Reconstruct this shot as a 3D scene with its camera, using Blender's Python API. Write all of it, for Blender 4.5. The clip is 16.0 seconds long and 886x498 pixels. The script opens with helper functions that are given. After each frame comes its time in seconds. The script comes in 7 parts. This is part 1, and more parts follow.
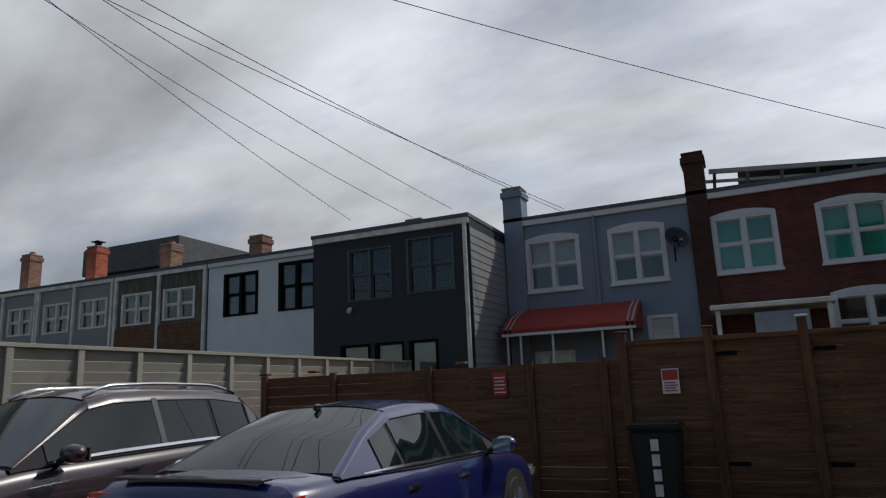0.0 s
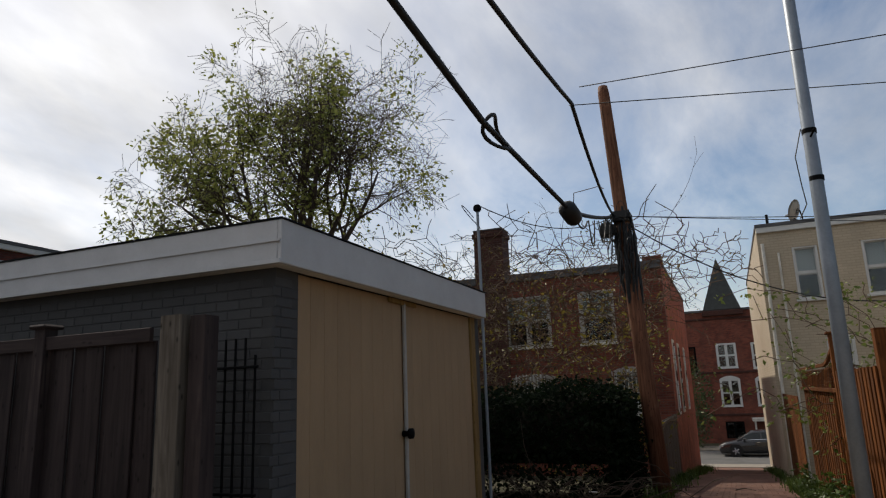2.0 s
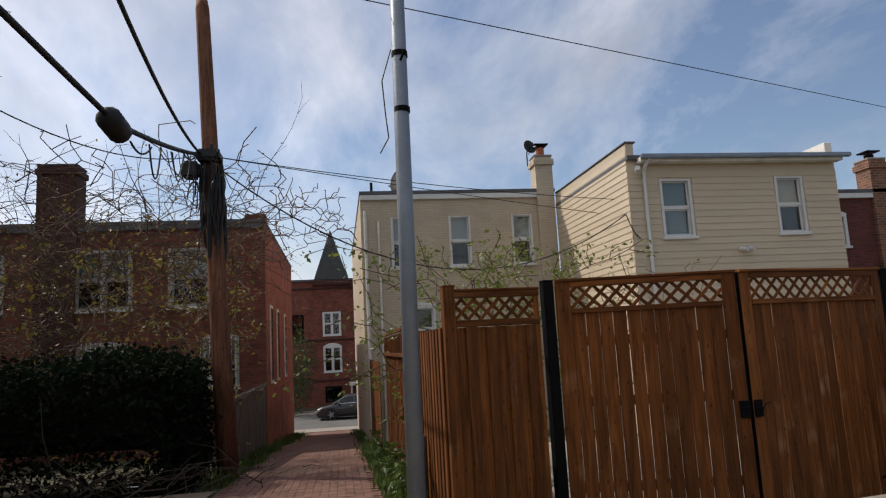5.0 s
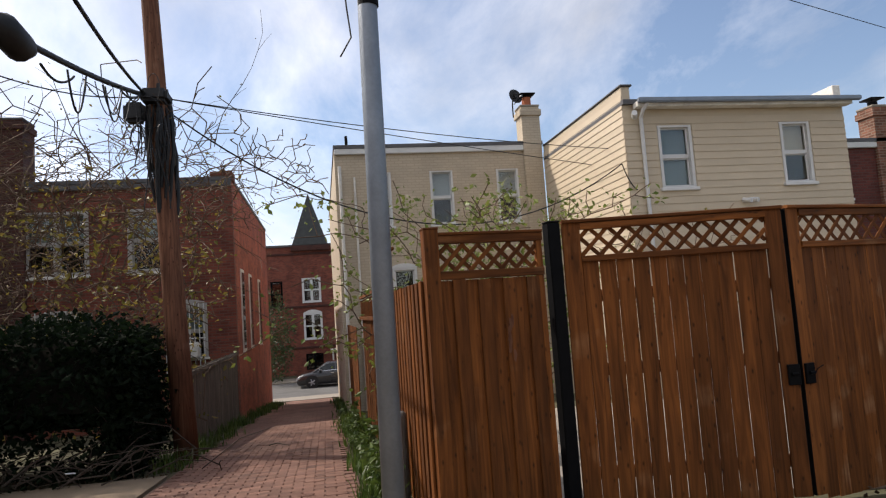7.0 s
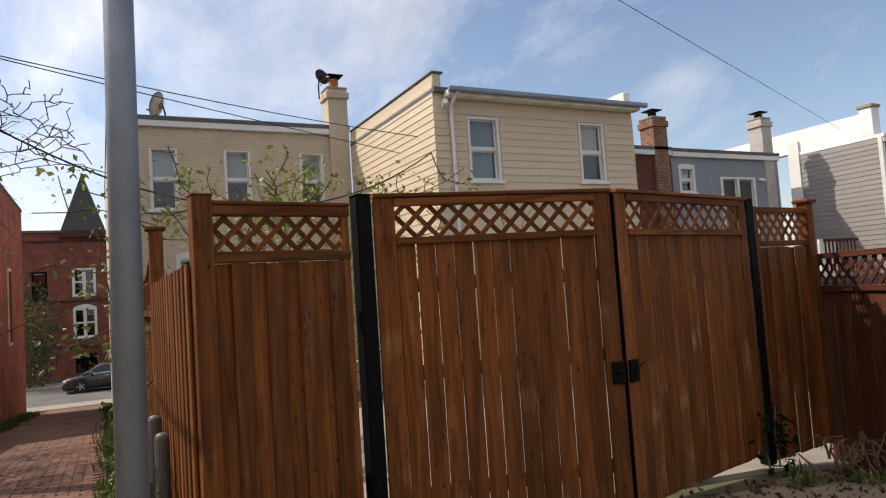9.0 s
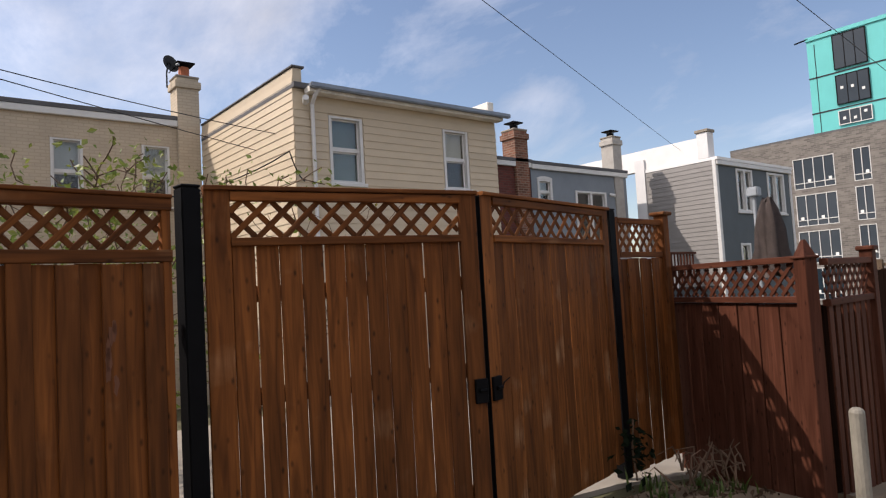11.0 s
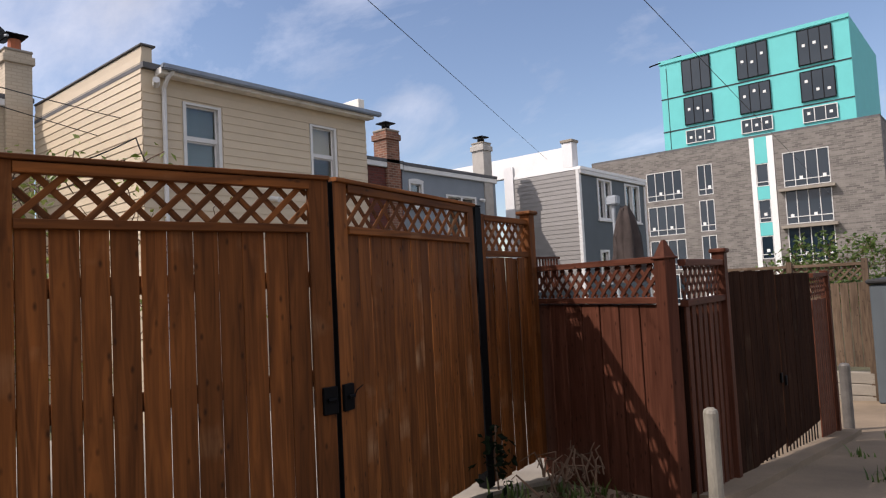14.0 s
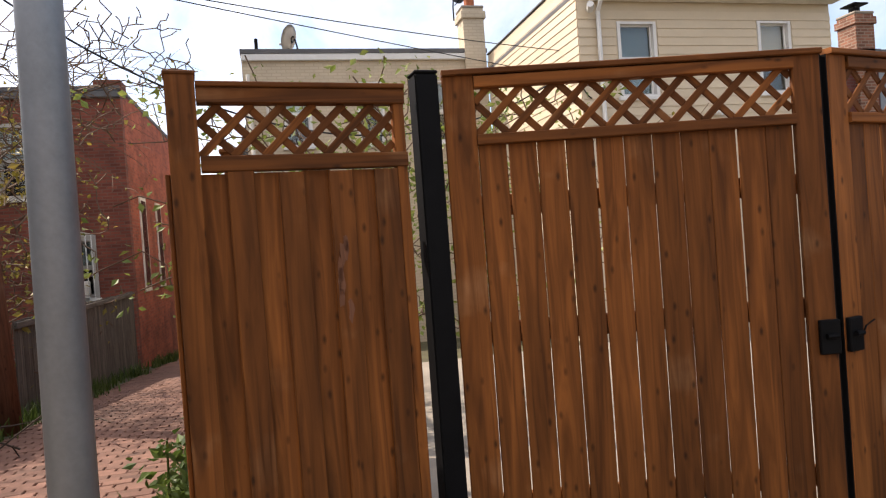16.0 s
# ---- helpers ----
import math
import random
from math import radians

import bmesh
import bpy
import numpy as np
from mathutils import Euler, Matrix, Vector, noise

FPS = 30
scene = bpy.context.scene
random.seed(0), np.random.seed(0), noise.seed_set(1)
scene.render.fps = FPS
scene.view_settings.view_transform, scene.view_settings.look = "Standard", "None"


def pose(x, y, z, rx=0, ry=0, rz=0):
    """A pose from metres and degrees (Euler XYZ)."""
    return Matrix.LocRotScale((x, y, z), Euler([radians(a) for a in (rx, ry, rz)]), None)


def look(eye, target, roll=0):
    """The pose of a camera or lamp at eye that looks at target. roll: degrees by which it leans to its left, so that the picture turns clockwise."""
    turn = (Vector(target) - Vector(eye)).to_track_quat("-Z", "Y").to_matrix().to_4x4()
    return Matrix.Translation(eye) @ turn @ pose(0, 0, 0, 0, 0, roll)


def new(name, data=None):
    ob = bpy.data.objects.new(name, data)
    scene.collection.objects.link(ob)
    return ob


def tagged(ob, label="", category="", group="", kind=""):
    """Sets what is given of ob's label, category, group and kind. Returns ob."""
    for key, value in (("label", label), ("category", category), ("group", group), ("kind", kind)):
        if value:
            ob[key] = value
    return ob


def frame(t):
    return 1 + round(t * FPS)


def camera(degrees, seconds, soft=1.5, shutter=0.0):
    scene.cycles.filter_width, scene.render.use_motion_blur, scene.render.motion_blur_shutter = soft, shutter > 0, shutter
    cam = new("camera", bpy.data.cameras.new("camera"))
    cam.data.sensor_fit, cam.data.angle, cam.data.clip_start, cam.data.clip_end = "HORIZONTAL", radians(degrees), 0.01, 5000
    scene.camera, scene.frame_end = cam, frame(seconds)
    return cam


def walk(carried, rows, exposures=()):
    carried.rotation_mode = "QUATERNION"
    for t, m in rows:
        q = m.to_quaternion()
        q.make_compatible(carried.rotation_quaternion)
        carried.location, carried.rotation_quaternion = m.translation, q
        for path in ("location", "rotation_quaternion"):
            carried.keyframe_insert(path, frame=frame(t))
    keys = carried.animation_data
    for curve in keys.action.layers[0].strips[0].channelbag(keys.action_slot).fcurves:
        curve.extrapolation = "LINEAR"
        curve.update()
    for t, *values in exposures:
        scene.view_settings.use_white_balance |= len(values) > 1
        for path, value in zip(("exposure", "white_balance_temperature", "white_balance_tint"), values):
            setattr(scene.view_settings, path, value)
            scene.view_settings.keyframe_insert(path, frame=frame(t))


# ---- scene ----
cam = camera(67.0, 16.0, 1.2)
METRES, EYE, TILT, LEAN, TURN = 6.6, 1.5, 0.0, 0.0, 23.9
ROWS = [
    (0.0, 0.0, 0.0, 0.0, 0.49, 11.85, 2.36),
    (0.5, 0.0046, -0.0031, -0.0004, -32.26, 11.59, 3.0),
    (1.0, 0.0196, -0.0228, 0.001, -56.06, 11.38, 3.05),
    (1.5, 0.0377, -0.0392, 0.0016, -74.18, 12.18, 2.56),
    (2.0, 0.0648, -0.0455, -0.0002, -90.97, 12.28, 2.04),
    (2.5, 0.1056, -0.0565, -0.0002, -103.8, 11.03, 2.98),
    (3.0, 0.1422, -0.0982, -0.0034, -110.68, 10.51, 3.04),
    (3.5, 0.1826, -0.1282, -0.0036, -118.98, 10.21, 2.09),
    (4.0, 0.2294, -0.1577, -0.0022, -121.83, 9.7, 2.46),
    (6.5, 0.4174, -0.3115, -0.0108, -123.3, 6.02, 3.77),
    (7.0, 0.4625, -0.3258, -0.0131, -124.06, 5.19, 3.94),
    (7.5, 0.4947, -0.3515, -0.0165, -124.8, 4.62, 4.4),
    (8.0, 0.5219, -0.3836, -0.014, -127.39, 4.26, 4.41),
    (8.5, 0.5491, -0.4016, -0.0166, -135.61, 3.68, 3.55),
    (9.0, 0.5701, -0.4209, -0.0162, -140.85, 3.58, 3.83),
    (11.5, 0.6079, -0.4918, -0.0137, -155.52, 3.72, 3.05),
    (12.0, 0.6088, -0.4933, -0.0141, -158.7, 4.1, 3.13),
    (12.5, 0.591, -0.5114, -0.0144, -161.02, 4.06, 3.59),
    (13.0, 0.5838, -0.5264, -0.0163, -161.75, 3.79, 3.94),
    (13.5, 0.5937, -0.534, -0.0172, -162.56, 3.42, 3.33),
    (14.0, 0.6152, -0.5508, -0.0211, -163.49, 3.23, 2.91),
    (14.5, 0.6157, -0.5704, -0.0221, -162.29, 3.01, 3.3),
    (15.0, 0.615, -0.5964, -0.0234, -153.13, 1.44, 4.29),
    (15.5, 0.6396, -0.6029, -0.0256, -140.88, 0.52, 4.29),
    (16.0, 0.6735, -0.5994, -0.0305, -127.5, -0.6, 4.2),
]
EXPOSURES = [(0.0, -1.2, 6350, 10), (0.4, -1.2, 6600, 10), (0.8, -1.02, 6800, 10), (1.5, -0.82, 6900, 10), (2.5, -0.74, 6800, 10), (3.5, -0.66, 6650, 12), (4.2, -0.64, 6650, 12), (6.3, -0.22, 6750, 14), (7.0, -0.08, 6800, 14), (9.0, -0.05, 7050, 15), (12.5, -0.12, 6650, 18), (14.5, -0.08, 6650, 18), (15.3, 0.12, 7100, 17), (16.0, 0.65, 7250, 17)]
walk(cam, [(t, pose(0, 0, EYE, TILT, LEAN, TURN) @ pose(METRES * x, METRES * y, METRES * z, 90 + pitch, roll, yaw)) for t, x, y, z, yaw, pitch, roll in ROWS], EXPOSURES)

# ---- sky and sun ----
SUN_WAY = Vector((0.42, 0.54, 0.73)).normalized()


def make_sky():
    w = bpy.data.worlds.new("sky")
    scene.world = w
    w.use_nodes = True
    nt = w.node_tree
    nt.nodes.clear()
    N, L = nt.nodes.new, nt.links.new
    sky = N("ShaderNodeTexSky")
    sky.sky_type, sky.sun_disc = "NISHITA", False
    sky.sun_elevation = math.asin(SUN_WAY.z)
    sky.sun_rotation = math.atan2(SUN_WAY.x, SUN_WAY.y)
    sky.air_density, sky.dust_density, sky.ozone_density = 1.0, 0.9, 1.6
    tc = N("ShaderNodeTexCoord")
    sep = N("ShaderNodeSeparateXYZ")
    L(tc.outputs["Generated"], sep.inputs[0])

    def calc(op, a, b=None, clamp=False):
        n = N("ShaderNodeMath")
        n.operation, n.use_clamp = op, clamp
        for i, v in enumerate((a, b)):
            if v is None:
                continue
            if isinstance(v, (int, float)):
                n.inputs[i].default_value = v
            else:
                L(v, n.inputs[i])
        return n.outputs[0]

    height = calc("ADD", calc("MAXIMUM", sep.outputs["Z"], 0.0), 0.32)
    comb = N("ShaderNodeCombineXYZ")
    L(calc("DIVIDE", sep.outputs["X"], height), comb.inputs[0])
    L(calc("DIVIDE", sep.outputs["Y"], height), comb.inputs[1])
    mapping = N("ShaderNodeMapping")
    mapping.inputs["Scale"].default_value = (0.7, 1.25, 1.0)
    mapping.inputs["Rotation"].default_value = (0, 0, 0.6)
    L(comb.outputs[0], mapping.inputs["Vector"])
    noi = N("ShaderNodeTexNoise")
    noi.inputs["Scale"].default_value, noi.inputs["Detail"].default_value, noi.inputs["Roughness"].default_value = 1.5, 11.0, 0.62
    noi.inputs["Distortion"].default_value = 0.35
    L(mapping.outputs[0], noi.inputs["Vector"])
    dot = N("ShaderNodeVectorMath")
    dot.operation = "DOT_PRODUCT"
    L(tc.outputs["Generated"], dot.inputs[0])
    dot.inputs[1].default_value = Vector((-0.30, 0.95, 0.1)).normalized()
    cover = calc("MULTIPLY_ADD", dot.outputs["Value"], 0.255)
    cover.node.inputs[2].default_value = 0.05
    thick = calc("ADD", noi.outputs["Fac"], cover)
    ramp = N("ShaderNodeMapRange")
    ramp.inputs["From Min"].default_value, ramp.inputs["From Max"].default_value = 0.36, 0.80
    L(thick, ramp.inputs["Value"])
    # clouds: bright towards the sun, greyer away from it
    glow = N("ShaderNodeVectorMath")
    glow.operation = "DOT_PRODUCT"
    L(tc.outputs["Generated"], glow.inputs[0])
    glow.inputs[1].default_value = SUN_WAY
    gr = N("ShaderNodeMapRange")
    gr.inputs["From Min"].default_value, gr.inputs["From Max"].default_value = 0.1, 0.9
    gr.inputs["To Min"].default_value, gr.inputs["To Max"].default_value = CLOUD_FAR, CLOUD_NEAR
    L(glow.outputs["Value"], gr.inputs["Value"])
    n2 = N("ShaderNodeTexNoise")
    n2.inputs["Scale"].default_value, n2.inputs["Detail"].default_value = 2.2, 8.0
    L(mapping.outputs[0], n2.inputs["Vector"])
    lum = calc("MULTIPLY", gr.outputs[0], calc("ADD", calc("MULTIPLY", n2.outputs["Fac"], 2.1), 0.0))
    tint = N("ShaderNodeMix")
    tint.data_type = "RGBA"
    tint.blend_type = "MULTIPLY"
    tint.inputs["Factor"].default_value = 1.0
    tint.inputs["A"].default_value = (0.94, 0.97, 1.03, 1)
    L(lum, tint.inputs["B"])
    mix = N("ShaderNodeMix")
    mix.data_type = "RGBA"
    L(ramp.outputs[0], mix.inputs["Factor"])
    L(sky.outputs[0], mix.inputs["A"])
    L(tint.outputs["Result"], mix.inputs["B"])
    bg = N("ShaderNodeBackground")
    bg.inputs["Strength"].default_value = SKY_STRENGTH
    L(mix.outputs["Result"], bg.inputs["Color"])
    out = N("ShaderNodeOutputWorld")
    L(bg.outputs[0], out.inputs["Surface"])


SKY_STRENGTH, CLOUD_FAR, CLOUD_NEAR = 0.165, 5.6, 9.6
make_sky()
sun_data = bpy.data.lights.new("sun", "SUN")
sun_data.energy, sun_data.angle, sun_data.color = 5.0, radians(0.6), (1.0, 0.94, 0.85)
sun = new("sun", sun_data)
sun.matrix_world = look(SUN_WAY * 60, (0, 0, 0))

# ---- materials ----
MATS = {}


def surface(name, colour, rough=0.7, vary=0.25, scale=6.0, fine=60.0, bump=0.15, metal=0.0, stretch=(1, 1, 1), tint=None, rand=0.0, spec=0.4, coat=0.0):
    """A painted, mineral or metal surface: blotches and grain in colour, roughness and relief."""
    m = bpy.data.materials.new(name)
    m.use_nodes = True
    nt = m.node_tree
    N, L = nt.nodes.new, nt.links.new
    p = nt.nodes["Principled BSDF"]
    tc = N("ShaderNodeTexCoord")
    mp = N("ShaderNodeMapping")
    mp.inputs["Scale"].default_value = stretch
    oi = N("ShaderNodeObjectInfo")
    off = N("ShaderNodeVectorMath")
    off.operation = "MULTIPLY_ADD"
    L(oi.outputs["Random"], off.inputs[0])
    off.inputs[1].default_value = (31, 17, 23)
    L(tc.outputs["Object"], off.inputs[2])
    L(off.outputs[0], mp.inputs["Vector"])
    a, b = N("ShaderNodeTexNoise"), N("ShaderNodeTexNoise")
    for n, s, d in ((a, scale, 5.0), (b, fine, 3.0)):
        n.inputs["Scale"].default_value, n.inputs["Detail"].default_value, n.inputs["Roughness"].default_value = s, d, 0.6
        L(mp.outputs[0], n.inputs["Vector"])
    mixn = N("ShaderNodeMath")
    mixn.operation = "MULTIPLY_ADD"
    L(b.outputs["Fac"], mixn.inputs[0])
    mixn.inputs[1].default_value = 0.45
    L(a.outputs["Fac"], mixn.inputs[2])
    mr = N("ShaderNodeMapRange")
    mr.inputs["From Min"].default_value, mr.inputs["From Max"].default_value = 0.42, 1.05
    L(mixn.outputs[0], mr.inputs["Value"])
    ra = N("ShaderNodeMath")
    ra.operation = "MULTIPLY_ADD"
    L(oi.outputs["Random"], ra.inputs[0])
    ra.inputs[1].default_value = rand
    ra.inputs[2].default_value = 1.0 - rand * 0.5
    c = N("ShaderNodeMix")
    c.data_type = "RGBA"
    dark = [max(0.0, v * (1 - vary)) for v in colour]
    light = [min(1.0, v * (1 + vary)) for v in (tint or colour)]
    c.inputs["A"].default_value, c.inputs["B"].default_value = (*dark, 1), (*light, 1)
    L(mr.outputs[0], c.inputs["Factor"])
    sc = N("ShaderNodeVectorMath")
    sc.operation = "SCALE"
    L(c.outputs["Result"], sc.inputs[0])
    L(ra.outputs[0], sc.inputs["Scale"])
    L(sc.outputs[0], p.inputs["Base Color"])
    rr = N("ShaderNodeMapRange")
    rr.inputs["To Min"].default_value, rr.inputs["To Max"].default_value = max(0.02, rough - 0.1), min(1, rough + 0.1)
    L(b.outputs["Fac"], rr.inputs["Value"])
    L(rr.outputs[0], p.inputs["Roughness"])
    p.inputs["Metallic"].default_value = metal
    p.inputs["Specular IOR Level"].default_value = spec
    p.inputs["Coat Weight"].default_value = coat
    if bump:
        bu = N("ShaderNodeBump")
        bu.inputs["Strength"].default_value, bu.inputs["Distance"].default_value = bump, 0.01
        L(mixn.outputs[0], bu.inputs["Height"])
        L(bu.outputs[0], p.inputs["Normal"])
    MATS[name] = m
    return m


def brickwork(name, colour, mortar, vary=0.25, bump=0.5, size=(0.215, 0.075), joint=0.012, blotch=0.3):
    """Coursed brick seen from afar, on walls that run along x or y."""
    m = surface(name, colour, 0.85, 0.2, 2.0, 40, 0.2)
    nt = m.node_tree
    N, L = nt.nodes.new, nt.links.new
    p = nt.nodes["Principled BSDF"]
    tc = N("ShaderNodeTexCoord")
    sep = N("ShaderNodeSeparateXYZ")
    L(tc.outputs["Object"], sep.inputs[0])
    ad = N("ShaderNodeMath")
    L(sep.outputs["X"], ad.inputs[0])
    L(sep.outputs["Y"], ad.inputs[1])
    cb = N("ShaderNodeCombineXYZ")
    L(ad.outputs[0], cb.inputs[0])
    L(sep.outputs["Z"], cb.inputs[1])
    br = N("ShaderNodeTexBrick")
    br.inputs["Scale"].default_value = 1.0
    br.inputs["Brick Width"].default_value, br.inputs["Row Height"].default_value = size
    br.inputs["Mortar Size"].default_value = joint
    br.inputs["Mortar Smooth"].default_value = 0.3
    br.inputs["Color1"].default_value = (*[v * (1 - vary) for v in colour], 1)
    br.inputs["Color2"].default_value = (*[min(1, v * (1 + vary)) for v in colour], 1)
    br.inputs["Mortar"].default_value = (*mortar, 1)
    L(cb.outputs[0], br.inputs["Vector"])
    no = N("ShaderNodeTexNoise")
    no.inputs["Scale"].default_value, no.inputs["Detail"].default_value = 1.3, 7.0
    L(tc.outputs["Object"], no.inputs["Vector"])
    mr = N("ShaderNodeMapRange")
    mr.inputs["From Min"].default_value, mr.inputs["From Max"].default_value = 0.3, 0.7
    mr.inputs["To Min"].default_value, mr.inputs["To Max"].default_value = 1 - blotch, 1 + blotch * 0.5
    L(no.outputs["Fac"], mr.inputs["Value"])
    sc = N("ShaderNodeVectorMath")
    sc.operation = "SCALE"
    L(br.outputs["Color"], sc.inputs[0])
    L(mr.outputs[0], sc.inputs["Scale"])
    L(sc.outputs[0], p.inputs["Base Color"])
    bu = N("ShaderNodeBump")
    bu.invert = True
    bu.inputs["Strength"].default_value, bu.inputs["Distance"].default_value = bump, 0.008
    L(br.outputs["Fac"], bu.inputs["Height"])
    L(bu.outputs[0], p.inputs["Normal"])
    return m


def timber(name, dark, light, rough=0.6, weather=(0.35, 0.28, 0.2), wear=0.12, rand=0.35, coat=0.0, spec=0.18):
    """Stained boards: long grain, knots, worn patches; each board its own shade."""
    m = bpy.data.materials.new(name)
    m.use_nodes = True
    nt = m.node_tree
    N, L = nt.nodes.new, nt.links.new
    p = nt.nodes["Principled BSDF"]
    tc, oi = N("ShaderNodeTexCoord"), N("ShaderNodeObjectInfo")
    off = N("ShaderNodeVectorMath")
    off.operation = "MULTIPLY_ADD"
    L(oi.outputs["Random"], off.inputs[0])
    off.inputs[1].default_value = (13, 29, 41)
    L(tc.outputs["Object"], off.inputs[2])
    mp = N("ShaderNodeMapping")
    mp.inputs["Scale"].default_value = (6, 6, 0.4)
    L(off.outputs[0], mp.inputs["Vector"])
    grain = N("ShaderNodeTexNoise")
    grain.inputs["Scale"].default_value, grain.inputs["Detail"].default_value, grain.inputs["Distortion"].default_value = 3.4, 8.0, 1.4
    L(mp.outputs[0], grain.inputs["Vector"])
    knots = N("ShaderNodeTexVoronoi")
    mk = N("ShaderNodeMapping")
    mk.inputs["Scale"].default_value = (3.2, 3.2, 1.5)
    L(off.outputs[0], mk.inputs["Vector"])
    L(mk.outputs[0], knots.inputs["Vector"])
    kr = N("ShaderNodeMapRange")
    kr.inputs["From Min"].default_value, kr.inputs["From Max"].default_value = 0.05, 0.19
    kr.inputs["To Min"].default_value, kr.inputs["To Max"].default_value = 0.35, 1.0
    L(knots.outputs["Distance"], kr.inputs["Value"])
    blot = N("ShaderNodeTexNoise")
    blot.inputs["Scale"].default_value, blot.inputs["Detail"].default_value = 2.2, 5.0
    L(off.outputs[0], blot.inputs["Vector"])
    mr = N("ShaderNodeMapRange")
    mr.inputs["From Min"].default_value, mr.inputs["From Max"].default_value = 0.32, 0.70
    L(grain.outputs["Fac"], mr.inputs["Value"])
    c = N("ShaderNodeMix")
    c.data_type = "RGBA"
    c.inputs["A"].default_value, c.inputs["B"].default_value = (*dark, 1), (*light, 1)
    L(mr.outputs[0], c.inputs["Factor"])
    wr = N("ShaderNodeMapRange")
    wr.inputs["From Min"].default_value, wr.inputs["From Max"].default_value = 0.60, 0.76
    wr.inputs["To Max"].default_value = wear * 5
    mul = N("ShaderNodeMath")
    mul.operation = "MULTIPLY"
    L(blot.outputs["Fac"], wr.inputs["Value"])
    L(wr.outputs[0], mul.inputs[0])
    L(mr.outputs[0], mul.inputs[1])
    c2 = N("ShaderNodeMix")
    c2.data_type = "RGBA"
    L(mul.outputs[0], c2.inputs["Factor"])
    L(c.outputs["Result"], c2.inputs["A"])
    c2.inputs["B"].default_value = (*weather, 1)
    ra = N("ShaderNodeMath")
    ra.operation = "MULTIPLY_ADD"
    L(oi.outputs["Random"], ra.inputs[0])
    ra.inputs[1].default_value, ra.inputs[2].default_value = rand, 1 - rand * 0.5
    k2 = N("ShaderNodeMath")
    k2.operation = "MULTIPLY"
    L(ra.outputs[0], k2.inputs[0])
    br = N("ShaderNodeMapRange")
    br.inputs["From Min"].default_value, br.inputs["From Max"].default_value = 0.34, 0.66
    br.inputs["To Min"].default_value, br.inputs["To Max"].default_value = 0.80, 1.16
    streak = N("ShaderNodeTexNoise")
    streak.inputs["Scale"].default_value, streak.inputs["Detail"].default_value = 1.0, 4.0
    ms = N("ShaderNodeMapping")
    ms.inputs["Scale"].default_value = (9, 9, 1.6)
    L(off.outputs[0], ms.inputs["Vector"])
    L(ms.outputs[0], streak.inputs["Vector"])
    L(streak.outputs["Fac"], br.inputs["Value"])
    k3 = N("ShaderNodeMath")
    k3.operation = "MULTIPLY"
    L(kr.outputs[0], k3.inputs[0])
    L(br.outputs[0], k3.inputs[1])
    L(k3.outputs[0], k2.inputs[1])
    sc = N("ShaderNodeVectorMath")
    sc.operation = "SCALE"
    L(c2.outputs["Result"], sc.inputs[0])
    L(k2.outputs[0], sc.inputs["Scale"])
    L(sc.outputs[0], p.inputs["Base Color"])
    p.inputs["Roughness"].default_value = rough
    p.inputs["Specular IOR Level"].default_value = spec
    p.inputs["Coat Weight"].default_value = coat
    bu = N("ShaderNodeBump")
    bu.inputs["Strength"].default_value, bu.inputs["Distance"].default_value = 0.35, 0.004
    L(grain.outputs["Fac"], bu.inputs["Height"])
    L(bu.outputs[0], p.inputs["Normal"])
    MATS[name] = m
    return m


def glassy(name, tint=(0.9, 0.95, 0.93), rough=0.01):
    m = bpy.data.materials.new(name)
    m.use_nodes = True
    p = m.node_tree.nodes["Principled BSDF"]
    p.inputs["Base Color"].default_value = (*tint, 1)
    p.inputs["Roughness"].default_value = rough
    p.inputs["IOR"].default_value = 1.5
    p.inputs["Transmission Weight"].default_value = 1.0
    MATS[name] = m
    return m


def leafy(name, colour, colour2, rough=0.5, spec=0.4):
    m = bpy.data.materials.new(name)
    m.use_nodes = True
    nt = m.node_tree
    N, L = nt.nodes.new, nt.links.new
    p = nt.nodes["Principled BSDF"]
    g = N("ShaderNodeNewGeometry")
    c = N("ShaderNodeMix")
    c.data_type = "RGBA"
    c.inputs["A"].default_value, c.inputs["B"].default_value = (*colour, 1), (*colour2, 1)
    L(g.outputs["Random Per Island"], c.inputs["Factor"])
    L(c.outputs["Result"], p.inputs["Base Color"])
    p.inputs["Roughness"].default_value = rough
    p.inputs["Specular IOR Level"].default_value = spec
    tr = N("ShaderNodeBsdfTranslucent")
    L(c.outputs["Result"], tr.inputs["Color"])
    mx = N("ShaderNodeMixShader")
    mx.inputs[0].default_value = 0.35
    L(p.outputs[0], mx.inputs[1])
    L(tr.outputs[0], mx.inputs[2])
    L(mx.outputs[0], nt.nodes["Material Output"].inputs["Surface"])
    MATS[name] = m
    return m


timber("brown_stain", (0.076, 0.0240, 0.0052), (0.182, 0.060, 0.0128), 0.72, (0.34, 0.19, 0.095), 0.12, 0.62)
timber("brown_weathered", (0.092, 0.030, 0.0070), (0.205, 0.071, 0.0168), 0.7, (0.36, 0.22, 0.12), 0.2, 0.5)
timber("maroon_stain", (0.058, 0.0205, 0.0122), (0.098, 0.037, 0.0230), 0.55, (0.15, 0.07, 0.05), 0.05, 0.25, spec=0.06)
# darker copy of the maroon: shade on the lane side put into colour
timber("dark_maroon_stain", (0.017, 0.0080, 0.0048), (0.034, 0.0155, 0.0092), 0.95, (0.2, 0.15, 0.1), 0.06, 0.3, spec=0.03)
timber("dark_fence_stain", (0.024, 0.017, 0.017), (0.046, 0.033, 0.031), 0.7, (0.16, 0.12, 0.1), 0.06, 0.3)
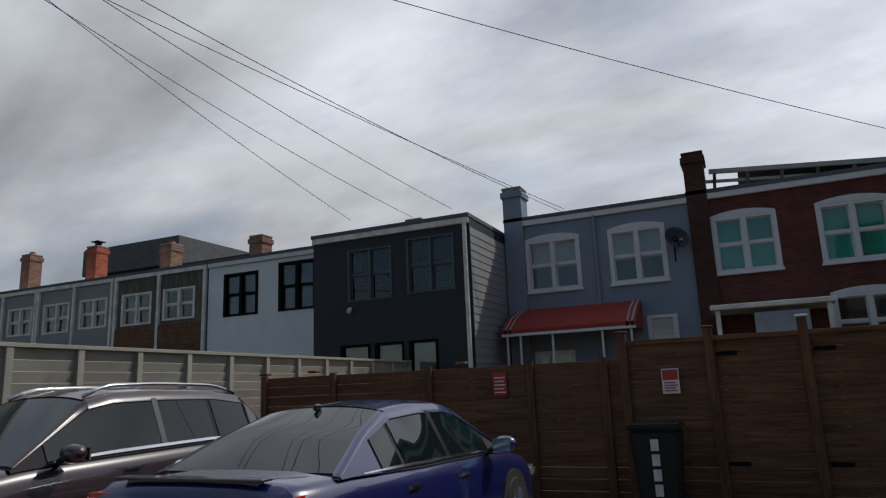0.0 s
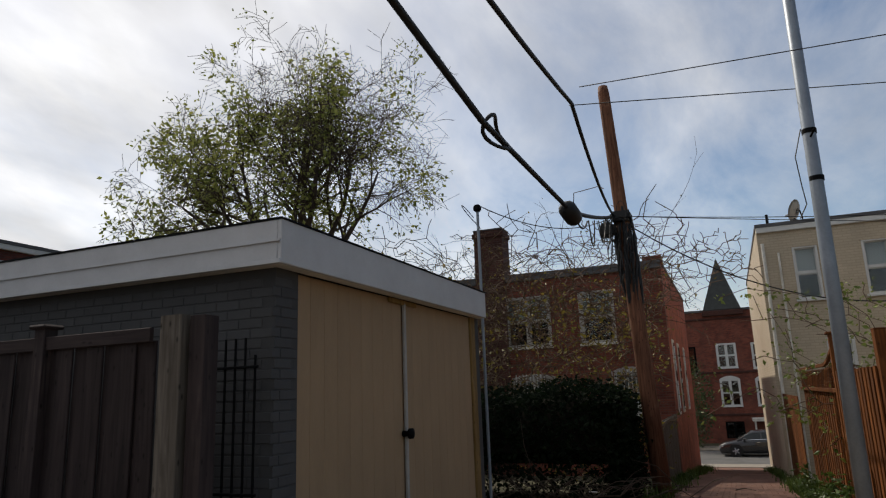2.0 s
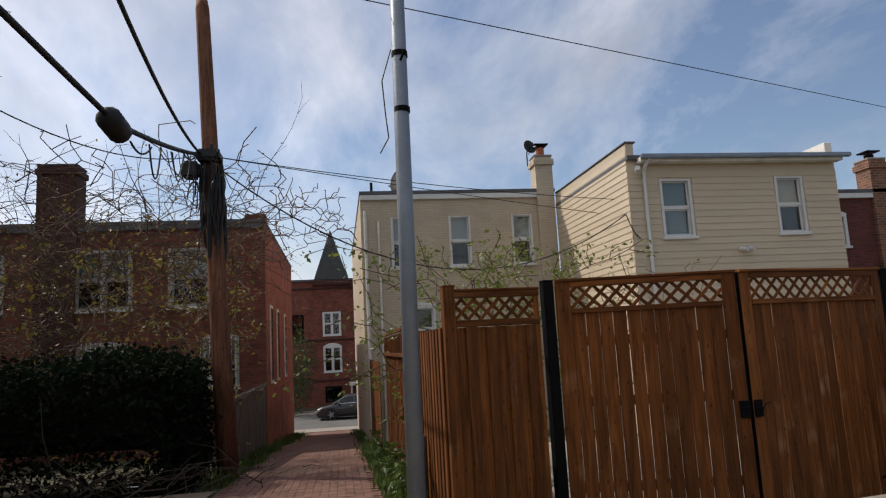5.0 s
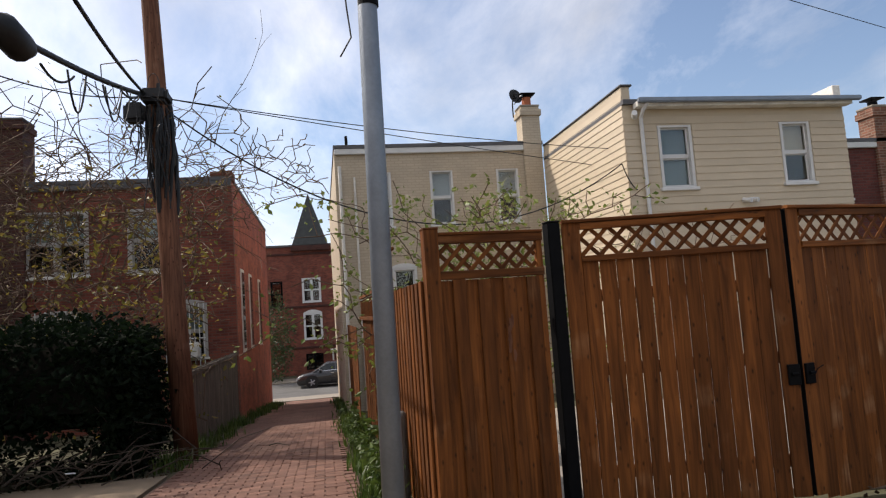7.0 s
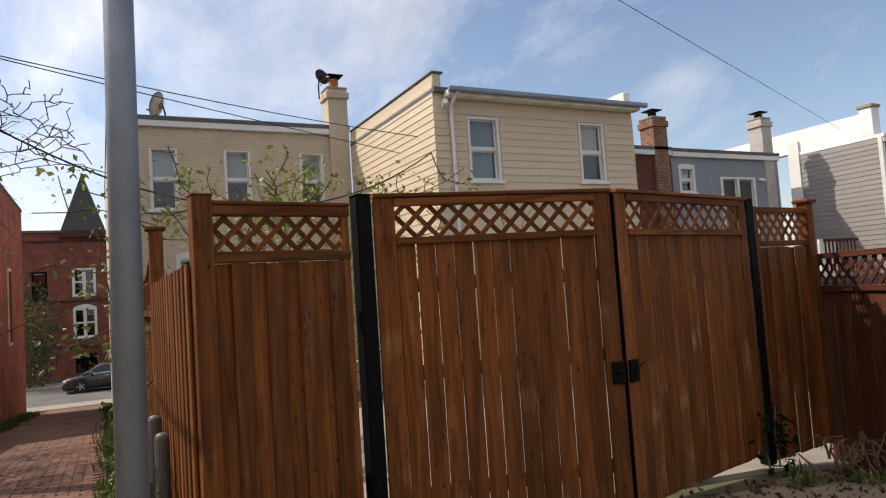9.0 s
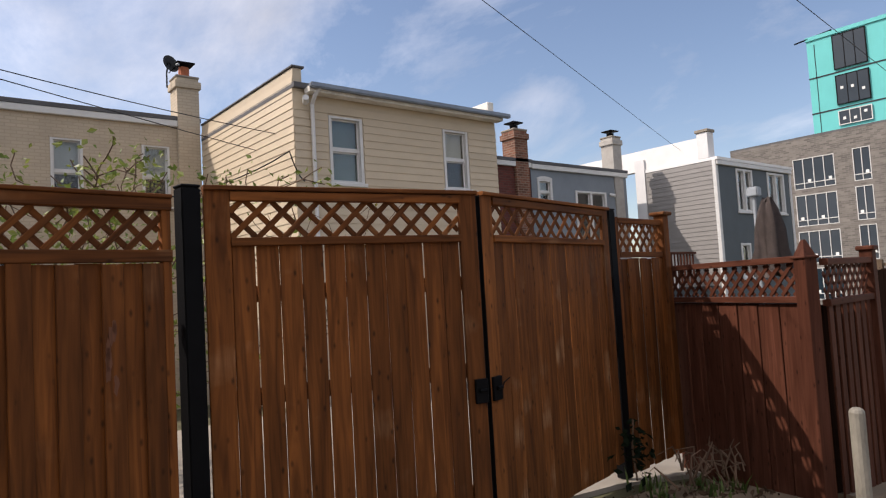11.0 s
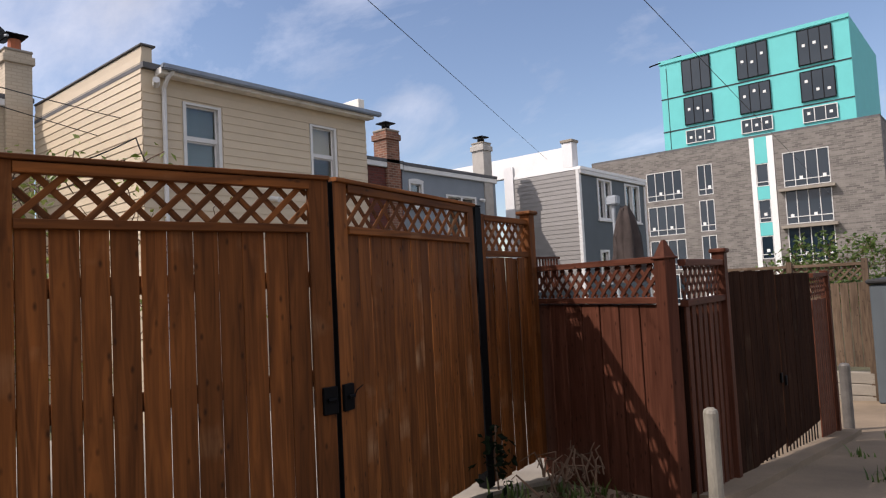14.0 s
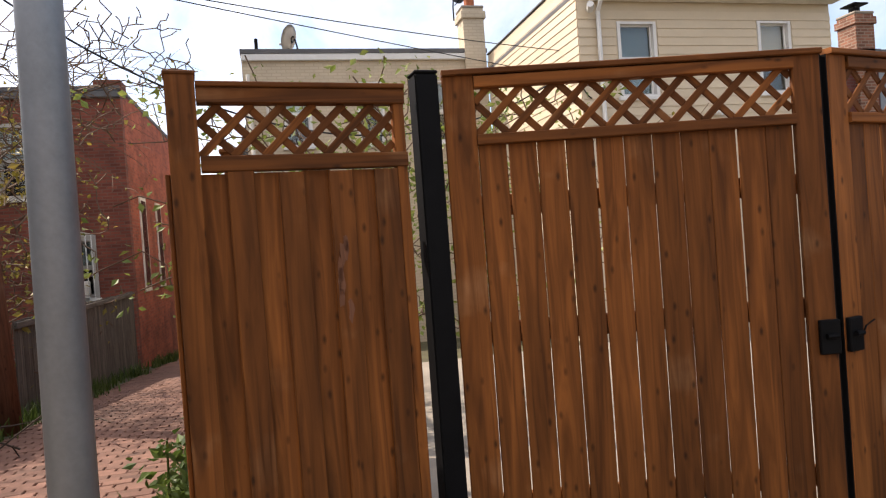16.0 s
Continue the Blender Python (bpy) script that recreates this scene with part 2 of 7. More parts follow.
timber("back_fence_stain", (0.10, 0.046, 0.023), (0.19, 0.095, 0.048), 0.7, (0.25, 0.17, 0.11), 0.08, 0.3)
timber("grey_board", (0.075, 0.062, 0.05), (0.16, 0.135, 0.11), 0.85, (0.3, 0.28, 0.25), 0.1, 0.4)
timber("pole_wood", (0.10, 0.04, 0.022), (0.21, 0.095, 0.055), 0.8, (0.36, 0.24, 0.16), 0.1, 0.1)
timber("raw_wood", (0.075, 0.050, 0.033), (0.15, 0.104, 0.070), 0.8, (0.5, 0.4, 0.3), 0.1, 0.3)
timber("trim_wood", (0.16, 0.092, 0.030), (0.26, 0.16, 0.058), 0.7, (0.5, 0.4, 0.3), 0.1, 0.1)
surface("white_paint", (0.60, 0.60, 0.585), 0.5, 0.08, 5, 50, 0.06)
surface("old_white", (0.60, 0.57, 0.52), 0.7, 0.25, 3, 40, 0.2, tint=(0.7, 0.68, 0.62))
surface("aged_white", (0.36, 0.34, 0.31), 0.7, 0.2, 4, 40, 0.15)
surface("fascia_paint", (0.50, 0.50, 0.51), 0.55, 0.1, 4, 50, 0.08)
surface("black_metal", (0.004, 0.004, 0.0045), 0.6, 0.4, 8, 80, 0.1, spec=0.08)
# near-black colour standing in for the shade inside the ivy
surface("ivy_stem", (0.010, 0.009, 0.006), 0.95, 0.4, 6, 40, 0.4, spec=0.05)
surface("galvanized", (0.23, 0.26, 0.30), 0.5, 0.18, 5, 40, 0.1, 0.45)
surface("grey_paint", (0.30, 0.33, 0.36), 0.55, 0.15, 4, 60, 0.1)
surface("rubber", (0.02, 0.02, 0.02), 0.8, 0.2, 10, 80, 0.2)
surface("cable", (0.012, 0.012, 0.013), 0.6, 0.2, 20, 80, 0.1)
surface("tan_panel", (0.335, 0.222, 0.128), 0.75, 0.14, 1.6, 30, 0.1, stretch=(2, 2, 0.6))
surface("cream_siding", (0.52, 0.432, 0.312), 0.55, 0.07, 2, 40, 0.05, rand=0.08)
surface("grey_siding", (0.23, 0.22, 0.21), 0.6, 0.1, 2, 40, 0.05, rand=0.1)
surface("slate_siding", (0.075, 0.09, 0.10), 0.6, 0.1, 2, 40, 0.05)
surface("black_siding", (0.018, 0.021, 0.028), 0.6, 0.15, 2, 40, 0.05, rand=0.1)
surface("blue_grey_render", (0.20, 0.24, 0.29), 0.8, 0.12, 1.5, 30, 0.2)
surface("dark_grey_render", (0.062, 0.065, 0.070), 0.8, 0.15, 1.5, 30, 0.2)
surface("mid_grey_render", (0.20, 0.23, 0.26), 0.8, 0.12, 1.5, 30, 0.2)
surface("white_render", (0.70, 0.70, 0.70), 0.8, 0.1, 1.2, 30, 0.15)
surface("roofing", (0.10, 0.10, 0.105), 0.85, 0.3, 2, 40, 0.3)
surface("white_roof", (0.75, 0.75, 0.74), 0.7, 0.08, 2, 30, 0.1)
# near-black: paints in unlit interiors, also used on plain dark parts
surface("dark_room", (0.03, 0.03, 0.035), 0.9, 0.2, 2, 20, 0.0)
surface("blind", (0.40, 0.42, 0.43), 0.8, 0.06, 2, 20, 0.0)
surface("dim_blind", (0.17, 0.20, 0.20), 0.8, 0.06, 2, 20, 0.0)
surface("green_blind", (0.012, 0.33, 0.22), 0.7, 0.15, 2, 20, 0.0)
surface("red_fabric", (0.28, 0.035, 0.025), 0.8, 0.2, 4, 60, 0.2)
surface("terracotta", (0.42, 0.13, 0.06), 0.8, 0.2, 6, 50, 0.2)
surface("teal_sheathing", (0.10, 0.47, 0.46), 0.6, 0.06, 1, 10, 0.0)
surface("sign_red", (0.42, 0.04, 0.03), 0.5, 0.1, 8, 60, 0.0)
surface("sign_white", (0.7, 0.7, 0.68), 0.5, 0.08, 8, 60, 0.0)
surface("umbrella_fabric", (0.10, 0.078, 0.072), 0.9, 0.25, 5, 60, 0.3)
surface("bark", (0.075, 0.055, 0.042), 0.9, 0.4, 6, 40, 0.6)
surface("twig", (0.115, 0.072, 0.046), 0.9, 0.3, 6, 40, 0.2)
# darker twig colour: the shade over the brush pile is painted in
surface("dead_stick", (0.050, 0.035, 0.025), 0.9, 0.35, 6, 40, 0.2)
surface("concrete", (0.25, 0.22, 0.18), 0.9, 0.25, 1.2, 40, 0.3)
surface("asphalt", (0.10, 0.097, 0.092), 0.92, 0.35, 0.8, 90, 0.4)
surface("soil", (0.06, 0.043, 0.028), 0.95, 0.45, 1.5, 30, 0.6, tint=(0.07, 0.07, 0.03))
surface("paver", (0.155, 0.079, 0.056), 0.9, 0.5, 1.1, 60, 0.3, rand=0.3)
surface("paver_bed", (0.115, 0.062, 0.045), 0.95, 0.3, 3, 40, 0.3)
surface("garage_brick", (0.062, 0.061, 0.062), 0.8, 0.2, 3, 50, 0.3, rand=0.12)
surface("lane_concrete", (0.185, 0.138, 0.092), 0.92, 0.45, 0.7, 60, 0.4)
surface("pale_siding", (0.24, 0.24, 0.24), 0.6, 0.1, 2, 40, 0.05, rand=0.1)
surface("slat_beige", (0.32, 0.30, 0.255), 0.7, 0.2, 2, 40, 0.1, rand=0.15)
surface("bollard_steel", (0.115, 0.105, 0.095), 0.6, 0.3, 7, 60, 0.2, 0.2)
surface("worn_steel", (0.22, 0.205, 0.17), 0.6, 0.4, 5, 60, 0.2, stretch=(1, 1, 0.35))
surface("mortar", (0.056, 0.055, 0.056), 0.85, 0.2, 6, 60, 0.3)
brickwork("red_brick", (0.12, 0.030, 0.021), (0.10, 0.048, 0.04), 0.25)
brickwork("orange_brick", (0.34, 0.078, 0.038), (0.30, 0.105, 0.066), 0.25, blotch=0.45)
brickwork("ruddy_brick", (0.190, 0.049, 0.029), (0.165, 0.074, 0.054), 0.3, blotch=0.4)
surface("slate_tile", (0.040, 0.044, 0.042), 0.7, 0.3, 4, 40, 0.3)
brickwork("dark_red_brick", (0.065, 0.019, 0.013), (0.075, 0.042, 0.033), 0.3)
brickwork("cream_brick", (0.49, 0.41, 0.305), (0.43, 0.357, 0.265), 0.05, 0.3, blotch=0.12)
brickwork("old_brick", (0.19, 0.078, 0.046), (0.25, 0.18, 0.135), 0.35)
brickwork("far_grey_brick", (0.155, 0.140, 0.125), (0.2, 0.185, 0.17), 0.3, 0.3, (0.45, 0.14), 0.015, 0.15)
glassy("window_glass")
glassy("dark_glass", (0.25, 0.3, 0.3))
def mirror_pane(name, tint, ior=1.55):
    """Dark tinted glass: a clean dielectric gloss over a nearly black body."""
    m = bpy.data.materials.new(name)
    m.use_nodes = True
    p = m.node_tree.nodes["Principled BSDF"]
    p.inputs["Base Color"].default_value = (*tint, 1)
    p.inputs["Roughness"].default_value = 0.015
    p.inputs["IOR"].default_value = ior
    MATS[name] = m


mirror_pane("sky_glass", (0.012, 0.022, 0.032))
mirror_pane("car_glass", (0.006, 0.012, 0.012))
# paler blue-grey body and raised IOR: part of the sky reflection is painted in
mirror_pane("windscreen_glass", (0.040, 0.052, 0.052), 1.9)
leafy("spring_leaf", (0.10, 0.15, 0.025), (0.24, 0.27, 0.06))
leafy("tree_leaf", (0.14, 0.18, 0.034), (0.40, 0.41, 0.115))
leafy("yellow_leaf", (0.13, 0.125, 0.018), (0.30, 0.22, 0.045))
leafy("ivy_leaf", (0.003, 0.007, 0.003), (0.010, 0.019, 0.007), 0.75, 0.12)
leafy("bush_leaf", (0.018, 0.036, 0.010), (0.06, 0.09, 0.022))
leafy("grass_blade", (0.035, 0.07, 0.012), (0.10, 0.15, 0.03))
leafy("dry_leaf", (0.045, 0.025, 0.013), (0.09, 0.055, 0.03), 0.85)

# ---- building blocks ----


def mesh_of(bm, name, mats, smooth=False):
    me = bpy.data.meshes.new(name)
    bm.to_mesh(me)
    bm.free()
    for m in mats if isinstance(mats, (list, tuple)) else [mats]:
        me.materials.append(MATS[m])
    if smooth:
        for f in me.polygons:
            f.use_smooth = True
    return me


def part(name, bm, material, parent, label="", at=None, smooth=False):
    data = bm if isinstance(bm, bpy.types.Mesh) else mesh_of(bm, name, material, smooth)
    ob = new(name, data)
    ob.parent = parent
    if at is not None:
        ob.matrix_local = at
    if label:
        ob["label"] = label
    return ob


def thing(name, at, label, category, group="", kind=""):
    ob = new(name)
    ob.empty_display_size = 0.2
    ob.matrix_world = at
    return tagged(ob, label, category, group, kind)


def box(bm, x0, x1, y0, y1, z0, z1, mi=0):
    v = [bm.verts.new((x, y, z)) for z in (z0, z1) for x, y in ((x0, y0), (x1, y0), (x1, y1), (x0, y1))]
    for q in ((3, 2, 1, 0), (4, 5, 6, 7), (0, 1, 5, 4), (1, 2, 6, 5), (2, 3, 7, 6), (3, 0, 4, 7)):
        f = bm.faces.new([v[i] for i in q])
        f.material_index = mi
    return bm


def boxes(*rows):
    bm = bmesh.new()
    for r in rows:
        box(bm, *r)
    return bm


def rounded(bm, width=0.01, segments=2):
    bmesh.ops.bevel(bm, geom=bm.edges[:], offset=width, segments=segments, affect="EDGES", clamp_overlap=True)
    return bm


def tube(bm, pts, radii, sides=6, cap=True):
    pts = [Vector(p) for p in pts]
    if isinstance(radii, (int, float)):
        radii = [radii] * len(pts)
    rings = []
    side = None
    for i, p in enumerate(pts):
        d = (pts[min(i + 1, len(pts) - 1)] - pts[max(i - 1, 0)]).normalized()
        if side is None:
            side = d.orthogonal().normalized()
        side = (side - d * side.dot(d))
        side = side.normalized() if side.length > 1e-6 else d.orthogonal().normalized()
        up = d.cross(side)
        rings.append([bm.verts.new(p + (side * math.cos(a) + up * math.sin(a)) * radii[i]) for a in (2 * math.pi * k / sides for k in range(sides))])
    for a, b in zip(rings, rings[1:]):
        for k in range(sides):
            bm.faces.new((a[k], a[(k + 1) % sides], b[(k + 1) % sides], b[k]))
    if cap:
        bm.faces.new(rings[0][::-1])
        bm.faces.new(rings[-1])
    return bm


PRISMS = {}


def prism(w, t, h, mat, bevel=0.004):
    """A board w wide (x), t thick (y), h long (z from 0), with eased long edges; shared between alike boards."""
    key = (round(w, 3), round(t, 3), round(h, 2), mat)
    if key not in PRISMS:
        w, t, h = key[:3]
        b = min(bevel, t * 0.3, w * 0.3)
        ring = [(-w / 2 + b, -t / 2), (w / 2 - b, -t / 2), (w / 2, -t / 2 + b), (w / 2, t / 2 - b), (w / 2 - b, t / 2), (-w / 2 + b, t / 2), (-w / 2, t / 2 - b), (-w / 2, -t / 2 + b)]
        bm = bmesh.new()
        lo = [bm.verts.new((x, y, 0)) for x, y in ring]
        hi = [bm.verts.new((x, y, h)) for x, y in ring]
        for k in range(8):
            bm.faces.new((lo[k], lo[(k + 1) % 8], hi[(k + 1) % 8], hi[k]))
        bm.faces.new(lo[::-1])
        bm.faces.new(hi)
        PRISMS[key] = mesh_of(bm, "board", mat)
    return PRISMS[key]


def board(name, parent, mat, w, t, h, x, y, z, turn=None, label=""):
    m = Matrix.Translation((x, y, z))
    if turn is not None:
        m = m @ turn
    return part(name, prism(w, t, h, mat), mat, parent, label, m)


ALONG_X = Euler((0, radians(90), 0)).to_matrix().to_4x4()


def lerp_table(v, table):
    for (a, p), (b, q) in zip(table, table[1:]):
        if v <= b:
            k = max(0.0, (v - a) / (b - a))
            return p + (q - p) * k
    return table[-1][1]


def ground_z(x, y):
    """Lie of the land: level in the yard, falling down the brick alley to the street and away down the back lane."""
    down_x = lerp_table(x, [(6, 0), (9, -0.12), (14, -0.45), (22, -1.08), (28, -1.6), (34, -2.2), (38, -2.5), (44, -2.72), (60, -2.72), (1000, -2.72)])
    down_y = lerp_table(-y, [(3.5, 0), (6, -0.16), (7, -0.32), (11.5, -0.78), (16, -1.1), (30, -1.6), (1000, -1.6)])
    fade = max(0.0, min(1.0, 1 - (x - 9) / 8))
    return down_x + down_y * fade


# ---- ground ----
def make_ground():
    xs = [-900, -300, -100, -50, -30] + [-20 + 1.0 * i for i in range(90)] + [75, 90, 120, 200, 400, 900]
    ys = [-900, -400, -200, -120, -90, -70] + [-60 + 1.0 * i for i in range(100)] + [45, 60, 100, 300, 900]
    bm = bmesh.new()
    grid = [[bm.verts.new((x, y, ground_z(x, y) + 0.02 * noise.noise((x * 0.4, y * 0.4, 0)) - 0.03)) for y in ys] for x in xs]
    for i in range(len(xs) - 1):
        for j in range(len(ys) - 1):
            bm.faces.new((grid[i][j], grid[i + 1][j], grid[i + 1][j + 1], grid[i][j + 1]))
    ob = new("ground", mesh_of(bm, "ground", "soil", True))
    tagged(ob, "bare brown earth with thin weeds sloping away", "ground", kind="structure")


def sheet(name, xs, ys, lift, mat, label, category, edge=0.12):
    """A paved sheet that follows the land, with a thickness."""
    bm = bmesh.new()
    top = [[bm.verts.new((x, y, ground_z(x, y) + lift)) for y in ys] for x in xs]
    low = [[bm.verts.new((x, y, ground_z(x, y) + lift - edge)) for y in ys] for x in xs]
    nx, ny = len(xs), len(ys)
    for i in range(nx - 1):
        for j in range(ny - 1):
            bm.faces.new((top[i][j], top[i + 1][j], top[i + 1][j + 1], top[i][j + 1]))
    for i in range(nx - 1):
        bm.faces.new((low[i][0], low[i + 1][0], top[i + 1][0], top[i][0]))
        bm.faces.new((low[i + 1][-1], low[i][-1], top[i][-1], top[i + 1][-1]))
    for j in range(ny - 1):
        bm.faces.new((low[0][j + 1], low[0][j], top[0][j], top[0][j + 1]))
        bm.faces.new((low[-1][j], low[-1][j + 1], top[-1][j + 1], top[-1][j]))
    ob = new(name, mesh_of(bm, name, mat, False))
    return tagged(ob, label, category, kind="structure")


def steps(a, b, n):
    return [a + (b - a) * i / n for i in range(n + 1)]


make_ground()
sheet("road", steps(-12, 8.0, 20), steps(-60, 14.0, 74), 0.0, "lane_concrete", "worn beige-grey concrete back lane with patches", "road")
alley = sheet("alley", steps(8.6, 36.5, 28), [-1.0, 0.0, 1.15], -0.008, "paver_bed", "narrow brick-paved alley with worn red pavers", "alley")
sheet("pavement", steps(8.02, 12.4, 6), steps(1.2, 9, 8), 0.006, "lane_concrete", "pale concrete apron at the alley mouth", "pavement")
sheet("pavement", steps(8.4, 16.3, 8), steps(-12.0, -1.6, 10), 0.01, "concrete", "sunlit concrete yard behind the gates", "pavement")
sheet("pavement", steps(36.5, 39.5, 3), steps(-30, 30, 30), 0.03, "concrete", "pale concrete street pavement", "pavement")
sheet("road", steps(39.5, 49.5, 5), steps(-60, 60, 30), 0.0, "asphalt", "grey asphalt street at the alley end", "road")
sheet("pavement", steps(49.5, 52.5, 3), steps(-60, 60, 30), 0.06, "concrete", "pale concrete pavement across the street", "pavement")


# ---- houses ----
def wall_with_holes(bm, W, z0, z1, t, holes, mi=0):
    """A wall in the plane y = 0 (outside) to y = t, with openings (u0, u1, a, b)."""
    us = sorted({0.0, W, *[h[0] for h in holes], *[h[1] for h in holes]})
    zs = sorted({z0, z1, *[h[2] for h in holes], *[h[3] for h in holes]})
    cache = {}

    def v(u, y, z):
        k = (round(u, 4), round(y, 4), round(z, 4))
        if k not in cache:
            cache[k] = bm.verts.new((u, y, z))
        return cache[k]

    def solid(i, j):
        if not (0 <= i < len(us) - 1 and 0 <= j < len(zs) - 1):
            return False
        u, z = (us[i] + us[i + 1]) / 2, (zs[j] + zs[j + 1]) / 2
        return not any(h[0] < u < h[1] and h[2] < z < h[3] for h in holes)

    def face(*q):
        bm.faces.new([v(*p) for p in q]).material_index = mi

    for i in range(len(us) - 1):
        for j in range(len(zs) - 1):
            if not solid(i, j):
                continue
            a, b, c, d = us[i], us[i + 1], zs[j], zs[j + 1]
            face((a, 0, c), (b, 0, c), (b, 0, d), (a, 0, d))
            face((b, t, c), (a, t, c), (a, t, d), (b, t, d))
            if not solid(i - 1, j):
                face((a, t, c), (a, 0, c), (a, 0, d), (a, t, d))
            if not solid(i + 1, j):
                face((b, 0, c), (b, t, c), (b, t, d), (b, 0, d))
            if not solid(i, j - 1):
                face((a, t, c), (b, t, c), (b, 0, c), (a, 0, c))
            if not solid(i, j + 1):
                face((a, 0, d), (b, 0, d), (b, t, d), (a, t, d))


def arch(bm, u0, u1, z, rise, h, y0, y1, n=8):
    """A segmental band over an opening."""
    lo, hi = [], []
    for k in range(n + 1):
        f = k / n
        u, dz = u0 + (u1 - u0) * f, rise * (1 - (2 * f - 1) ** 2)
        for ring, zz in ((lo, z), (hi, z + h + dz)):
            ring.append((bm.verts.new((u, y0, zz)), bm.verts.new((u, y1, zz))))
    for k in range(n):
        bm.faces.new((lo[k][0], lo[k + 1][0], hi[k + 1][0], hi[k][0]))
        bm.faces.new((hi[k][0], hi[k + 1][0], hi[k + 1][1], hi[k][1]))
        bm.faces.new((lo[k + 1][0], lo[k][0], lo[k][1], lo[k + 1][1]))
    for k in (0, n):
        bm.faces.new((lo[k][0], hi[k][0], hi[k][1], lo[k][1]))


def window(parent, u0, u1, z0, z1, cols=1, rail=True, trim=0.08, frame="white_paint", sill=True, lintel=0.0, blind=0.0, glass="window_glass", blind_mat="blind", depth=0.07, muntin=0.0, label="", lintel_mat="white_paint", split=False):
    """A sash window as a part of a house: frame, panes, sill, arched head, blind."""
    w = part("window", bmesh.new(), [], parent, label)
    f = bmesh.new()
    p = 0.025
    box(f, u0 - trim * 0.5, u0 + trim * 0.6, -p, depth + 0.05, z0, z1)
    box(f, u1 - trim * 0.6, u1 + trim * 0.5, -p, depth + 0.05, z0, z1)
    box(f, u0 + trim * 0.6, u1 - trim * 0.6, -p + 0.004, depth + 0.05, z1 - trim * 0.8, z1)
    box(f, u0 + trim * 0.6, u1 - trim * 0.6, -p + 0.004, depth + 0.05, z0, z0 + trim * 0.6)
    part("window_frame", f, frame, w)
    if split:
        zm = z0 + (z1 - z0) * 0.42
        um = (u0 + u1) / 2
        k = trim * 0.6
        part("transom", boxes((u0 + k, u1 - k, -p + 0.006, depth + 0.04, zm - 0.04, zm + 0.04)), frame, w)
        part("mullion", boxes((um - 0.035, um + 0.035, -p + 0.008, depth + 0.04, z0 + k, zm - 0.04)), frame, w)
        for a, b, c, d in ((u0 + k, u1 - k, zm + 0.04, z1 - k), (u0 + k, um - 0.035, z0 + k, zm - 0.04), (um + 0.035, u1 - k, z0 + k, zm - 0.04)):
            part("pane", boxes((a, b, depth, depth + 0.008, c, d)), glass, w).visible_shadow = False
        cols = 0
    cw = (u1 - u0) / max(1, cols)
    for c in range(cols):
        a, b = u0 + c * cw, u0 + (c + 1) * cw
        ia, ib = a + trim * 0.6, b - trim * 0.6
        if c:
            part("mullion", boxes((a - trim * 0.6, a + trim * 0.6, -p + 0.006, depth + 0.04, z0 + trim * 0.6, z1 - trim * 0.8)), frame, w)
        zm = (z0 + z1) / 2
        spans = [(z0 + trim * 0.6, z1 - trim * 0.8, depth)]
        if rail:
            spans = [(z0 + trim * 0.6, zm - 0.025, depth + 0.03), (zm + 0.025, z1 - trim * 0.8, depth)]
            part("meeting_rail", boxes((ia, ib, depth - 0.02, depth + 0.045, zm - 0.028, zm + 0.028)), frame, w)
        for s0, s1, d in spans:
            s = part("pane", boxes((ia, ib, d, d + 0.008, s0, s1)), glass, w)
            s.visible_shadow = False
            st = boxes((ia, ia + 0.03, d - 0.012, d + 0.02, s0, s1), (ib - 0.03, ib, d - 0.012, d + 0.02, s0, s1), (ia + 0.03, ib - 0.03, d - 0.011, d + 0.019, s0, s0 + 0.035), (ia + 0.03, ib - 0.03, d - 0.011, d + 0.019, s1 - 0.03, s1))
            part("sash", st, frame, w)
        if blind:
            part("blind", boxes((ia, ib, depth + 0.09, depth + 0.1, z1 - (z1 - z0) * blind, z1 - trim * 0.5)), blind_mat, w)
    if sill:
        part("sill", rounded(boxes((u0 - 0.08, u1 + 0.08, -0.075, 0.03, z0 - 0.07, z0)), 0.008, 1), "white_paint" if frame == "white_paint" else "old_white", w)
    if lintel:
        b = bmesh.new()
        arch(b, u0 - 0.05, u1 + 0.05, z1, lintel * 0.9, 0.045, -0.03, 0.04)
        part("lintel", b, lintel_mat, w)
    return w


def chimney(parent, u0, u1, y0, y1, z0, z1, mat, cap=True, flue=None, hood=False, crown="concrete"):
    c = part("chimney", boxes((u0, u1, y0, y1, z0, z1)), mat, parent)
    if cap:
        part("crown", rounded(boxes((u0 - 0.05, u1 + 0.05, y0 - 0.05, y1 + 0.05, z1 - 0.26, z1 - 0.08)), 0.012, 1), mat, c)
        part("crown_slab", rounded(boxes((u0 - 0.02, u1 + 0.02, y0 - 0.02, y1 + 0.02, z1, z1 + 0.06)), 0.015, 1), crown, c)
    if flue:
        um, ym = (u0 + u1) / 2, (y0 + y1) / 2
        part("flue", tube(bmesh.new(), [(um, ym, z1), (um, ym, z1 + flue)], 0.13, 10), "terracotta" if not hood or flue > 0.2 else "black_metal", c)
        if hood:
            part("hood", rounded(boxes((um - 0.22, um + 0.22, ym - 0.22, ym + 0.22, z1 + flue + 0.06, z1 + flue + 0.1)), 0.01, 1), "black_metal", c)
            for s in (-0.09, 0.09):
                part("hood_stay", boxes((um + s - 0.01, um + s + 0.01, ym + s - 0.01, ym + s + 0.01, z1 + flue, z1 + flue + 0.06)), "black_metal", c)
    return c


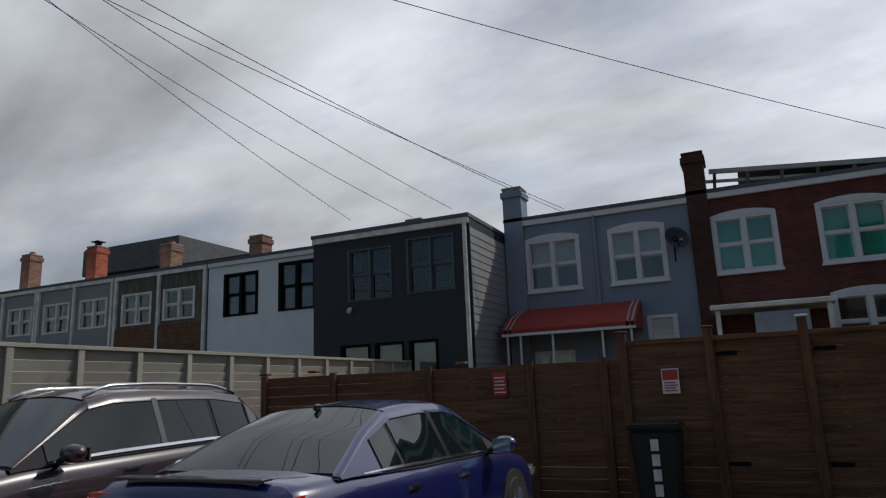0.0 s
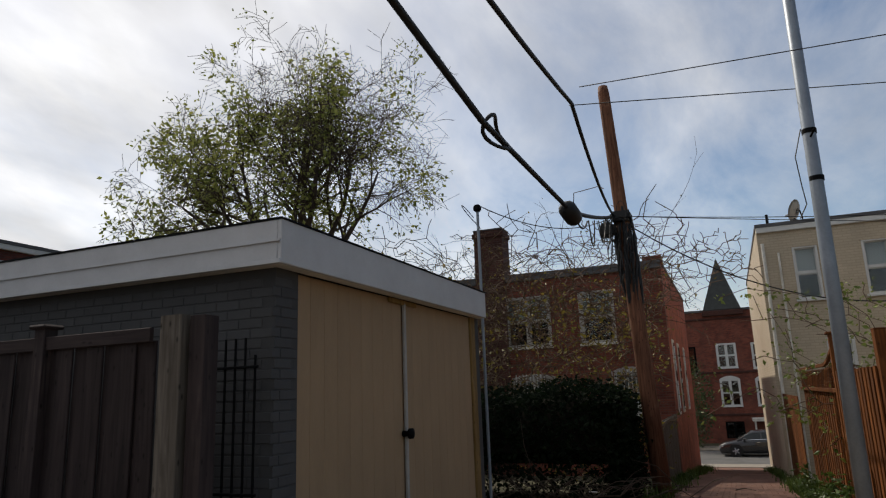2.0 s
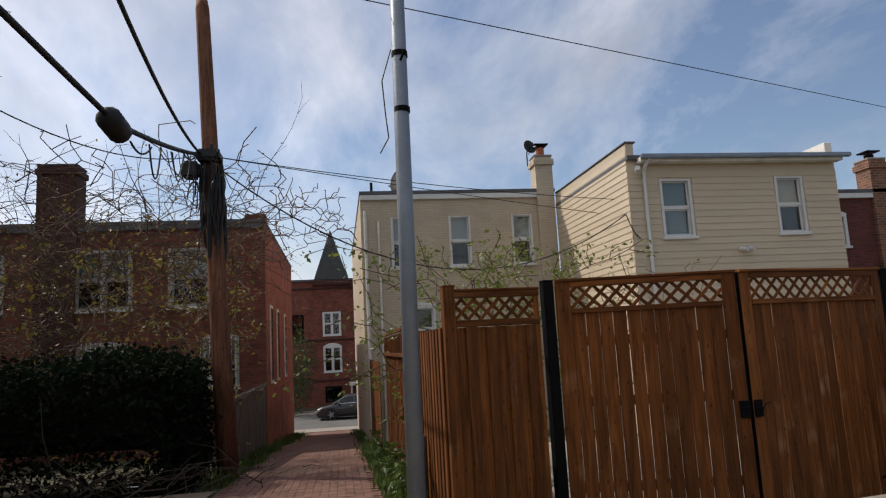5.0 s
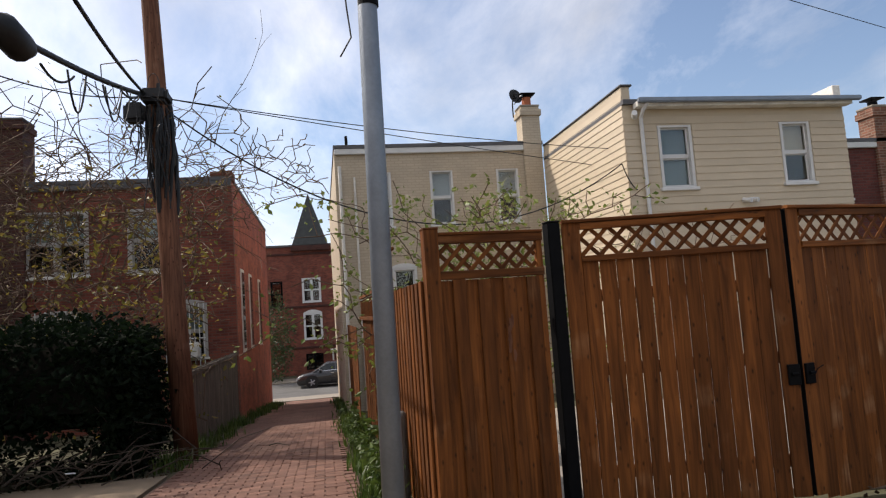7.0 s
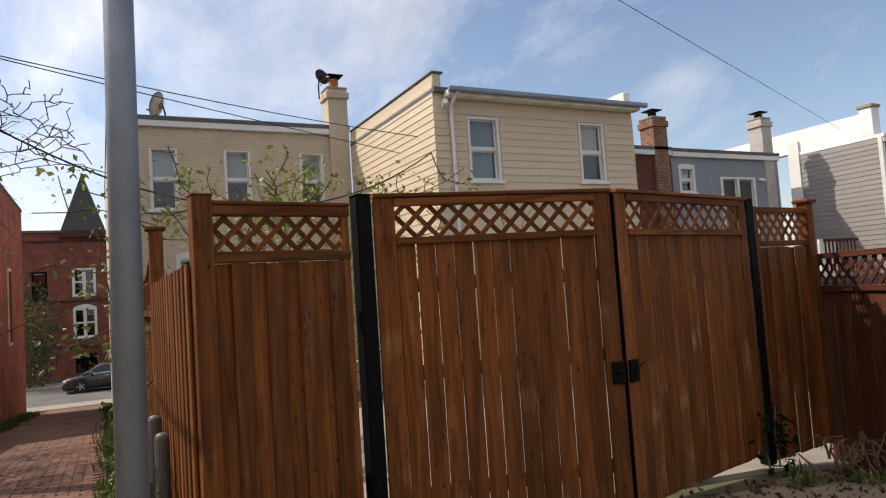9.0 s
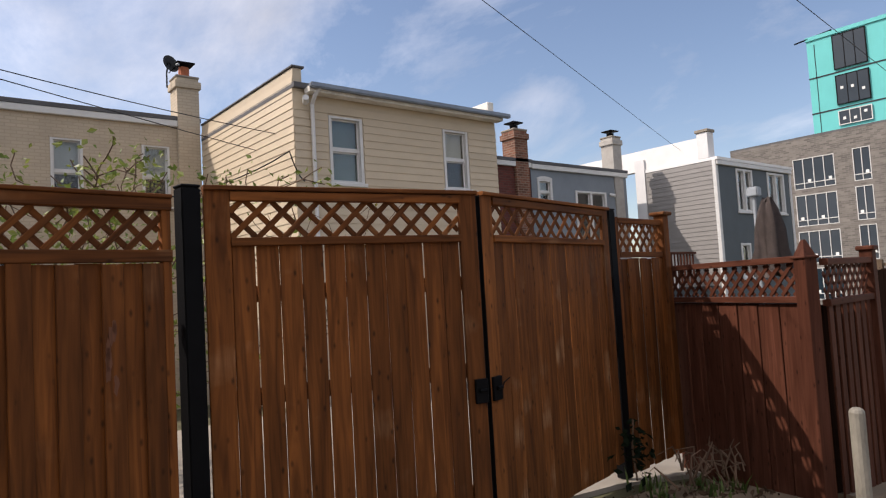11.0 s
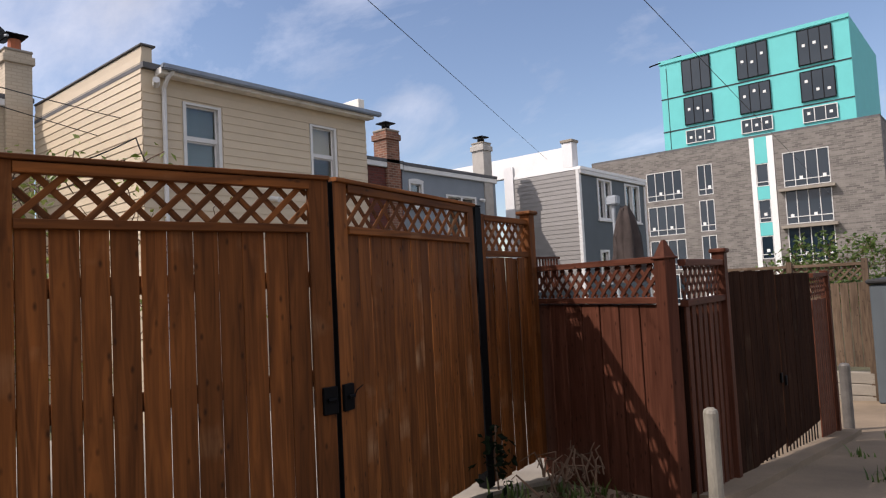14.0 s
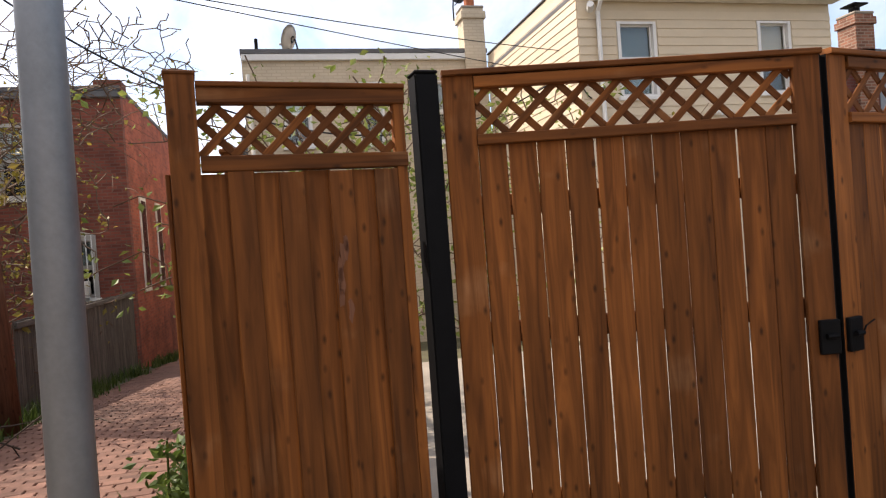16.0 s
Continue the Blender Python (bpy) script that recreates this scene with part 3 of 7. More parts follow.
def house(at, base, W, H, D, mat, holes, label, drop=0.5, side_mat=None, roof_mat="roofing", cornice="white_paint", gutter=True):
    """A row house with its rear front at local y = 0, z from the given base; roof falling a little to the rear."""
    ob = thing("house", at @ Matrix.Translation((0, 0, base)), label, "house", "row houses")
    hs = [(u0, u1, a - base, b - base) for u0, u1, a, b in holes]
    h = H - base
    bm = bmesh.new()
    wall_with_holes(bm, W, 0, h, 0.24, hs)
    part("wall", bm, mat, ob)
    sm = side_mat or mat
    part("side_wall", boxes((0.002, 0.24, 0.241, D, 0, h + 0.02)), sm, ob)
    part("side_wall", boxes((W - 0.24, W - 0.002, 0.241, D, 0, h + 0.02)), sm, ob)
    part("back_wall", boxes((0.241, W - 0.241, D - 0.24, D, 0, h)), sm, ob)
    # added near-black sheet: the darkness of the unlit rooms, put in as colour
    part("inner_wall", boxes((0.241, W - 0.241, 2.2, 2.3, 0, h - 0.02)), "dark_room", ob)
    rf = bmesh.new()
    box(rf, -0.02, W + 0.02, -0.1, D, h + 0.001, h + 0.1)
    part("roof", rf, roof_mat, ob)
    if cornice:
        part("cornice", rounded(boxes((0.0, W, -0.09, -0.002, h - 0.16, h)), 0.015, 1), cornice, ob)
    return ob


def facade(x, y, turn):
    return pose(x, y, 0, 0, 0, turn)


def rel(base, rows):
    return [(a, b, c - base, d - base) for a, b, c, d in rows]


def satellite_dish(at, label, r=0.3, tilt=-0.35, mat="aged_white"):
    d = thing("satellite_dish", at, label, "satellite dish")
    bm = bmesh.new()
    rings = []
    for i in range(5):
        q = r * i / 4
        rings.append([bm.verts.new((q * math.cos(a), -q * q / r * 0.35, q * math.sin(a))) for a in (2 * math.pi * k / 16 for k in range(16))] if i else [bm.verts.new((0, 0, 0))])
    for k in range(16):
        bm.faces.new((rings[0][0], rings[1][k], rings[1][(k + 1) % 16]))
    for a, b in zip(rings[1:], rings[2:]):
        for k in range(16):
            bm.faces.new((a[k], a[(k + 1) % 16], b[(k + 1) % 16], b[k]))
    bmesh.ops.solidify(bm, geom=bm.faces[:], thickness=0.01)
    bm.transform(Matrix.Rotation(tilt, 4, "X"))
    part("reflector", bm, mat, d, smooth=True)
    part("feed_arm", tube(bmesh.new(), [(0, 0.02, -r * 0.9), (0, -0.32, -0.08)], 0.012), "black_metal", d)
    part("feed_horn", tube(bmesh.new(), [(0, -0.36, -0.06), (0, -0.28, -0.06)], 0.03, 8), "grey_paint", d)
    part("mast", tube(bmesh.new(), [(0, 0.05, 0), (0, 0.1, -0.2), (0, 0.1, -0.55)], 0.02), "black_metal", d)
    return d


# cream painted brick house beside the alley
B = -2.2
at = facade(21.5, -1.25, -90)
wins = [(0.88, 1.46, 3.74, 5.22), (2.58, 3.17, 3.74, 5.22), (4.47, 5.05, 3.74, 5.22)]
lows = [(1.4, 2.0, 1.3, 2.6)]
h = house(at, B, 5.82, 5.88, 12.5, "cream_brick", wins + lows, "cream painted brick row house with sash windows", cornice="white_paint")
for r in rel(B, wins):
    window(h, *r, blind=0.5, lintel=0.09, trim=0.05, lintel_mat="cream_brick")
window(h, *rel(B, lows)[0], trim=0.07, lintel=0.09)
chimney(h, 5.27, 5.8, -0.12, 0.4, 0.0, 6.96 - B, "cream_brick", True, 0.33, True)
part("drainpipe", tube(bmesh.new(), [(0.12, -0.08, 0), (0.12, -0.08, 7.6)], 0.045, 8), "old_white", h)
part("drainpipe", tube(bmesh.new(), [(0.5, -0.06, 0), (0.5, -0.06, 7.3)], 0.03, 8), "old_white", h)
part("vent_pipe", tube(bmesh.new(), [(0.35, 0.2, 5.9 - B), (0.35, 0.2, 6.3 - B)], 0.04, 8), "black_metal", h)
part("vent_pipe", tube(bmesh.new(), [(1.95, 0.8, 5.9 - B), (1.95, 0.8, 6.1 - B)], 0.06, 8), "black_metal", h)
part("vent_pipe", tube(bmesh.new(), [(2.3, 0.8, 5.9 - B), (2.3, 0.8, 6.08 - B)], 0.04, 8), "black_metal", h)
satellite_dish(pose(21.9, -2.45, 6.35, 0, 0, 150), "pale satellite dish on a black mast on the roof", 0.33)
satellite_dish(pose(21.6, -6.42, 7.3, 0, 0, -70), "dark weathered satellite dish on the cream chimney", 0.22, -0.2, "dark_grey_render")

# cream sided house
B = -2.0
at = facade(16.4, -7.1, -90)
wins = [(0.76, 1.47, 3.62, 4.95), (3.64, 4.31, 3.64, 4.98)]
h = house(at, B, 5.25, 5.4, 5.0, "cream_siding", wins, "cream vinyl-sided row house with white gutter", cornice=None)
window(h, *rel(B, wins)[0], trim=0.055, blind=0.97, blind_mat="dim_blind", label="white sash window with drawn blind")
window(h, *rel(B, wins)[1], trim=0.055, blind=0.5, blind_mat="cream_siding")
for u in (0.001, 5.06):
    part("parapet", rounded(boxes((u, u + 0.19, -0.01, 5.0, 7.44, 7.8)), 0.012, 1), "old_white" if u > 1 else "cream_siding", h)
part("parapet_cap", rounded(boxes((-0.03, 0.24, -0.05, 5.0, 7.802, 7.84)), 0.008, 1), "roofing", h)
part("fascia", rounded(boxes((0.22, 5.3, -0.26, -0.02, 7.3, 7.42)), 0.01, 1), "old_white", h)
gut = bmesh.new()
box(gut, 0.2, 5.45, -0.38, -0.262, 7.36, 7.46)
part("gutter", rounded(gut, 0.02, 2), "galvanized", h)
part("drainpipe", tube(bmesh.new(), [(0.42, -0.3, 7.38), (0.36, -0.2, 7.25), (0.36, -0.07, 7.1), (0.36, -0.07, 0.2)], 0.042, 8), "white_paint", h)
part("floodlight", tube(bmesh.new(), [(0.2, -0.1, 7.12), (0.12, -0.28, 7.16)], 0.06, 8), "white_paint", h)
part("floodlight", tube(bmesh.new(), [(2.55, -0.02, 5.3), (2.62, -0.2, 5.26)], 0.05, 8), "white_paint", h)
part("floodlight", tube(bmesh.new(), [(2.7, -0.02, 5.3), (2.78, -0.2, 5.27)], 0.05, 8), "white_paint", h)
SIDED = [(h, "front", wins, B)]

# red brick slice, then the blue-grey house, stepping down the hill
B = -3.0
at = facade(19.3, -12.36, -90)
wins = [(2.0, 2.55, 3.65, 4.55), (0.6, 1.2, 3.65, 4.75)]
h = house(at, B, 4.2, 5.18, 12, "red_brick", wins, "red brick row house with white cornice")
for r in rel(B, wins):
    window(h, *r, lintel=0.08)
chimney(h, 3.5, 4.05, -0.1, 0.45, 0, 6.15 - B, "old_brick", True, 0.2, True)
part("fire_escape", boxes((0.3, 1.6, -0.7, -0.66, 6.3, 7.2 - 0.86), (0.3, 1.6, -0.7, -0.66, 7.0, 7.04), *[(0.3 + 0.13 * i, 0.32 + 0.13 * i, -0.7, -0.68, 6.3, 7.0) for i in range(11)], (0.3, 1.6, -0.7, -0.02, 6.24, 6.3)), "black_metal", h)
at = facade(19.3, -16.58, -90)
wins = [(0.3, 0.9, 3.9, 4.7), (2.1, 3.65, 2.6, 4.42)]
h = house(at, B, 4.9, 5.16, 12, "mid_grey_render", wins, "blue-grey rendered row house with white cornice")
window(h, *rel(B, wins)[0], lintel=0.06, blind=0.6)
window(h, *rel(B, wins)[1], cols=2, rail=False)
chimney(h, 4.2, 4.68, -0.05, 0.45, 0, 6.42 - B, "aged_white", True, 0.18, True)
part("floodlight", tube(bmesh.new(), [(3.9, -0.02, 7.35), (3.95, -0.2, 7.3)], 0.06, 8), "white_paint", h)

# grey sided house with the white party wall
at = facade(16.4, -22.4, -90)
wins = [(1.35, 2.4, 3.5, 5.0), (3.6, 4.85, 3.5, 5.0), (1.3, 1.9, 1.2, 2.4)]
h = house(at, B, 5.45, 5.2, 3.1, "slate_siding", wins, "dark slate house with pale grey sided flank", roof_mat="white_roof")
for r in rel(B, wins):
    window(h, *r, cols=2 if r[1] - r[0] > 0.8 else 1, rail=False, trim=0.09, blind=0.0)
part("corner_trim", rounded(boxes((-0.03, 0.12, -0.03, 0.1, 0, 8.2)), 0.008, 1), "white_paint", h)
part("corner_trim", rounded(boxes((5.33, 5.48, -0.03, 0.1, 0, 8.2)), 0.008, 1), "white_paint", h)
part("party_wall", boxes((0.02, 0.3, 0.45, 9.0, 8.305, 9.05)), "white_roof", h)
part("party_wall", boxes((-0.05, 0.0, 2.7, 3.1, 4.0, 8.7)), "white_render", h)
part("pier", rounded(boxes((0.0, 0.4, 0.2, 0.6, 8.31, 9.2)), 0.01, 1), "white_render", h)
part("pier_cap", rounded(boxes((-0.04, 0.44, 0.16, 0.64, 9.2, 9.3)), 0.01, 1), "concrete", h)
SIDED.append((h, "side", [], B))

# red brick house with the ivy
B = -2.4
at = facade(22.5, 8.3 + 4.0, -90)
wins = [(5.55, 7.05, 2.95, 4.65), (8.1, 9.15, 2.95, 4.65), (5.7, 7.1, -0.2, 1.9), (9.05, 9.95, 0.6, 2.0), (2.5, 3.7, 2.95, 4.6), (1.0, 2.0, -0.2, 1.8)]
# flank brick is oranger than the front: bounced light put into its colour
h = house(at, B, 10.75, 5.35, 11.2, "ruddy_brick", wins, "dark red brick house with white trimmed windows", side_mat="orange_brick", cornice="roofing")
for r in rel(B, wins):
    window(h, *r, cols=2 if r[1] - r[0] > 1.2 else 1, trim=0.10, frame="aged_white", lintel=0.0 if r[2] > 4 else 0.12, lintel_mat="aged_white", blind=0.5, blind_mat="dim_blind")
for u in (8.95, 5.8):
    part("window_grille", boxes(*[(u + 0.12 * i, u + 0.02 + 0.12 * i, -0.1, -0.08, 2.6, 4.45) for i in range(9)], (u, u + 1.0, -0.1, -0.08, 3.5, 3.53)), "white_paint", h)
part("air_conditioner", rounded(boxes((9.2, 9.8, -0.35, 0.1, 3.02, 3.4)), 0.02, 1), "old_white", h)
chimney(h, 4.55, 5.6, -0.15, 0.6, 0, 7.1 - B, "dark_red_brick", True, None, False, "roofing")
part("corbel", rounded(boxes((10.2, 10.8, -0.06, 0.5, 7.75, 8.0)), 0.02, 1), "ruddy_brick", h)
for a in (1.2, 3.4, 6.5):
    part("side_window", boxes((10.745, 10.78, a, a + 0.75, 3.0, 5.4)), "old_white", h)
    part("side_pane", boxes((10.78, 10.79, a + 0.1, a + 0.65, 3.1, 5.3)), "dark_glass", h)

# the row across the yard
B = -0.3
row = [
    (-5.98, 18.0, 5.0, 6.12, "blue_grey_render", [(0.62, 2.06, 4.06, 5.5), (2.94, 4.32, 4.06, 5.5), (3.75, 4.4, 2.0, 3.15), (0.7, 1.7, 0.3, 2.4)], "pale blue-grey painted brick row house", 2),
    (-0.98, 18.0, 4.98, 6.15, "red_brick", [(0.55, 1.96, 4.06, 5.48), (2.91, 4.33, 4.06, 5.48), (2.95, 4.4, 2.0, 3.3), (0.8, 1.7, 0.2, 2.3)], "red brick row house with white window trim", 2),
    (4.0, 18.0, 5.1, 6.12, "dark_grey_render", [(0.66, 1.96, 4.12, 5.6), (2.82, 4.25, 4.14, 5.62), (0.75, 2.0, 1.8, 3.3), (3.05, 3.85, 2.75, 3.3)], "dark grey painted row house with wide windows", 2),
    (9.1, 18.0, 5.2, 6.0, "red_brick", [(0.5, 1.9, 4.0, 5.4), (3.0, 4.3, 4.0, 5.4)], "red brick row house with pale sash windows", 2),
    (14.3, 18.0, 5.2, 5.9, "dark_red_brick", [(0.5, 1.9, 4.0, 5.4), (3.0, 4.3, 4.0, 5.4)], "dark red brick row house", 2),
    (-17.1, 18.0, 4.9, 6.2, "white_render", [(0.75, 2.15, 4.25, 5.75), (3.1, 4.5, 4.25, 5.9), (0.4, 1.3, 1.6, 2.6), (2.2, 3.2, 1.4, 2.5)], "white rendered row house with dark windows", 2),
]
ROW = []
for x, y, W, H, mat, wins, label, cols in row:
    h = house(facade(x, y, 0), B, W, H, 11, mat, wins, label, cornice="white_paint" if mat != "dark_grey_render" else "roofing")
    for i, r in enumerate(rel(B, wins)):
        fr = "black_metal" if mat == "white_render" else "white_paint"
        wide = r[1] - r[0] > 1.1
        g = mat == "red_brick" and x < 0
        window(h, *r, cols=2 if wide else 1, rail=mat != "dark_grey_render" or i > 1, trim=0.1, frame=fr, sill=fr == "white_paint",
               lintel=0.12 if wide and fr == "white_paint" else 0.0, blind=(0.95 if i < 2 else 0.0) if g else (0.55 if mat == "blue_grey_render" else 0.0), blind_mat="green_blind" if g else "blind", split=mat == "dark_grey_render" and i < 2)
    ROW.append(h)
blue, red, grey, red2, red3, white = ROW
chimney(blue, 0.0, 0.55, -0.1, 0.5, 0, 7.1 - B, "blue_grey_render", True, None)
chimney(red, 0.0, 0.5, -0.1, 0.5, 0, 7.25 - B, "dark_red_brick", True, None, False, "dark_room")
chimney(grey, 0.0, 0.5, -0.1, 0.5, 0, 7.15 - B, "dark_grey_render", True, None, False, "white_paint")
chimney(red2, -0.1, 0.45, -0.1, 0.5, 0, 7.1 - B, "dark_red_brick", True, None)
chimney(red2, 4.6, 5.1, 3.0, 3.6, 6.0, 6.9 - B, "old_brick", True, 0.2, True)
chimney(white, 0.25, 0.85, 1.8, 2.4, 6.4, 7.5 - B, "old_brick", True, None)
part("drainpipe", tube(bmesh.new(), [(2.55, -0.07, 6.3), (2.55, -0.07, 1)], 0.04, 8), "blue_grey_render", blue)
part("drainpipe", tube(bmesh.new(), [(4.85, -0.07, 6.3), (4.85, -0.07, 1)], 0.04, 8), "old_white", red)
tilted = Matrix.Translation((0.6, 0.5, 7.18)) @ Euler((0.0, radians(5.5), 0.0)).to_matrix().to_4x4()
rack = part("roof_rack", boxes((0.0, 4.3, 0.0, 0.08, -0.06, 0.06)), "aged_white", red, "slanting frame of pale and dark boards", tilted)
part("roof_panel", boxes((0.7, 4.25, 0.1, 1.9, -0.02, 0.09)), "grey_board", rack)
part("lower_rail", boxes((-0.1, 4.2, 0.05, 0.11, -0.3, -0.22)), "aged_white", rack)
for k in range(6):
    part("rack_leg", boxes((0.1 + 0.8 * k, 0.18 + 0.8 * k, 0.02, 0.08, -0.68 + 0.06 * k, -0.06)), "grey_board", rack)
part("porch_roof", rounded(boxes((0.3, 2.85, -1.6, -0.002, 3.3, 3.42)), 0.02, 1), "old_white", red)
part("porch_post", boxes((0.4, 0.5, -1.5, -1.4, 0.3, 3.3)), "old_white", red)
part("porch_post", boxes((2.65, 2.75, -1.5, -1.4, 0.3, 3.3)), "old_white", red)
part("porch_screen", boxes((1.2, 2.3, -1.46, -1.43, 0.3, 3.2)), "grey_paint", red)


def awning(parent, u0, u1, z0, z1, out):
    bm = bmesh.new()
    n = 10
    prof = [(-0.02, z1), (-out * 0.55, z1 - (z1 - z0) * 0.35), (-out, z0 + 0.12), (-out, z0)]
    for (ya, za), (yb, zb) in zip(prof, prof[1:]):
        for k in range(n):
            a, b = u0 + (u1 - u0) * k / n, u0 + (u1 - u0) * (k + 1) / n
            bm.faces.new([bm.verts.new(q) for q in ((a, ya, za), (b, ya, za), (b, yb, zb), (a, yb, zb))])
    for u in (u0, u1):
        bm.faces.new([bm.verts.new((u, y, z)) for y, z in prof + [(-0.02, z0)]])
    bmesh.ops.remove_doubles(bm, verts=bm.verts[:], dist=0.001)
    bmesh.ops.solidify(bm, geom=bm.faces[:], thickness=0.015)
    a = part("awning", bm, "red_fabric", parent, "dark red fabric awning with white edge bands")
    for u in (u0 + 0.08, u0 + 0.2, u1 - 0.22, u1 - 0.1):
        s = bmesh.new()
        pr = [(y - 0.02, z + 0.015) for y, z in prof]
        for (ya, za), (yb, zb) in zip(pr, pr[1:]):
            s.faces.new([s.verts.new(q) for q in ((u, ya, za), (u + 0.05, ya, za), (u + 0.05, yb, zb), (u, yb, zb))])
        bmesh.ops.solidify(s, geom=s.faces[:], thickness=0.004)
        part("edge_band", s, "white_paint", a)
    part("valance", boxes((u0, u1, -out - 0.02, -out - 0.005, z0 - 0.04, z0 + 0.03)), "white_paint", a)
    for u in (u0 + 0.1, u0 + 0.45, u0 + 1.3, u1 - 0.85, u1 - 0.15):
        part("awning_post", boxes((u, u + 0.05, -out + 0.05, -out + 0.1, 0.3, z0)), "white_paint", a)


awning(blue, 0.2, 3.6, 3.1, 3.85, 1.4)
satellite_dish(pose(-1.35, 17.72, 5.0, 0, 0, 30), "grey satellite dish fixed to the blue-grey wall", 0.32, -0.35, "slate_siding")

# black house standing forward, sided flank
wins = [(1.15, 2.45, 3.9, 5.3), (2.95, 4.25, 3.95, 5.4), (0.9, 1.75, 2.0, 2.75), (1.95, 2.75, 1.9, 2.75), (2.95, 3.7, 1.9, 2.75)]
h = house(facade(-10.75, 15.3, 0), B, 4.72, 5.75, 9, "black_siding", wins, "black painted house with white corner drainpipe", cornice="old_white")
for i, r in enumerate(rel(B, wins)):
    window(h, *r, cols=2 if i < 2 else 1, trim=0.055, frame="slate_siding" if i < 2 else "black_metal", sill=False, rail=i < 2, blind=0.0 if i < 2 else 0.9, glass="dark_glass" if i < 2 else "window_glass", blind_mat="dim_blind")
part("corner_drainpipe", tube(bmesh.new(), [(4.62, -0.1, 6.0), (4.62, -0.1, 0.2)], 0.06, 8), "old_white", h)
black = h
chimney(h, 1.9, 2.4, 2.0, 2.5, 6.0, 6.45 - B, "old_brick", True, None)
SIDED.append((h, "flank", [], B))

# low sided porch houses further along
for k, (x, W, up, lo) in enumerate(((-21.7, 4.55, "grey_board", ""), (-26.1, 4.35, "pale_siding", ""), (-30.4, 4.3, "pale_siding", ""), (-34.8, 4.35, "pale_siding", ""))):
    wins = [(0.4, 1.85, 4.3, 5.5), (2.5, 3.95, 4.35, 5.5)]
    h = house(facade(x, 18.0, 0), B, W, 6.2, 11, up, wins, ("faded brown timber porch house with board skirting", "pale grey sided porch house", "grey sided porch house", "grey sided porch house")[k], cornice="old_white")
    for r in rel(B, wins):
        window(h, *r, cols=2, rail=True, trim=0.09, frame="old_white", sill=False)
    part("porch_band", boxes((0.1, W - 0.1, -0.06, -0.002, 3.3, 4.5)), ("back_fence_stain", "pale_siding", "pale_siding", "pale_siding")[k], h)
    for j in range(8):
        part("band_board", boxes((0.12, W - 0.12, -0.075, -0.061, 3.32 + 0.145 * j, 3.44 + 0.145 * j)), ("back_fence_stain", "pale_siding", "pale_siding", "pale_siding")[k], h)
    part("roof_flashing", boxes((0.0, W, 0.3, 3.0, 6.605, 6.63)), "white_roof", h)
    for u in (0.02, W / 2 - 0.06, W - 0.14):
        part("porch_pier", boxes((u, u + 0.12, -0.1, -0.002, 0.2, 6.4)), "old_white", h)
    chimney(h, (0.25, 0.3, 0.25, 0.3)[k], (0.85, 0.9, 0.85, 0.9)[k], 1.8, 2.4, 6.5, (7.75, 8.2, 8.35, 8.4)[k] - B, "old_brick" if k != 1 else "orange_brick", True, 0.2, k == 1)


# a dark large roof beyond the row
far = thing("building", pose(-58, 45, -0.3), "large dark flat-roofed building beyond the row houses", "building")
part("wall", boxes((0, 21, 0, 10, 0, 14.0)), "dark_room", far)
part("roof", rounded(boxes((-0.5, 12, -0.5, 10, 14.01, 16.6)), 0.05, 1), "roofing", far)

part("exhaust_pipe", tube(bmesh.new(), [(0.95, -0.25, 1.5), (0.95, -0.25, 5.0)], 0.06, 10), "black_metal", grey)
part("exhaust_elbow", tube(bmesh.new(), [(0.95, -0.25, 4.75), (1.15, -0.2, 4.7), (1.2, 0.02, 4.7)], 0.05, 8), "black_metal", grey)
part("roof_vent", tube(bmesh.new(), [(1.8, 2.0, 6.4), (1.8, 2.0, 6.95)], 0.12, 10), "roofing", grey)
orn = thing("chimney_ornament", pose(4.25, 18.2, 7.21), "small black iron ring ornament on the chimney", "ornament")
for k, (x, z) in enumerate(((-0.13, 0.12), (0.12, 0.1), (-0.1, 0.3), (0.1, 0.27))):
    part("ring", tube(bmesh.new(), [(x + 0.09 * math.cos(a), 0, z + 0.09 * math.sin(a)) for a in (2 * math.pi * i / 12 for i in range(13))], 0.014, 5, cap=False), "black_metal", orn)
part("stem", boxes((-0.015, 0.015, -0.015, 0.015, 0.0, 0.3)), "black_metal", orn)
part("floodlight", tube(bmesh.new(), [(1.2, -0.02, 4.0), (1.25, -0.2, 3.92)], 0.06, 8), "white_paint", black)


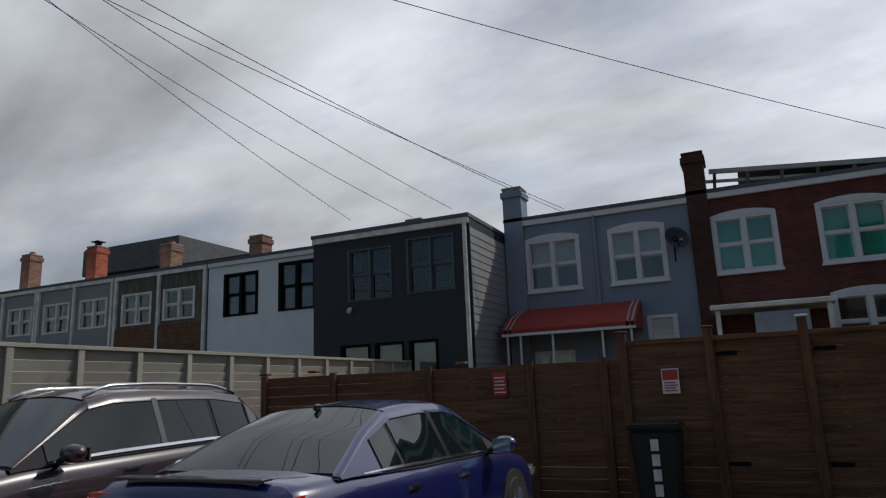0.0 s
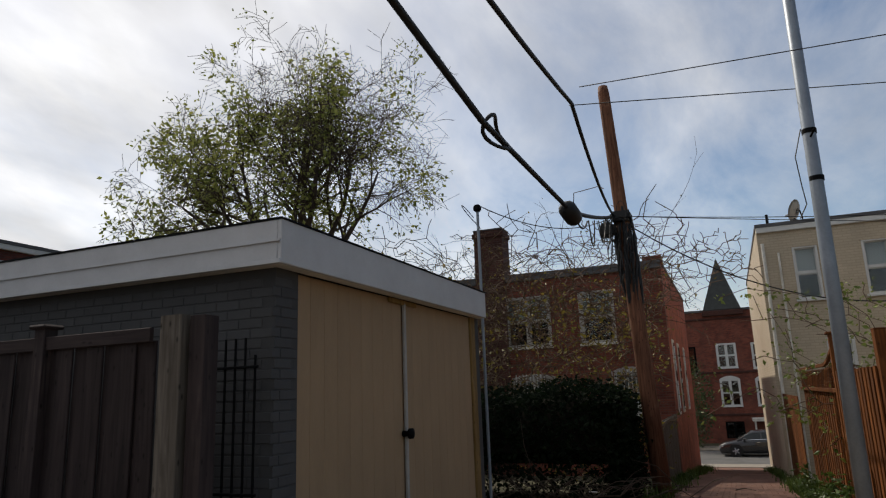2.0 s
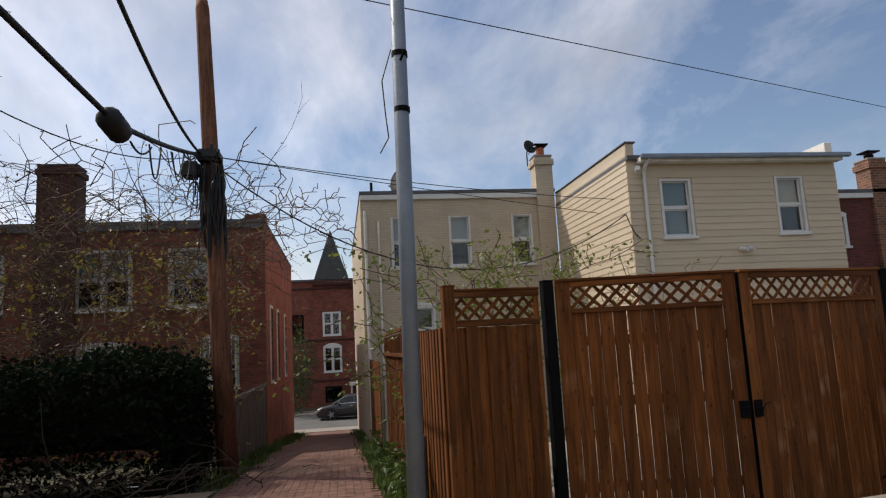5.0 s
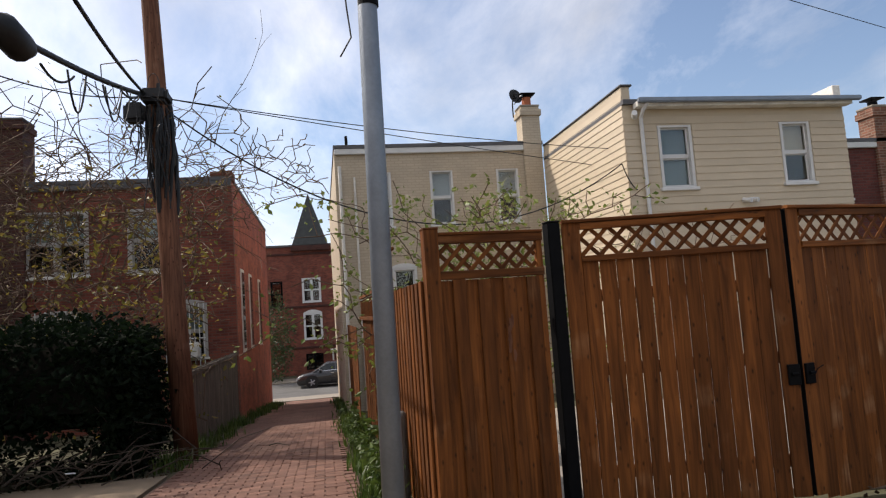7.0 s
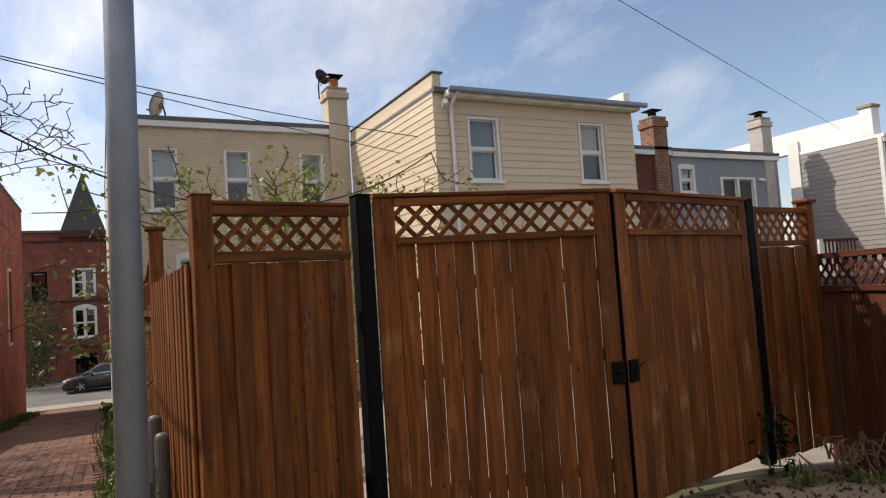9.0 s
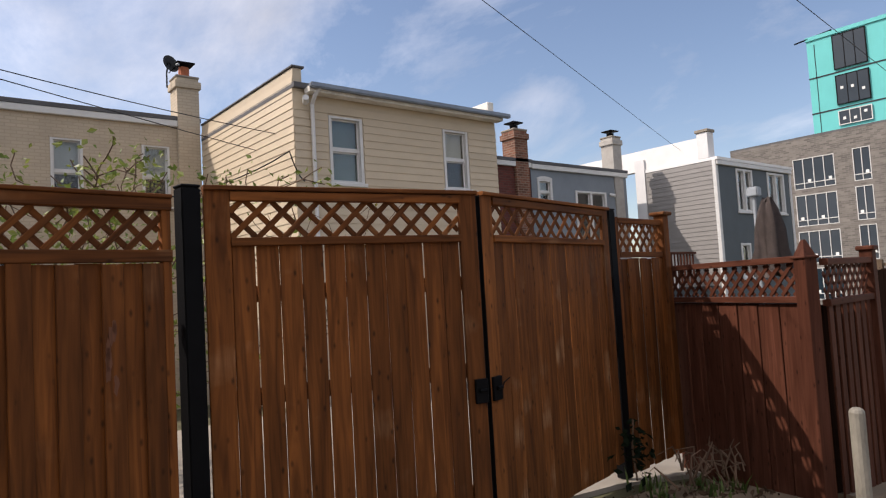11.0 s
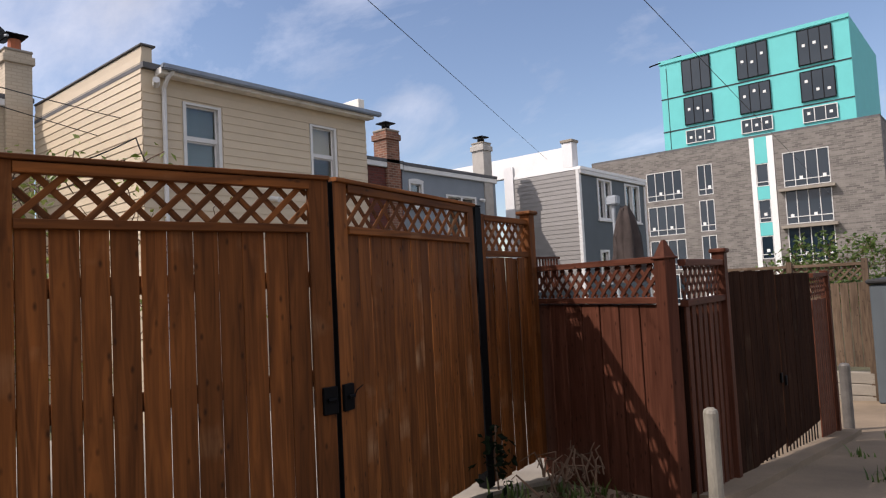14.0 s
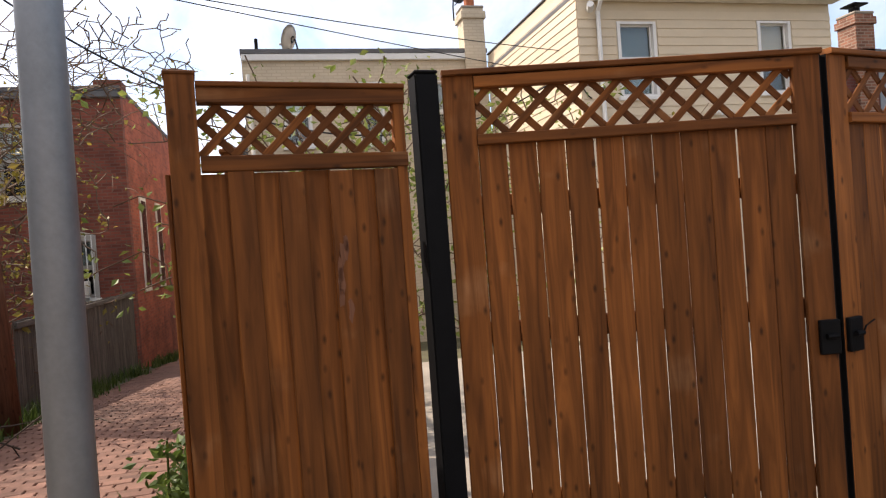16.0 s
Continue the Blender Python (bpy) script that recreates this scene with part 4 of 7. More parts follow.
# ---- siding boards, one by one ----
def lap_boards(parent, face, length, z0, z1, holes, mat, step=0.155):
    """Lapped boards over a flank or a front. face maps (along, out, z) to local axes: front (x), side (left flank), flank (right flank)."""
    n = int((z1 - z0) / step)
    for k in range(n):
        z = z0 + k * step
        cuts = [(0.0, length)]
        for u0, u1, a, b in holes:
            if a - 0.09 < z + step * 0.5 < b + 0.05:
                cuts = [seg for s in cuts for seg in ((s[0], min(s[1], u0 - 0.06)), (max(s[0], u1 + 0.06), s[1])) if seg[1] - seg[0] > 0.03]
        for a, b in cuts:
            w = b - a
            bmk = ("lap", round(w, 2), mat)
            if bmk not in PRISMS:
                bm = bmesh.new()
                lo, hi = 0.018, 0.004
                vs = [bm.verts.new(p) for p in ((0, 0, 0), (w, 0, 0), (w, -lo, 0), (0, -lo, 0), (0, 0, step), (w, 0, step), (w, -hi, step), (0, -hi, step))]
                for q in ((0, 1, 2, 3), (3, 2, 6, 7), (7, 6, 5, 4), (0, 3, 7, 4), (2, 1, 5, 6)):
                    bm.faces.new([vs[i] for i in q])
                PRISMS[bmk] = mesh_of(bm, "siding_board", mat)
            if face == "front":
                m = Matrix.Translation((a, -0.003, z))
            elif face == "side":
                m = Matrix.Translation((-0.003, b, z)) @ Euler((0, 0, radians(-90))).to_matrix().to_4x4()
            else:
                m = Matrix.Translation((parent["wide"] + 0.003, a, z)) @ Euler((0, 0, radians(90))).to_matrix().to_4x4()
            part("siding_board", PRISMS[bmk], mat, parent, "", m)


def clad_houses():
    for hs, face, wins, base in SIDED:
        if face == "front":
            lap_boards(hs, "front", 5.25, 4.2, 7.28, rel(base, wins), "cream_siding")
            lap_boards(hs, "side", 5.0, 3.6, 7.78, [], "cream_siding")
        elif face == "side":
            lap_boards(hs, "side", 2.7, 4.0, 8.2, [], "grey_siding")
        else:
            hs["wide"] = 4.72
            lap_boards(hs, "flank", 2.7, 1.8, 5.95, [], "pale_siding", 0.2)
            del hs["wide"]


# ---- new apartment block down the lane ----
def apartment_block():
    base = -5.0
    ob = thing("apartment_building", facade(32.7, -55, 180) @ Matrix.Translation((0, 0, base)), "grey brick apartment block under construction with teal sheathing", "building")
    wins = []
    for z0, z1 in ((7.45, 9.8), (4.6, 7.0), (1.75, 4.2), (-1.0, 1.4)):
        wins += [(4.9, 7.85, z0, z1, 4), (9.1, 10.25, z0 + 0.05, z1 + 0.1, 2)]
    right = [(15.3, 18.3, z0, z1, 4) for z0, z1 in ((7.3, 9.84), (4.6, 7.25), (1.85, 4.45))]
    strip = [(13.45, 14.3, z0, z1, 1) for z0, z1 in ((7.6, 9.3), (4.9, 6.6), (2.2, 3.9))]
    every = wins + right + strip
    bm = bmesh.new()
    wall_with_holes(bm, 21.5, 0, 11.35 - base, 0.3, [(a, b, c - base, d - base) for a, b, c, d, _ in every])
    part("wall", bm, "far_grey_brick", ob)
    part("side_wall", boxes((0.002, 0.3, 0.301, 24, 0, 16.3), (21.2, 21.498, 0.301, 24, 0, 16.3), (0.3, 21.2, 23.7, 24, 0, 16.3)), "far_grey_brick", ob)
    # same near-black sheet in place of unlit room depth
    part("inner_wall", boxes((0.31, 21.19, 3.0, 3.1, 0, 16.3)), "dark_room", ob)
    part("roof", boxes((0, 21.5, 0, 24, 16.351, 16.5)), "roofing", ob)
    part("sheathing", boxes((13.1, 13.44, -0.05, -0.002, 4, 16.3)), "sign_white", ob)
    part("sheathing", boxes((14.32, 14.75, -0.05, -0.002, 4, 16.3)), "sign_white", ob)
    for z0, z1 in ((9.32, 11.3), (6.62, 7.58), (3.92, 4.88)):
        part("sheathing", boxes((13.45, 14.31, -0.04, -0.002, z0 - base, z1 - base)), "teal_sheathing", ob)
    for a, b, c, d, cols in every:
        w = part("window", bmesh.new(), [], ob)
        z0, z1 = c - base, d - base
        fr = bmesh.new()
        t = 0.05
        box(fr, a, a + t, -0.02, 0.12, z0, z1), box(fr, b - t, b, -0.02, 0.12, z0, z1)
        box(fr, a + t, b - t, -0.018, 0.12, z0, z0 + t), box(fr, a + t, b - t, -0.018, 0.12, z1 - t, z1)
        box(fr, a + t, b - t, -0.016, 0.11, z0 + (z1 - z0) * 0.18, z0 + (z1 - z0) * 0.18 + 0.05)
        part("window_frame", fr, "white_paint", w)
        cw = (b - a) / cols
        for k in range(cols):
            if k:
                part("mullion", boxes((a + k * cw - 0.025, a + k * cw + 0.025, -0.015, 0.11, z0 + t, z1 - t)), "white_paint", w)
            p = part("pane", boxes((a + k * cw + 0.025, a + (k + 1) * cw - 0.025, 0.05, 0.06, z0 + 0.03, z1 - 0.03)), "sky_glass", w)
            if (k + int(c)) % 2 == 0:
                part("sticker", boxes((a + (k + 0.5) * cw - 0.1, a + (k + 0.5) * cw + 0.12, 0.035, 0.045, z0 + 0.5, z0 + 0.72)), "sign_white", w)
    for k in range(3):
        part("balcony_slab", boxes((15.0, 18.6, -0.5, -0.003, (7.0, 4.3, 1.6)[k] - base, (7.2, 4.5, 1.8)[k] - base)), "concrete", ob)
    # the taller set-back block
    tw = part("upper_storey", boxes((6.2, 20.0, 1.2, 14.0, 16.51, 24.2)), "teal_sheathing", ob, "teal sheathed upper storeys")
    stick = random.Random(23)
    for u in (8.1, 12.4, 16.7):
        for z0, z1, fr in ((21.2, 23.85, "black_metal"), (18.5, 20.75, "black_metal"), (16.95, 18.05, "white_paint")):
            w = part("upper_window", boxes((u, u + 2.15, 1.1, 1.19, z0, z1)), "sky_glass", tw)
            part("upper_frame", boxes((u - 0.06, u, 1.07, 1.19, z0, z1), (u + 2.15, u + 2.21, 1.07, 1.19, z0, z1), (u, u + 2.15, 1.07, 1.099, z0, z0 + 0.06), (u, u + 2.15, 1.07, 1.099, z1 - 0.06, z1)), fr, w)
            for k in (1, 2):
                part("upper_mullion", boxes((u + 0.717 * k - 0.025, u + 0.717 * k + 0.025, 1.075, 1.099, z0 + 0.06, z1 - 0.06)), fr, w)
            for k in range(3):
                if stick.random() < 0.8:
                    c = z0 + (z1 - z0) * stick.uniform(0.25, 0.7)
                    part("sticker", boxes((u + 0.717 * k + 0.25, u + 0.717 * k + 0.45, 1.085, 1.098, c, c + 0.2)), "sign_white", w)
    for z in (18.2, 20.95):
        part("upper_joint", boxes((6.18, 20, 1.17, 1.199, z, z + 0.1)), "dark_room", tw)
    part("upper_joint", boxes((6.72, 6.76, 1.17, 1.198, 16.6, 23.6)), "dark_room", tw)
    part("roof_edge", boxes((6.15, 20.05, 1.1, 1.3, 23.95, 24.25)), "teal_sheathing", tw)
    part("hoist_arm", tube(bmesh.new(), [(5.4, 1.0, 24.0), (8.0, 1.4, 24.4)], 0.06, 6), "black_metal", tw)


apartment_block()


# ---- turreted house across the street ----
def turret_house():
    base = -2.95
    ob = thing("turret_house", facade(56, 4.2, -90) @ Matrix.Translation((0, 0, base)), "dark red brick house with a pointed slate turret", "house")
    wins = [(3.55, 4.85, 2.72, 4.55), (3.55, 4.85, -0.1, 1.85), (6.0, 6.9, 2.6, 4.5), (1.2, 2.0, 2.4, 4.4), (6.0, 6.9, -0.1, 1.8), (3.6, 4.8, -2.4, -1.2)]
    bm = bmesh.new()
    wall_with_holes(bm, 11.0, 0, 7.0 - base, 0.3, [(a, b, c - base, d - base) for a, b, c, d in wins])
    part("wall", bm, "ruddy_brick", ob)
    for z in (2.15, 5.25, 9.3):
        part("string_course", rounded(boxes((0.0, 11.0, -0.08, -0.002, z, z + 0.16)), 0.02, 1), "dark_red_brick", ob)
    part("back_wall", boxes((0, 11, 8.7, 9, 0, 9.95), (0.002, 0.3, 0.301, 8.7, 0, 9.95), (10.7, 10.998, 0.301, 8.7, 0, 9.95), (0.3, 10.7, 2, 2.1, 0, 9.9)), "dark_red_brick", ob)
    part("roof", boxes((-0.1, 11.1, -0.15, 9, 9.951, 10.1)), "roofing", ob)
    for r in rel(base, wins):
        plain = r[0] < 3 or r[2] < 1.0
        window(ob, *r, cols=2 if r[1] - r[0] > 1.1 else 1, lintel=0.25 if r[2] < 4 and not plain else 0, trim=0.09 if plain else 0.12, frame="black_metal" if plain else "white_paint", sill=not plain)
    tp = bmesh.new()
    ring = [(2.9, -0.3), (5.6, -0.3), (5.6, 2.4), (2.9, 2.4)]
    lo = [tp.verts.new((x, y, 10.05)) for x, y in ring]
    top = tp.verts.new((4.25, 1.0, 14.25))
    for k in range(4):
        tp.faces.new((lo[k], lo[(k + 1) % 4], top))
    tp.faces.new(lo[::-1])
    part("turret_roof", tp, "slate_tile", ob)
    part("turret_cornice", rounded(boxes((2.8, 5.7, -0.35, -0.02, 9.6, 10.0)), 0.03, 1), "dark_red_brick", ob)
    part("porch", boxes((5.4, 7.4, -1.6, -0.01, 1.8, 2.0), (5.5, 5.62, -1.5, -1.38, 0, 1.8), (7.2, 7.32, -1.5, -1.38, 0, 1.8)), "old_white", ob)
    for y, w, hgt in ((12.5, 8, 9.0), (-7.0, 10, 10.2), (-17.2, 10, 9.4)):
        o = thing("house", facade(56.3, y, -90) @ Matrix.Translation((0, 0, base)), "dark brick row house across the street", "house", "row houses")
        bmw = bmesh.new()
        hol = [(1.2 + 2.6 * i, 2.3 + 2.6 * i, z, z + 1.8) for i in range(3) for z in (1.2, 4.4)]
        wall_with_holes(bmw, w, 0, hgt, 0.3, hol)
        part("wall", bmw, "dark_red_brick", o)
        part("back_wall", boxes((0, w, 8, 8.3, 0, hgt), (0.3, w - 0.3, 1.5, 1.6, 0, hgt - 0.1)), "dark_red_brick", o)
        part("roof", boxes((0, w, -0.1, 8.3, hgt + 0.001, hgt + 0.2)), "roofing", o)
        for r in hol:
            window(o, *r, trim=0.12)


turret_house()


# ---- fences ----
def lattice(parent, u0, u1, z0, z1, mat, pitch=0.185, width=0.036, y=0.0):
    """Crossed slats cut to the panel's opening; every slat a piece."""
    for layer, sgn in ((0, 1), (1, -1)):
        span = (z1 - z0)
        s = u0 - math.ceil(span / pitch) * pitch + (pitch * 0.5 if layer else 0)
        while s < u1 + span:
            # one slat, cut to the opening
            lo, hi = (0.0, span)
            if u0 - s > lo:
                lo = u0 - s
            if u1 - s < hi:
                hi = u1 - s
            if hi - lo > 0.04:
                za, zb = (z0 + lo, z0 + hi) if sgn > 0 else (z1 - lo, z1 - hi)
                ua, ub = s + lo, s + hi
                L = math.hypot(ub - ua, zb - za)
                ang = math.atan2(ub - ua, zb - za)
                board("lattice_slat", parent, mat, width, 0.008, L, ua, y + (0.005 if layer else -0.005), za, Euler((0, ang, 0)).to_matrix().to_4x4())
            s += pitch


rng = random.Random(4)


def fence_boards(parent, u0, u1, z0, z1, mat, w=0.14, gap=0.006, t=0.018, y=0.0, style="flat", name="fence_board"):
    """Upright boards; flat with gaps, or board-on-board."""
    n = max(1, round((u1 - u0) / (w + gap)))
    step = (u1 - u0) / n
    for k in range(n):
        yy = y
        ww = step - gap
        if style == "lapped":
            yy = y - (0.024 if k % 2 else 0.0)
            ww = step + (0.004 if k % 2 else 0.02)
        lean = rng.uniform(-0.0022, 0.0022)
        board(name, parent, mat, ww - rng.choice((0.0, 0.0, 0.0015, 0.004)), t, round(z1 - z0, 2), u0 + (k + 0.5) * step, yy + rng.uniform(-0.002, 0.002), z0 + rng.uniform(-0.012, 0.0), Euler((0, lean, 0)).to_matrix().to_4x4())


def run(x0, y0, x1, y1, z):
    """The frame of a fence that runs from one plan point to another; its length lies along local x."""
    return pose(x0, y0, z, 0, 0, math.degrees(math.atan2(y1 - y0, x1 - x0)))


def brown_gate():
    """Stained fence with lattice top: fixed panel, double gate, narrow end panel; local x runs down the lane, y = 0 is the lane side."""
    M = "brown_stain"
    gz = -0.16
    fix = thing("board_fence", run(8.29, -1.44, 8.40, -2.36, gz), "brown stained fence panel with lattice top, beside the alley", "fence")
    Z = -gz
    board("post", fix, M, 0.105, 0.1, 1.975 + Z, 0.055, 0, 0)
    part("post_cap", rounded(boxes((-0.002, 0.112, -0.055, 0.055, 1.975 + Z, 1.992 + Z)), 0.005, 1), M, fix)
    board("top_rail", fix, M, 0.06, 0.06, 0.8, 0.11, -0.01, 1.905 + Z, ALONG_X)
    board("cap_rail", fix, M, 0.02, 0.09, 0.8, 0.11, -0.005, 1.945 + Z, ALONG_X)
    board("mid_rail", fix, M, 0.06, 0.05, 0.8, 0.11, -0.012, 1.65 + Z, ALONG_X)
    board("stile", fix, M, 0.045, 0.05, 1.9 + Z, 0.885, -0.005, 0)
    chip = random.Random(8)
    for k in range(9):
        zc, uc = 1.46 + Z * 0.2 - 0.032 * k + chip.uniform(-0.02, 0.02), 0.61 + chip.uniform(-0.02, 0.02)
        bm = bmesh.new()
        ring = [(uc + 0.014 * math.cos(a) * chip.uniform(0.5, 1.2), zc + 0.045 * math.sin(a) * chip.uniform(0.6, 1.3)) for a in (0.785 * i for i in range(8))]
        lo, hi = [[bm.verts.new((u, y, z)) for u, z in ring] for y in (-0.032, -0.0365)]
        bm.faces.new(hi)
        for i in range(8):
            bm.faces.new((lo[i], lo[(i + 1) % 8], hi[(i + 1) % 8], hi[i]))
        part("worn_flake", bm, "pole_wood", fix, "pale bare worn wood")
    lattice(fix, 0.11, 0.86, 1.68 + Z, 1.875 + Z, M, 0.118, 0.031)
    fence_boards(fix, 0.11, 0.86, 0.0, 1.62 + Z, M, 0.094, 0.0, style="lapped")
    board("back_rail", fix, M, 0.09, 0.04, 0.85, 0.06, 0.05, 0.35, ALONG_X)
    board("back_rail", fix, M, 0.09, 0.04, 0.85, 0.06, 0.05, 1.5, ALONG_X)

    def steel_post(x, y, label):
        p = thing("steel_post", pose(x, y, gz - 0.1, 0, 0, -84), label, "gate post", "gate posts")
        part("tube", rounded(boxes((-0.05, 0.05, -0.05, 0.05, 0, 2.0 + Z + 0.1)), 0.006, 2), "black_metal", p)
        part("cap", rounded(boxes((-0.052, 0.052, -0.052, 0.052, 2.101 + Z, 2.115 + Z)), 0.005, 1), "black_metal", p)

    steel_post(8.42, -2.445, "black square steel gate post, scuffed grey")
    steel_post(8.53, -6.03, "black square steel gate post")

    def leaf(x0, y0, x1, y1, label, flip):
        width = math.hypot(x1 - x0, y1 - y0)
        g = thing("gate_leaf", run(x0, y0, x1, y1, gz + 0.05), label, "gate", "double gate")
        hgt = 1.995 + Z - 0.05
        st0, st1 = (0.135, 0.125) if not flip else (0.125, 0.105)
        M = "brown_weathered" if flip else "brown_stain"
        board("stile", g, M, st0, 0.028, hgt, st0 / 2, -0.01, 0)
        board("stile", g, M, st1, 0.028, hgt, width - st1 / 2, -0.01, 0)
        board("top_rail", g, M, 0.05, 0.05, width - st0 - st1, st0, -0.012, hgt - 0.03, ALONG_X)
        board("cap_rail", g, M, 0.025, 0.085, width, 0.0, -0.005, hgt + 0.012, ALONG_X)
        board("mid_rail", g, M, 0.045, 0.05, width - st0 - st1, st0, -0.012, hgt - 0.275, ALONG_X)
        lattice(g, st0, width - st1, hgt - 0.255, hgt - 0.04, M, 0.142, 0.032)
        fence_boards(g, st0 + 0.004, width - st1 - 0.004, -0.04, hgt - 0.29, M, 0.122, 0.0035, t=0.012)
        for z in (0.25, 1.0, 1.55):
            board("back_rail", g, M, 0.09, 0.035, width - 0.02, 0.01, 0.04, z, ALONG_X)
        side = width - 0.09 if not flip else 0.0
        l = part("latch", rounded(boxes((side, side + 0.09, -0.05, -0.026, 0.80, 0.95)), 0.004, 1), "black_metal", g, "black latch plate")
        part("bolt", tube(bmesh.new(), [(side + 0.02, -0.06, 0.88), (side + 0.07, -0.06, 0.88)], 0.012, 8), "black_metal", l)
        if flip:
            part("latch_string", tube(bmesh.new(), [(0.09, -0.04, 0.86), (0.13, -0.035, 0.9), (0.2, -0.03, 0.92)], 0.004, 5), "black_metal", g)
        part("edge_strip", boxes((width - 0.004, width + 0.006, -0.02, 0.02, 0, hgt)) if not flip else boxes((-0.006, 0.004, -0.02, 0.02, 0, hgt)), "black_metal", g)

    leaf(8.44, -2.53, 8.13, -4.15, "brown stained gate leaf with lattice top", False)
    leaf(8.13, -4.18, 8.50, -5.96, "brown stained gate leaf with lattice top, weathered", True)
    end = thing("board_fence", run(8.53, -6.1, 8.62, -7.02, gz - 0.08), "narrow brown fence panel with lattice top at the gate", "fence")
    top2 = 1.95 - gz + 0.08
    board("post", end, M, 0.1, 0.1, top2 + 0.04, 0.87, 0, 0)
    part("post_cap", rounded(boxes((0.79, 0.95, -0.08, 0.08, top2 + 0.04, top2 + 0.075)), 0.01, 1), M, end)
    board("stile", end, M, 0.05, 0.05, top2, 0.03, 0, 0)
    board("top_rail", end, M, 0.05, 0.05, 0.76, 0.06, 0, top2 - 0.03, ALONG_X)
    board("mid_rail", end, M, 0.05, 0.05, 0.76, 0.06, 0, top2 - 0.33, ALONG_X)
    lattice(end, 0.06, 0.82, top2 - 0.3, top2 - 0.055, M, 0.12, 0.034)
    fence_boards(end, 0.06, 0.82, 0.0, top2 - 0.36, M, 0.11, 0.004, style="lapped")
    # return along the alley
    side = thing("board_fence", pose(8.3, -1.425, gz - 0.35, 0, 0, 0), "bright brown board fence along the brick alley", "fence")
    fence_boards(side, 0.03, 2.9, 0.05, 2.14, M, 0.09, 0.012, style="lapped", y=0.0)
    board("back_rail", side, M, 0.09, 0.04, 2.9, 0.0, -0.06, 0.6, ALONG_X)
    board("back_rail", side, M, 0.09, 0.04, 2.9, 0.0, -0.06, 1.6, ALONG_X)
    old = thing("board_fence", pose(11.25, -1.48, -0.62, 0, 0, 0), "older dark brown board fence along the alley", "fence")
    board("post", old, M, 0.12, 0.12, 2.75, 0.08, 0, 0)
    part("post_cap", rounded(boxes((0.0, 0.17, -0.09, 0.09, 2.75, 2.79)), 0.01, 1), M, old)
    fence_boards(old, 0.16, 5.4, -0.2, 1.95, M, 0.12, 0.012, style="lapped")
    board("mid_rail", old, M, 0.06, 0.06, 5.2, 0.16, 0.03, 1.98, ALONG_X)
    lattice(old, 0.16, 5.36, 2.01, 2.3, M, 0.12, 0.03, 0.02)
    sweep = [(0.16 + 1.3 * k / 8, 0.02, 2.36 + 0.22 * (1 - k / 8) ** 2) for k in range(9)] + [(5.36, 0.02, 2.36)]
    part("swept_rail", tube(bmesh.new(), sweep, 0.034, 4), M, old, "top rail sweeping up to the post")
    for k in range(7):
        u = 0.24 + 0.15 * k
        board("lattice_slat", old, M, 0.03, 0.008, 0.2 * (1 - k / 8) ** 2 + 0.08, u, 0.02, 2.28)
    far = thing("board_fence", pose(16.8, -1.36, -1.3, 0, 0, 0), "weathered board fence along the alley", "fence")
    fence_boards(far, 0.0, 4.6, -0.2, 2.5, M, 0.14, 0.02, style="flat")


brown_gate()


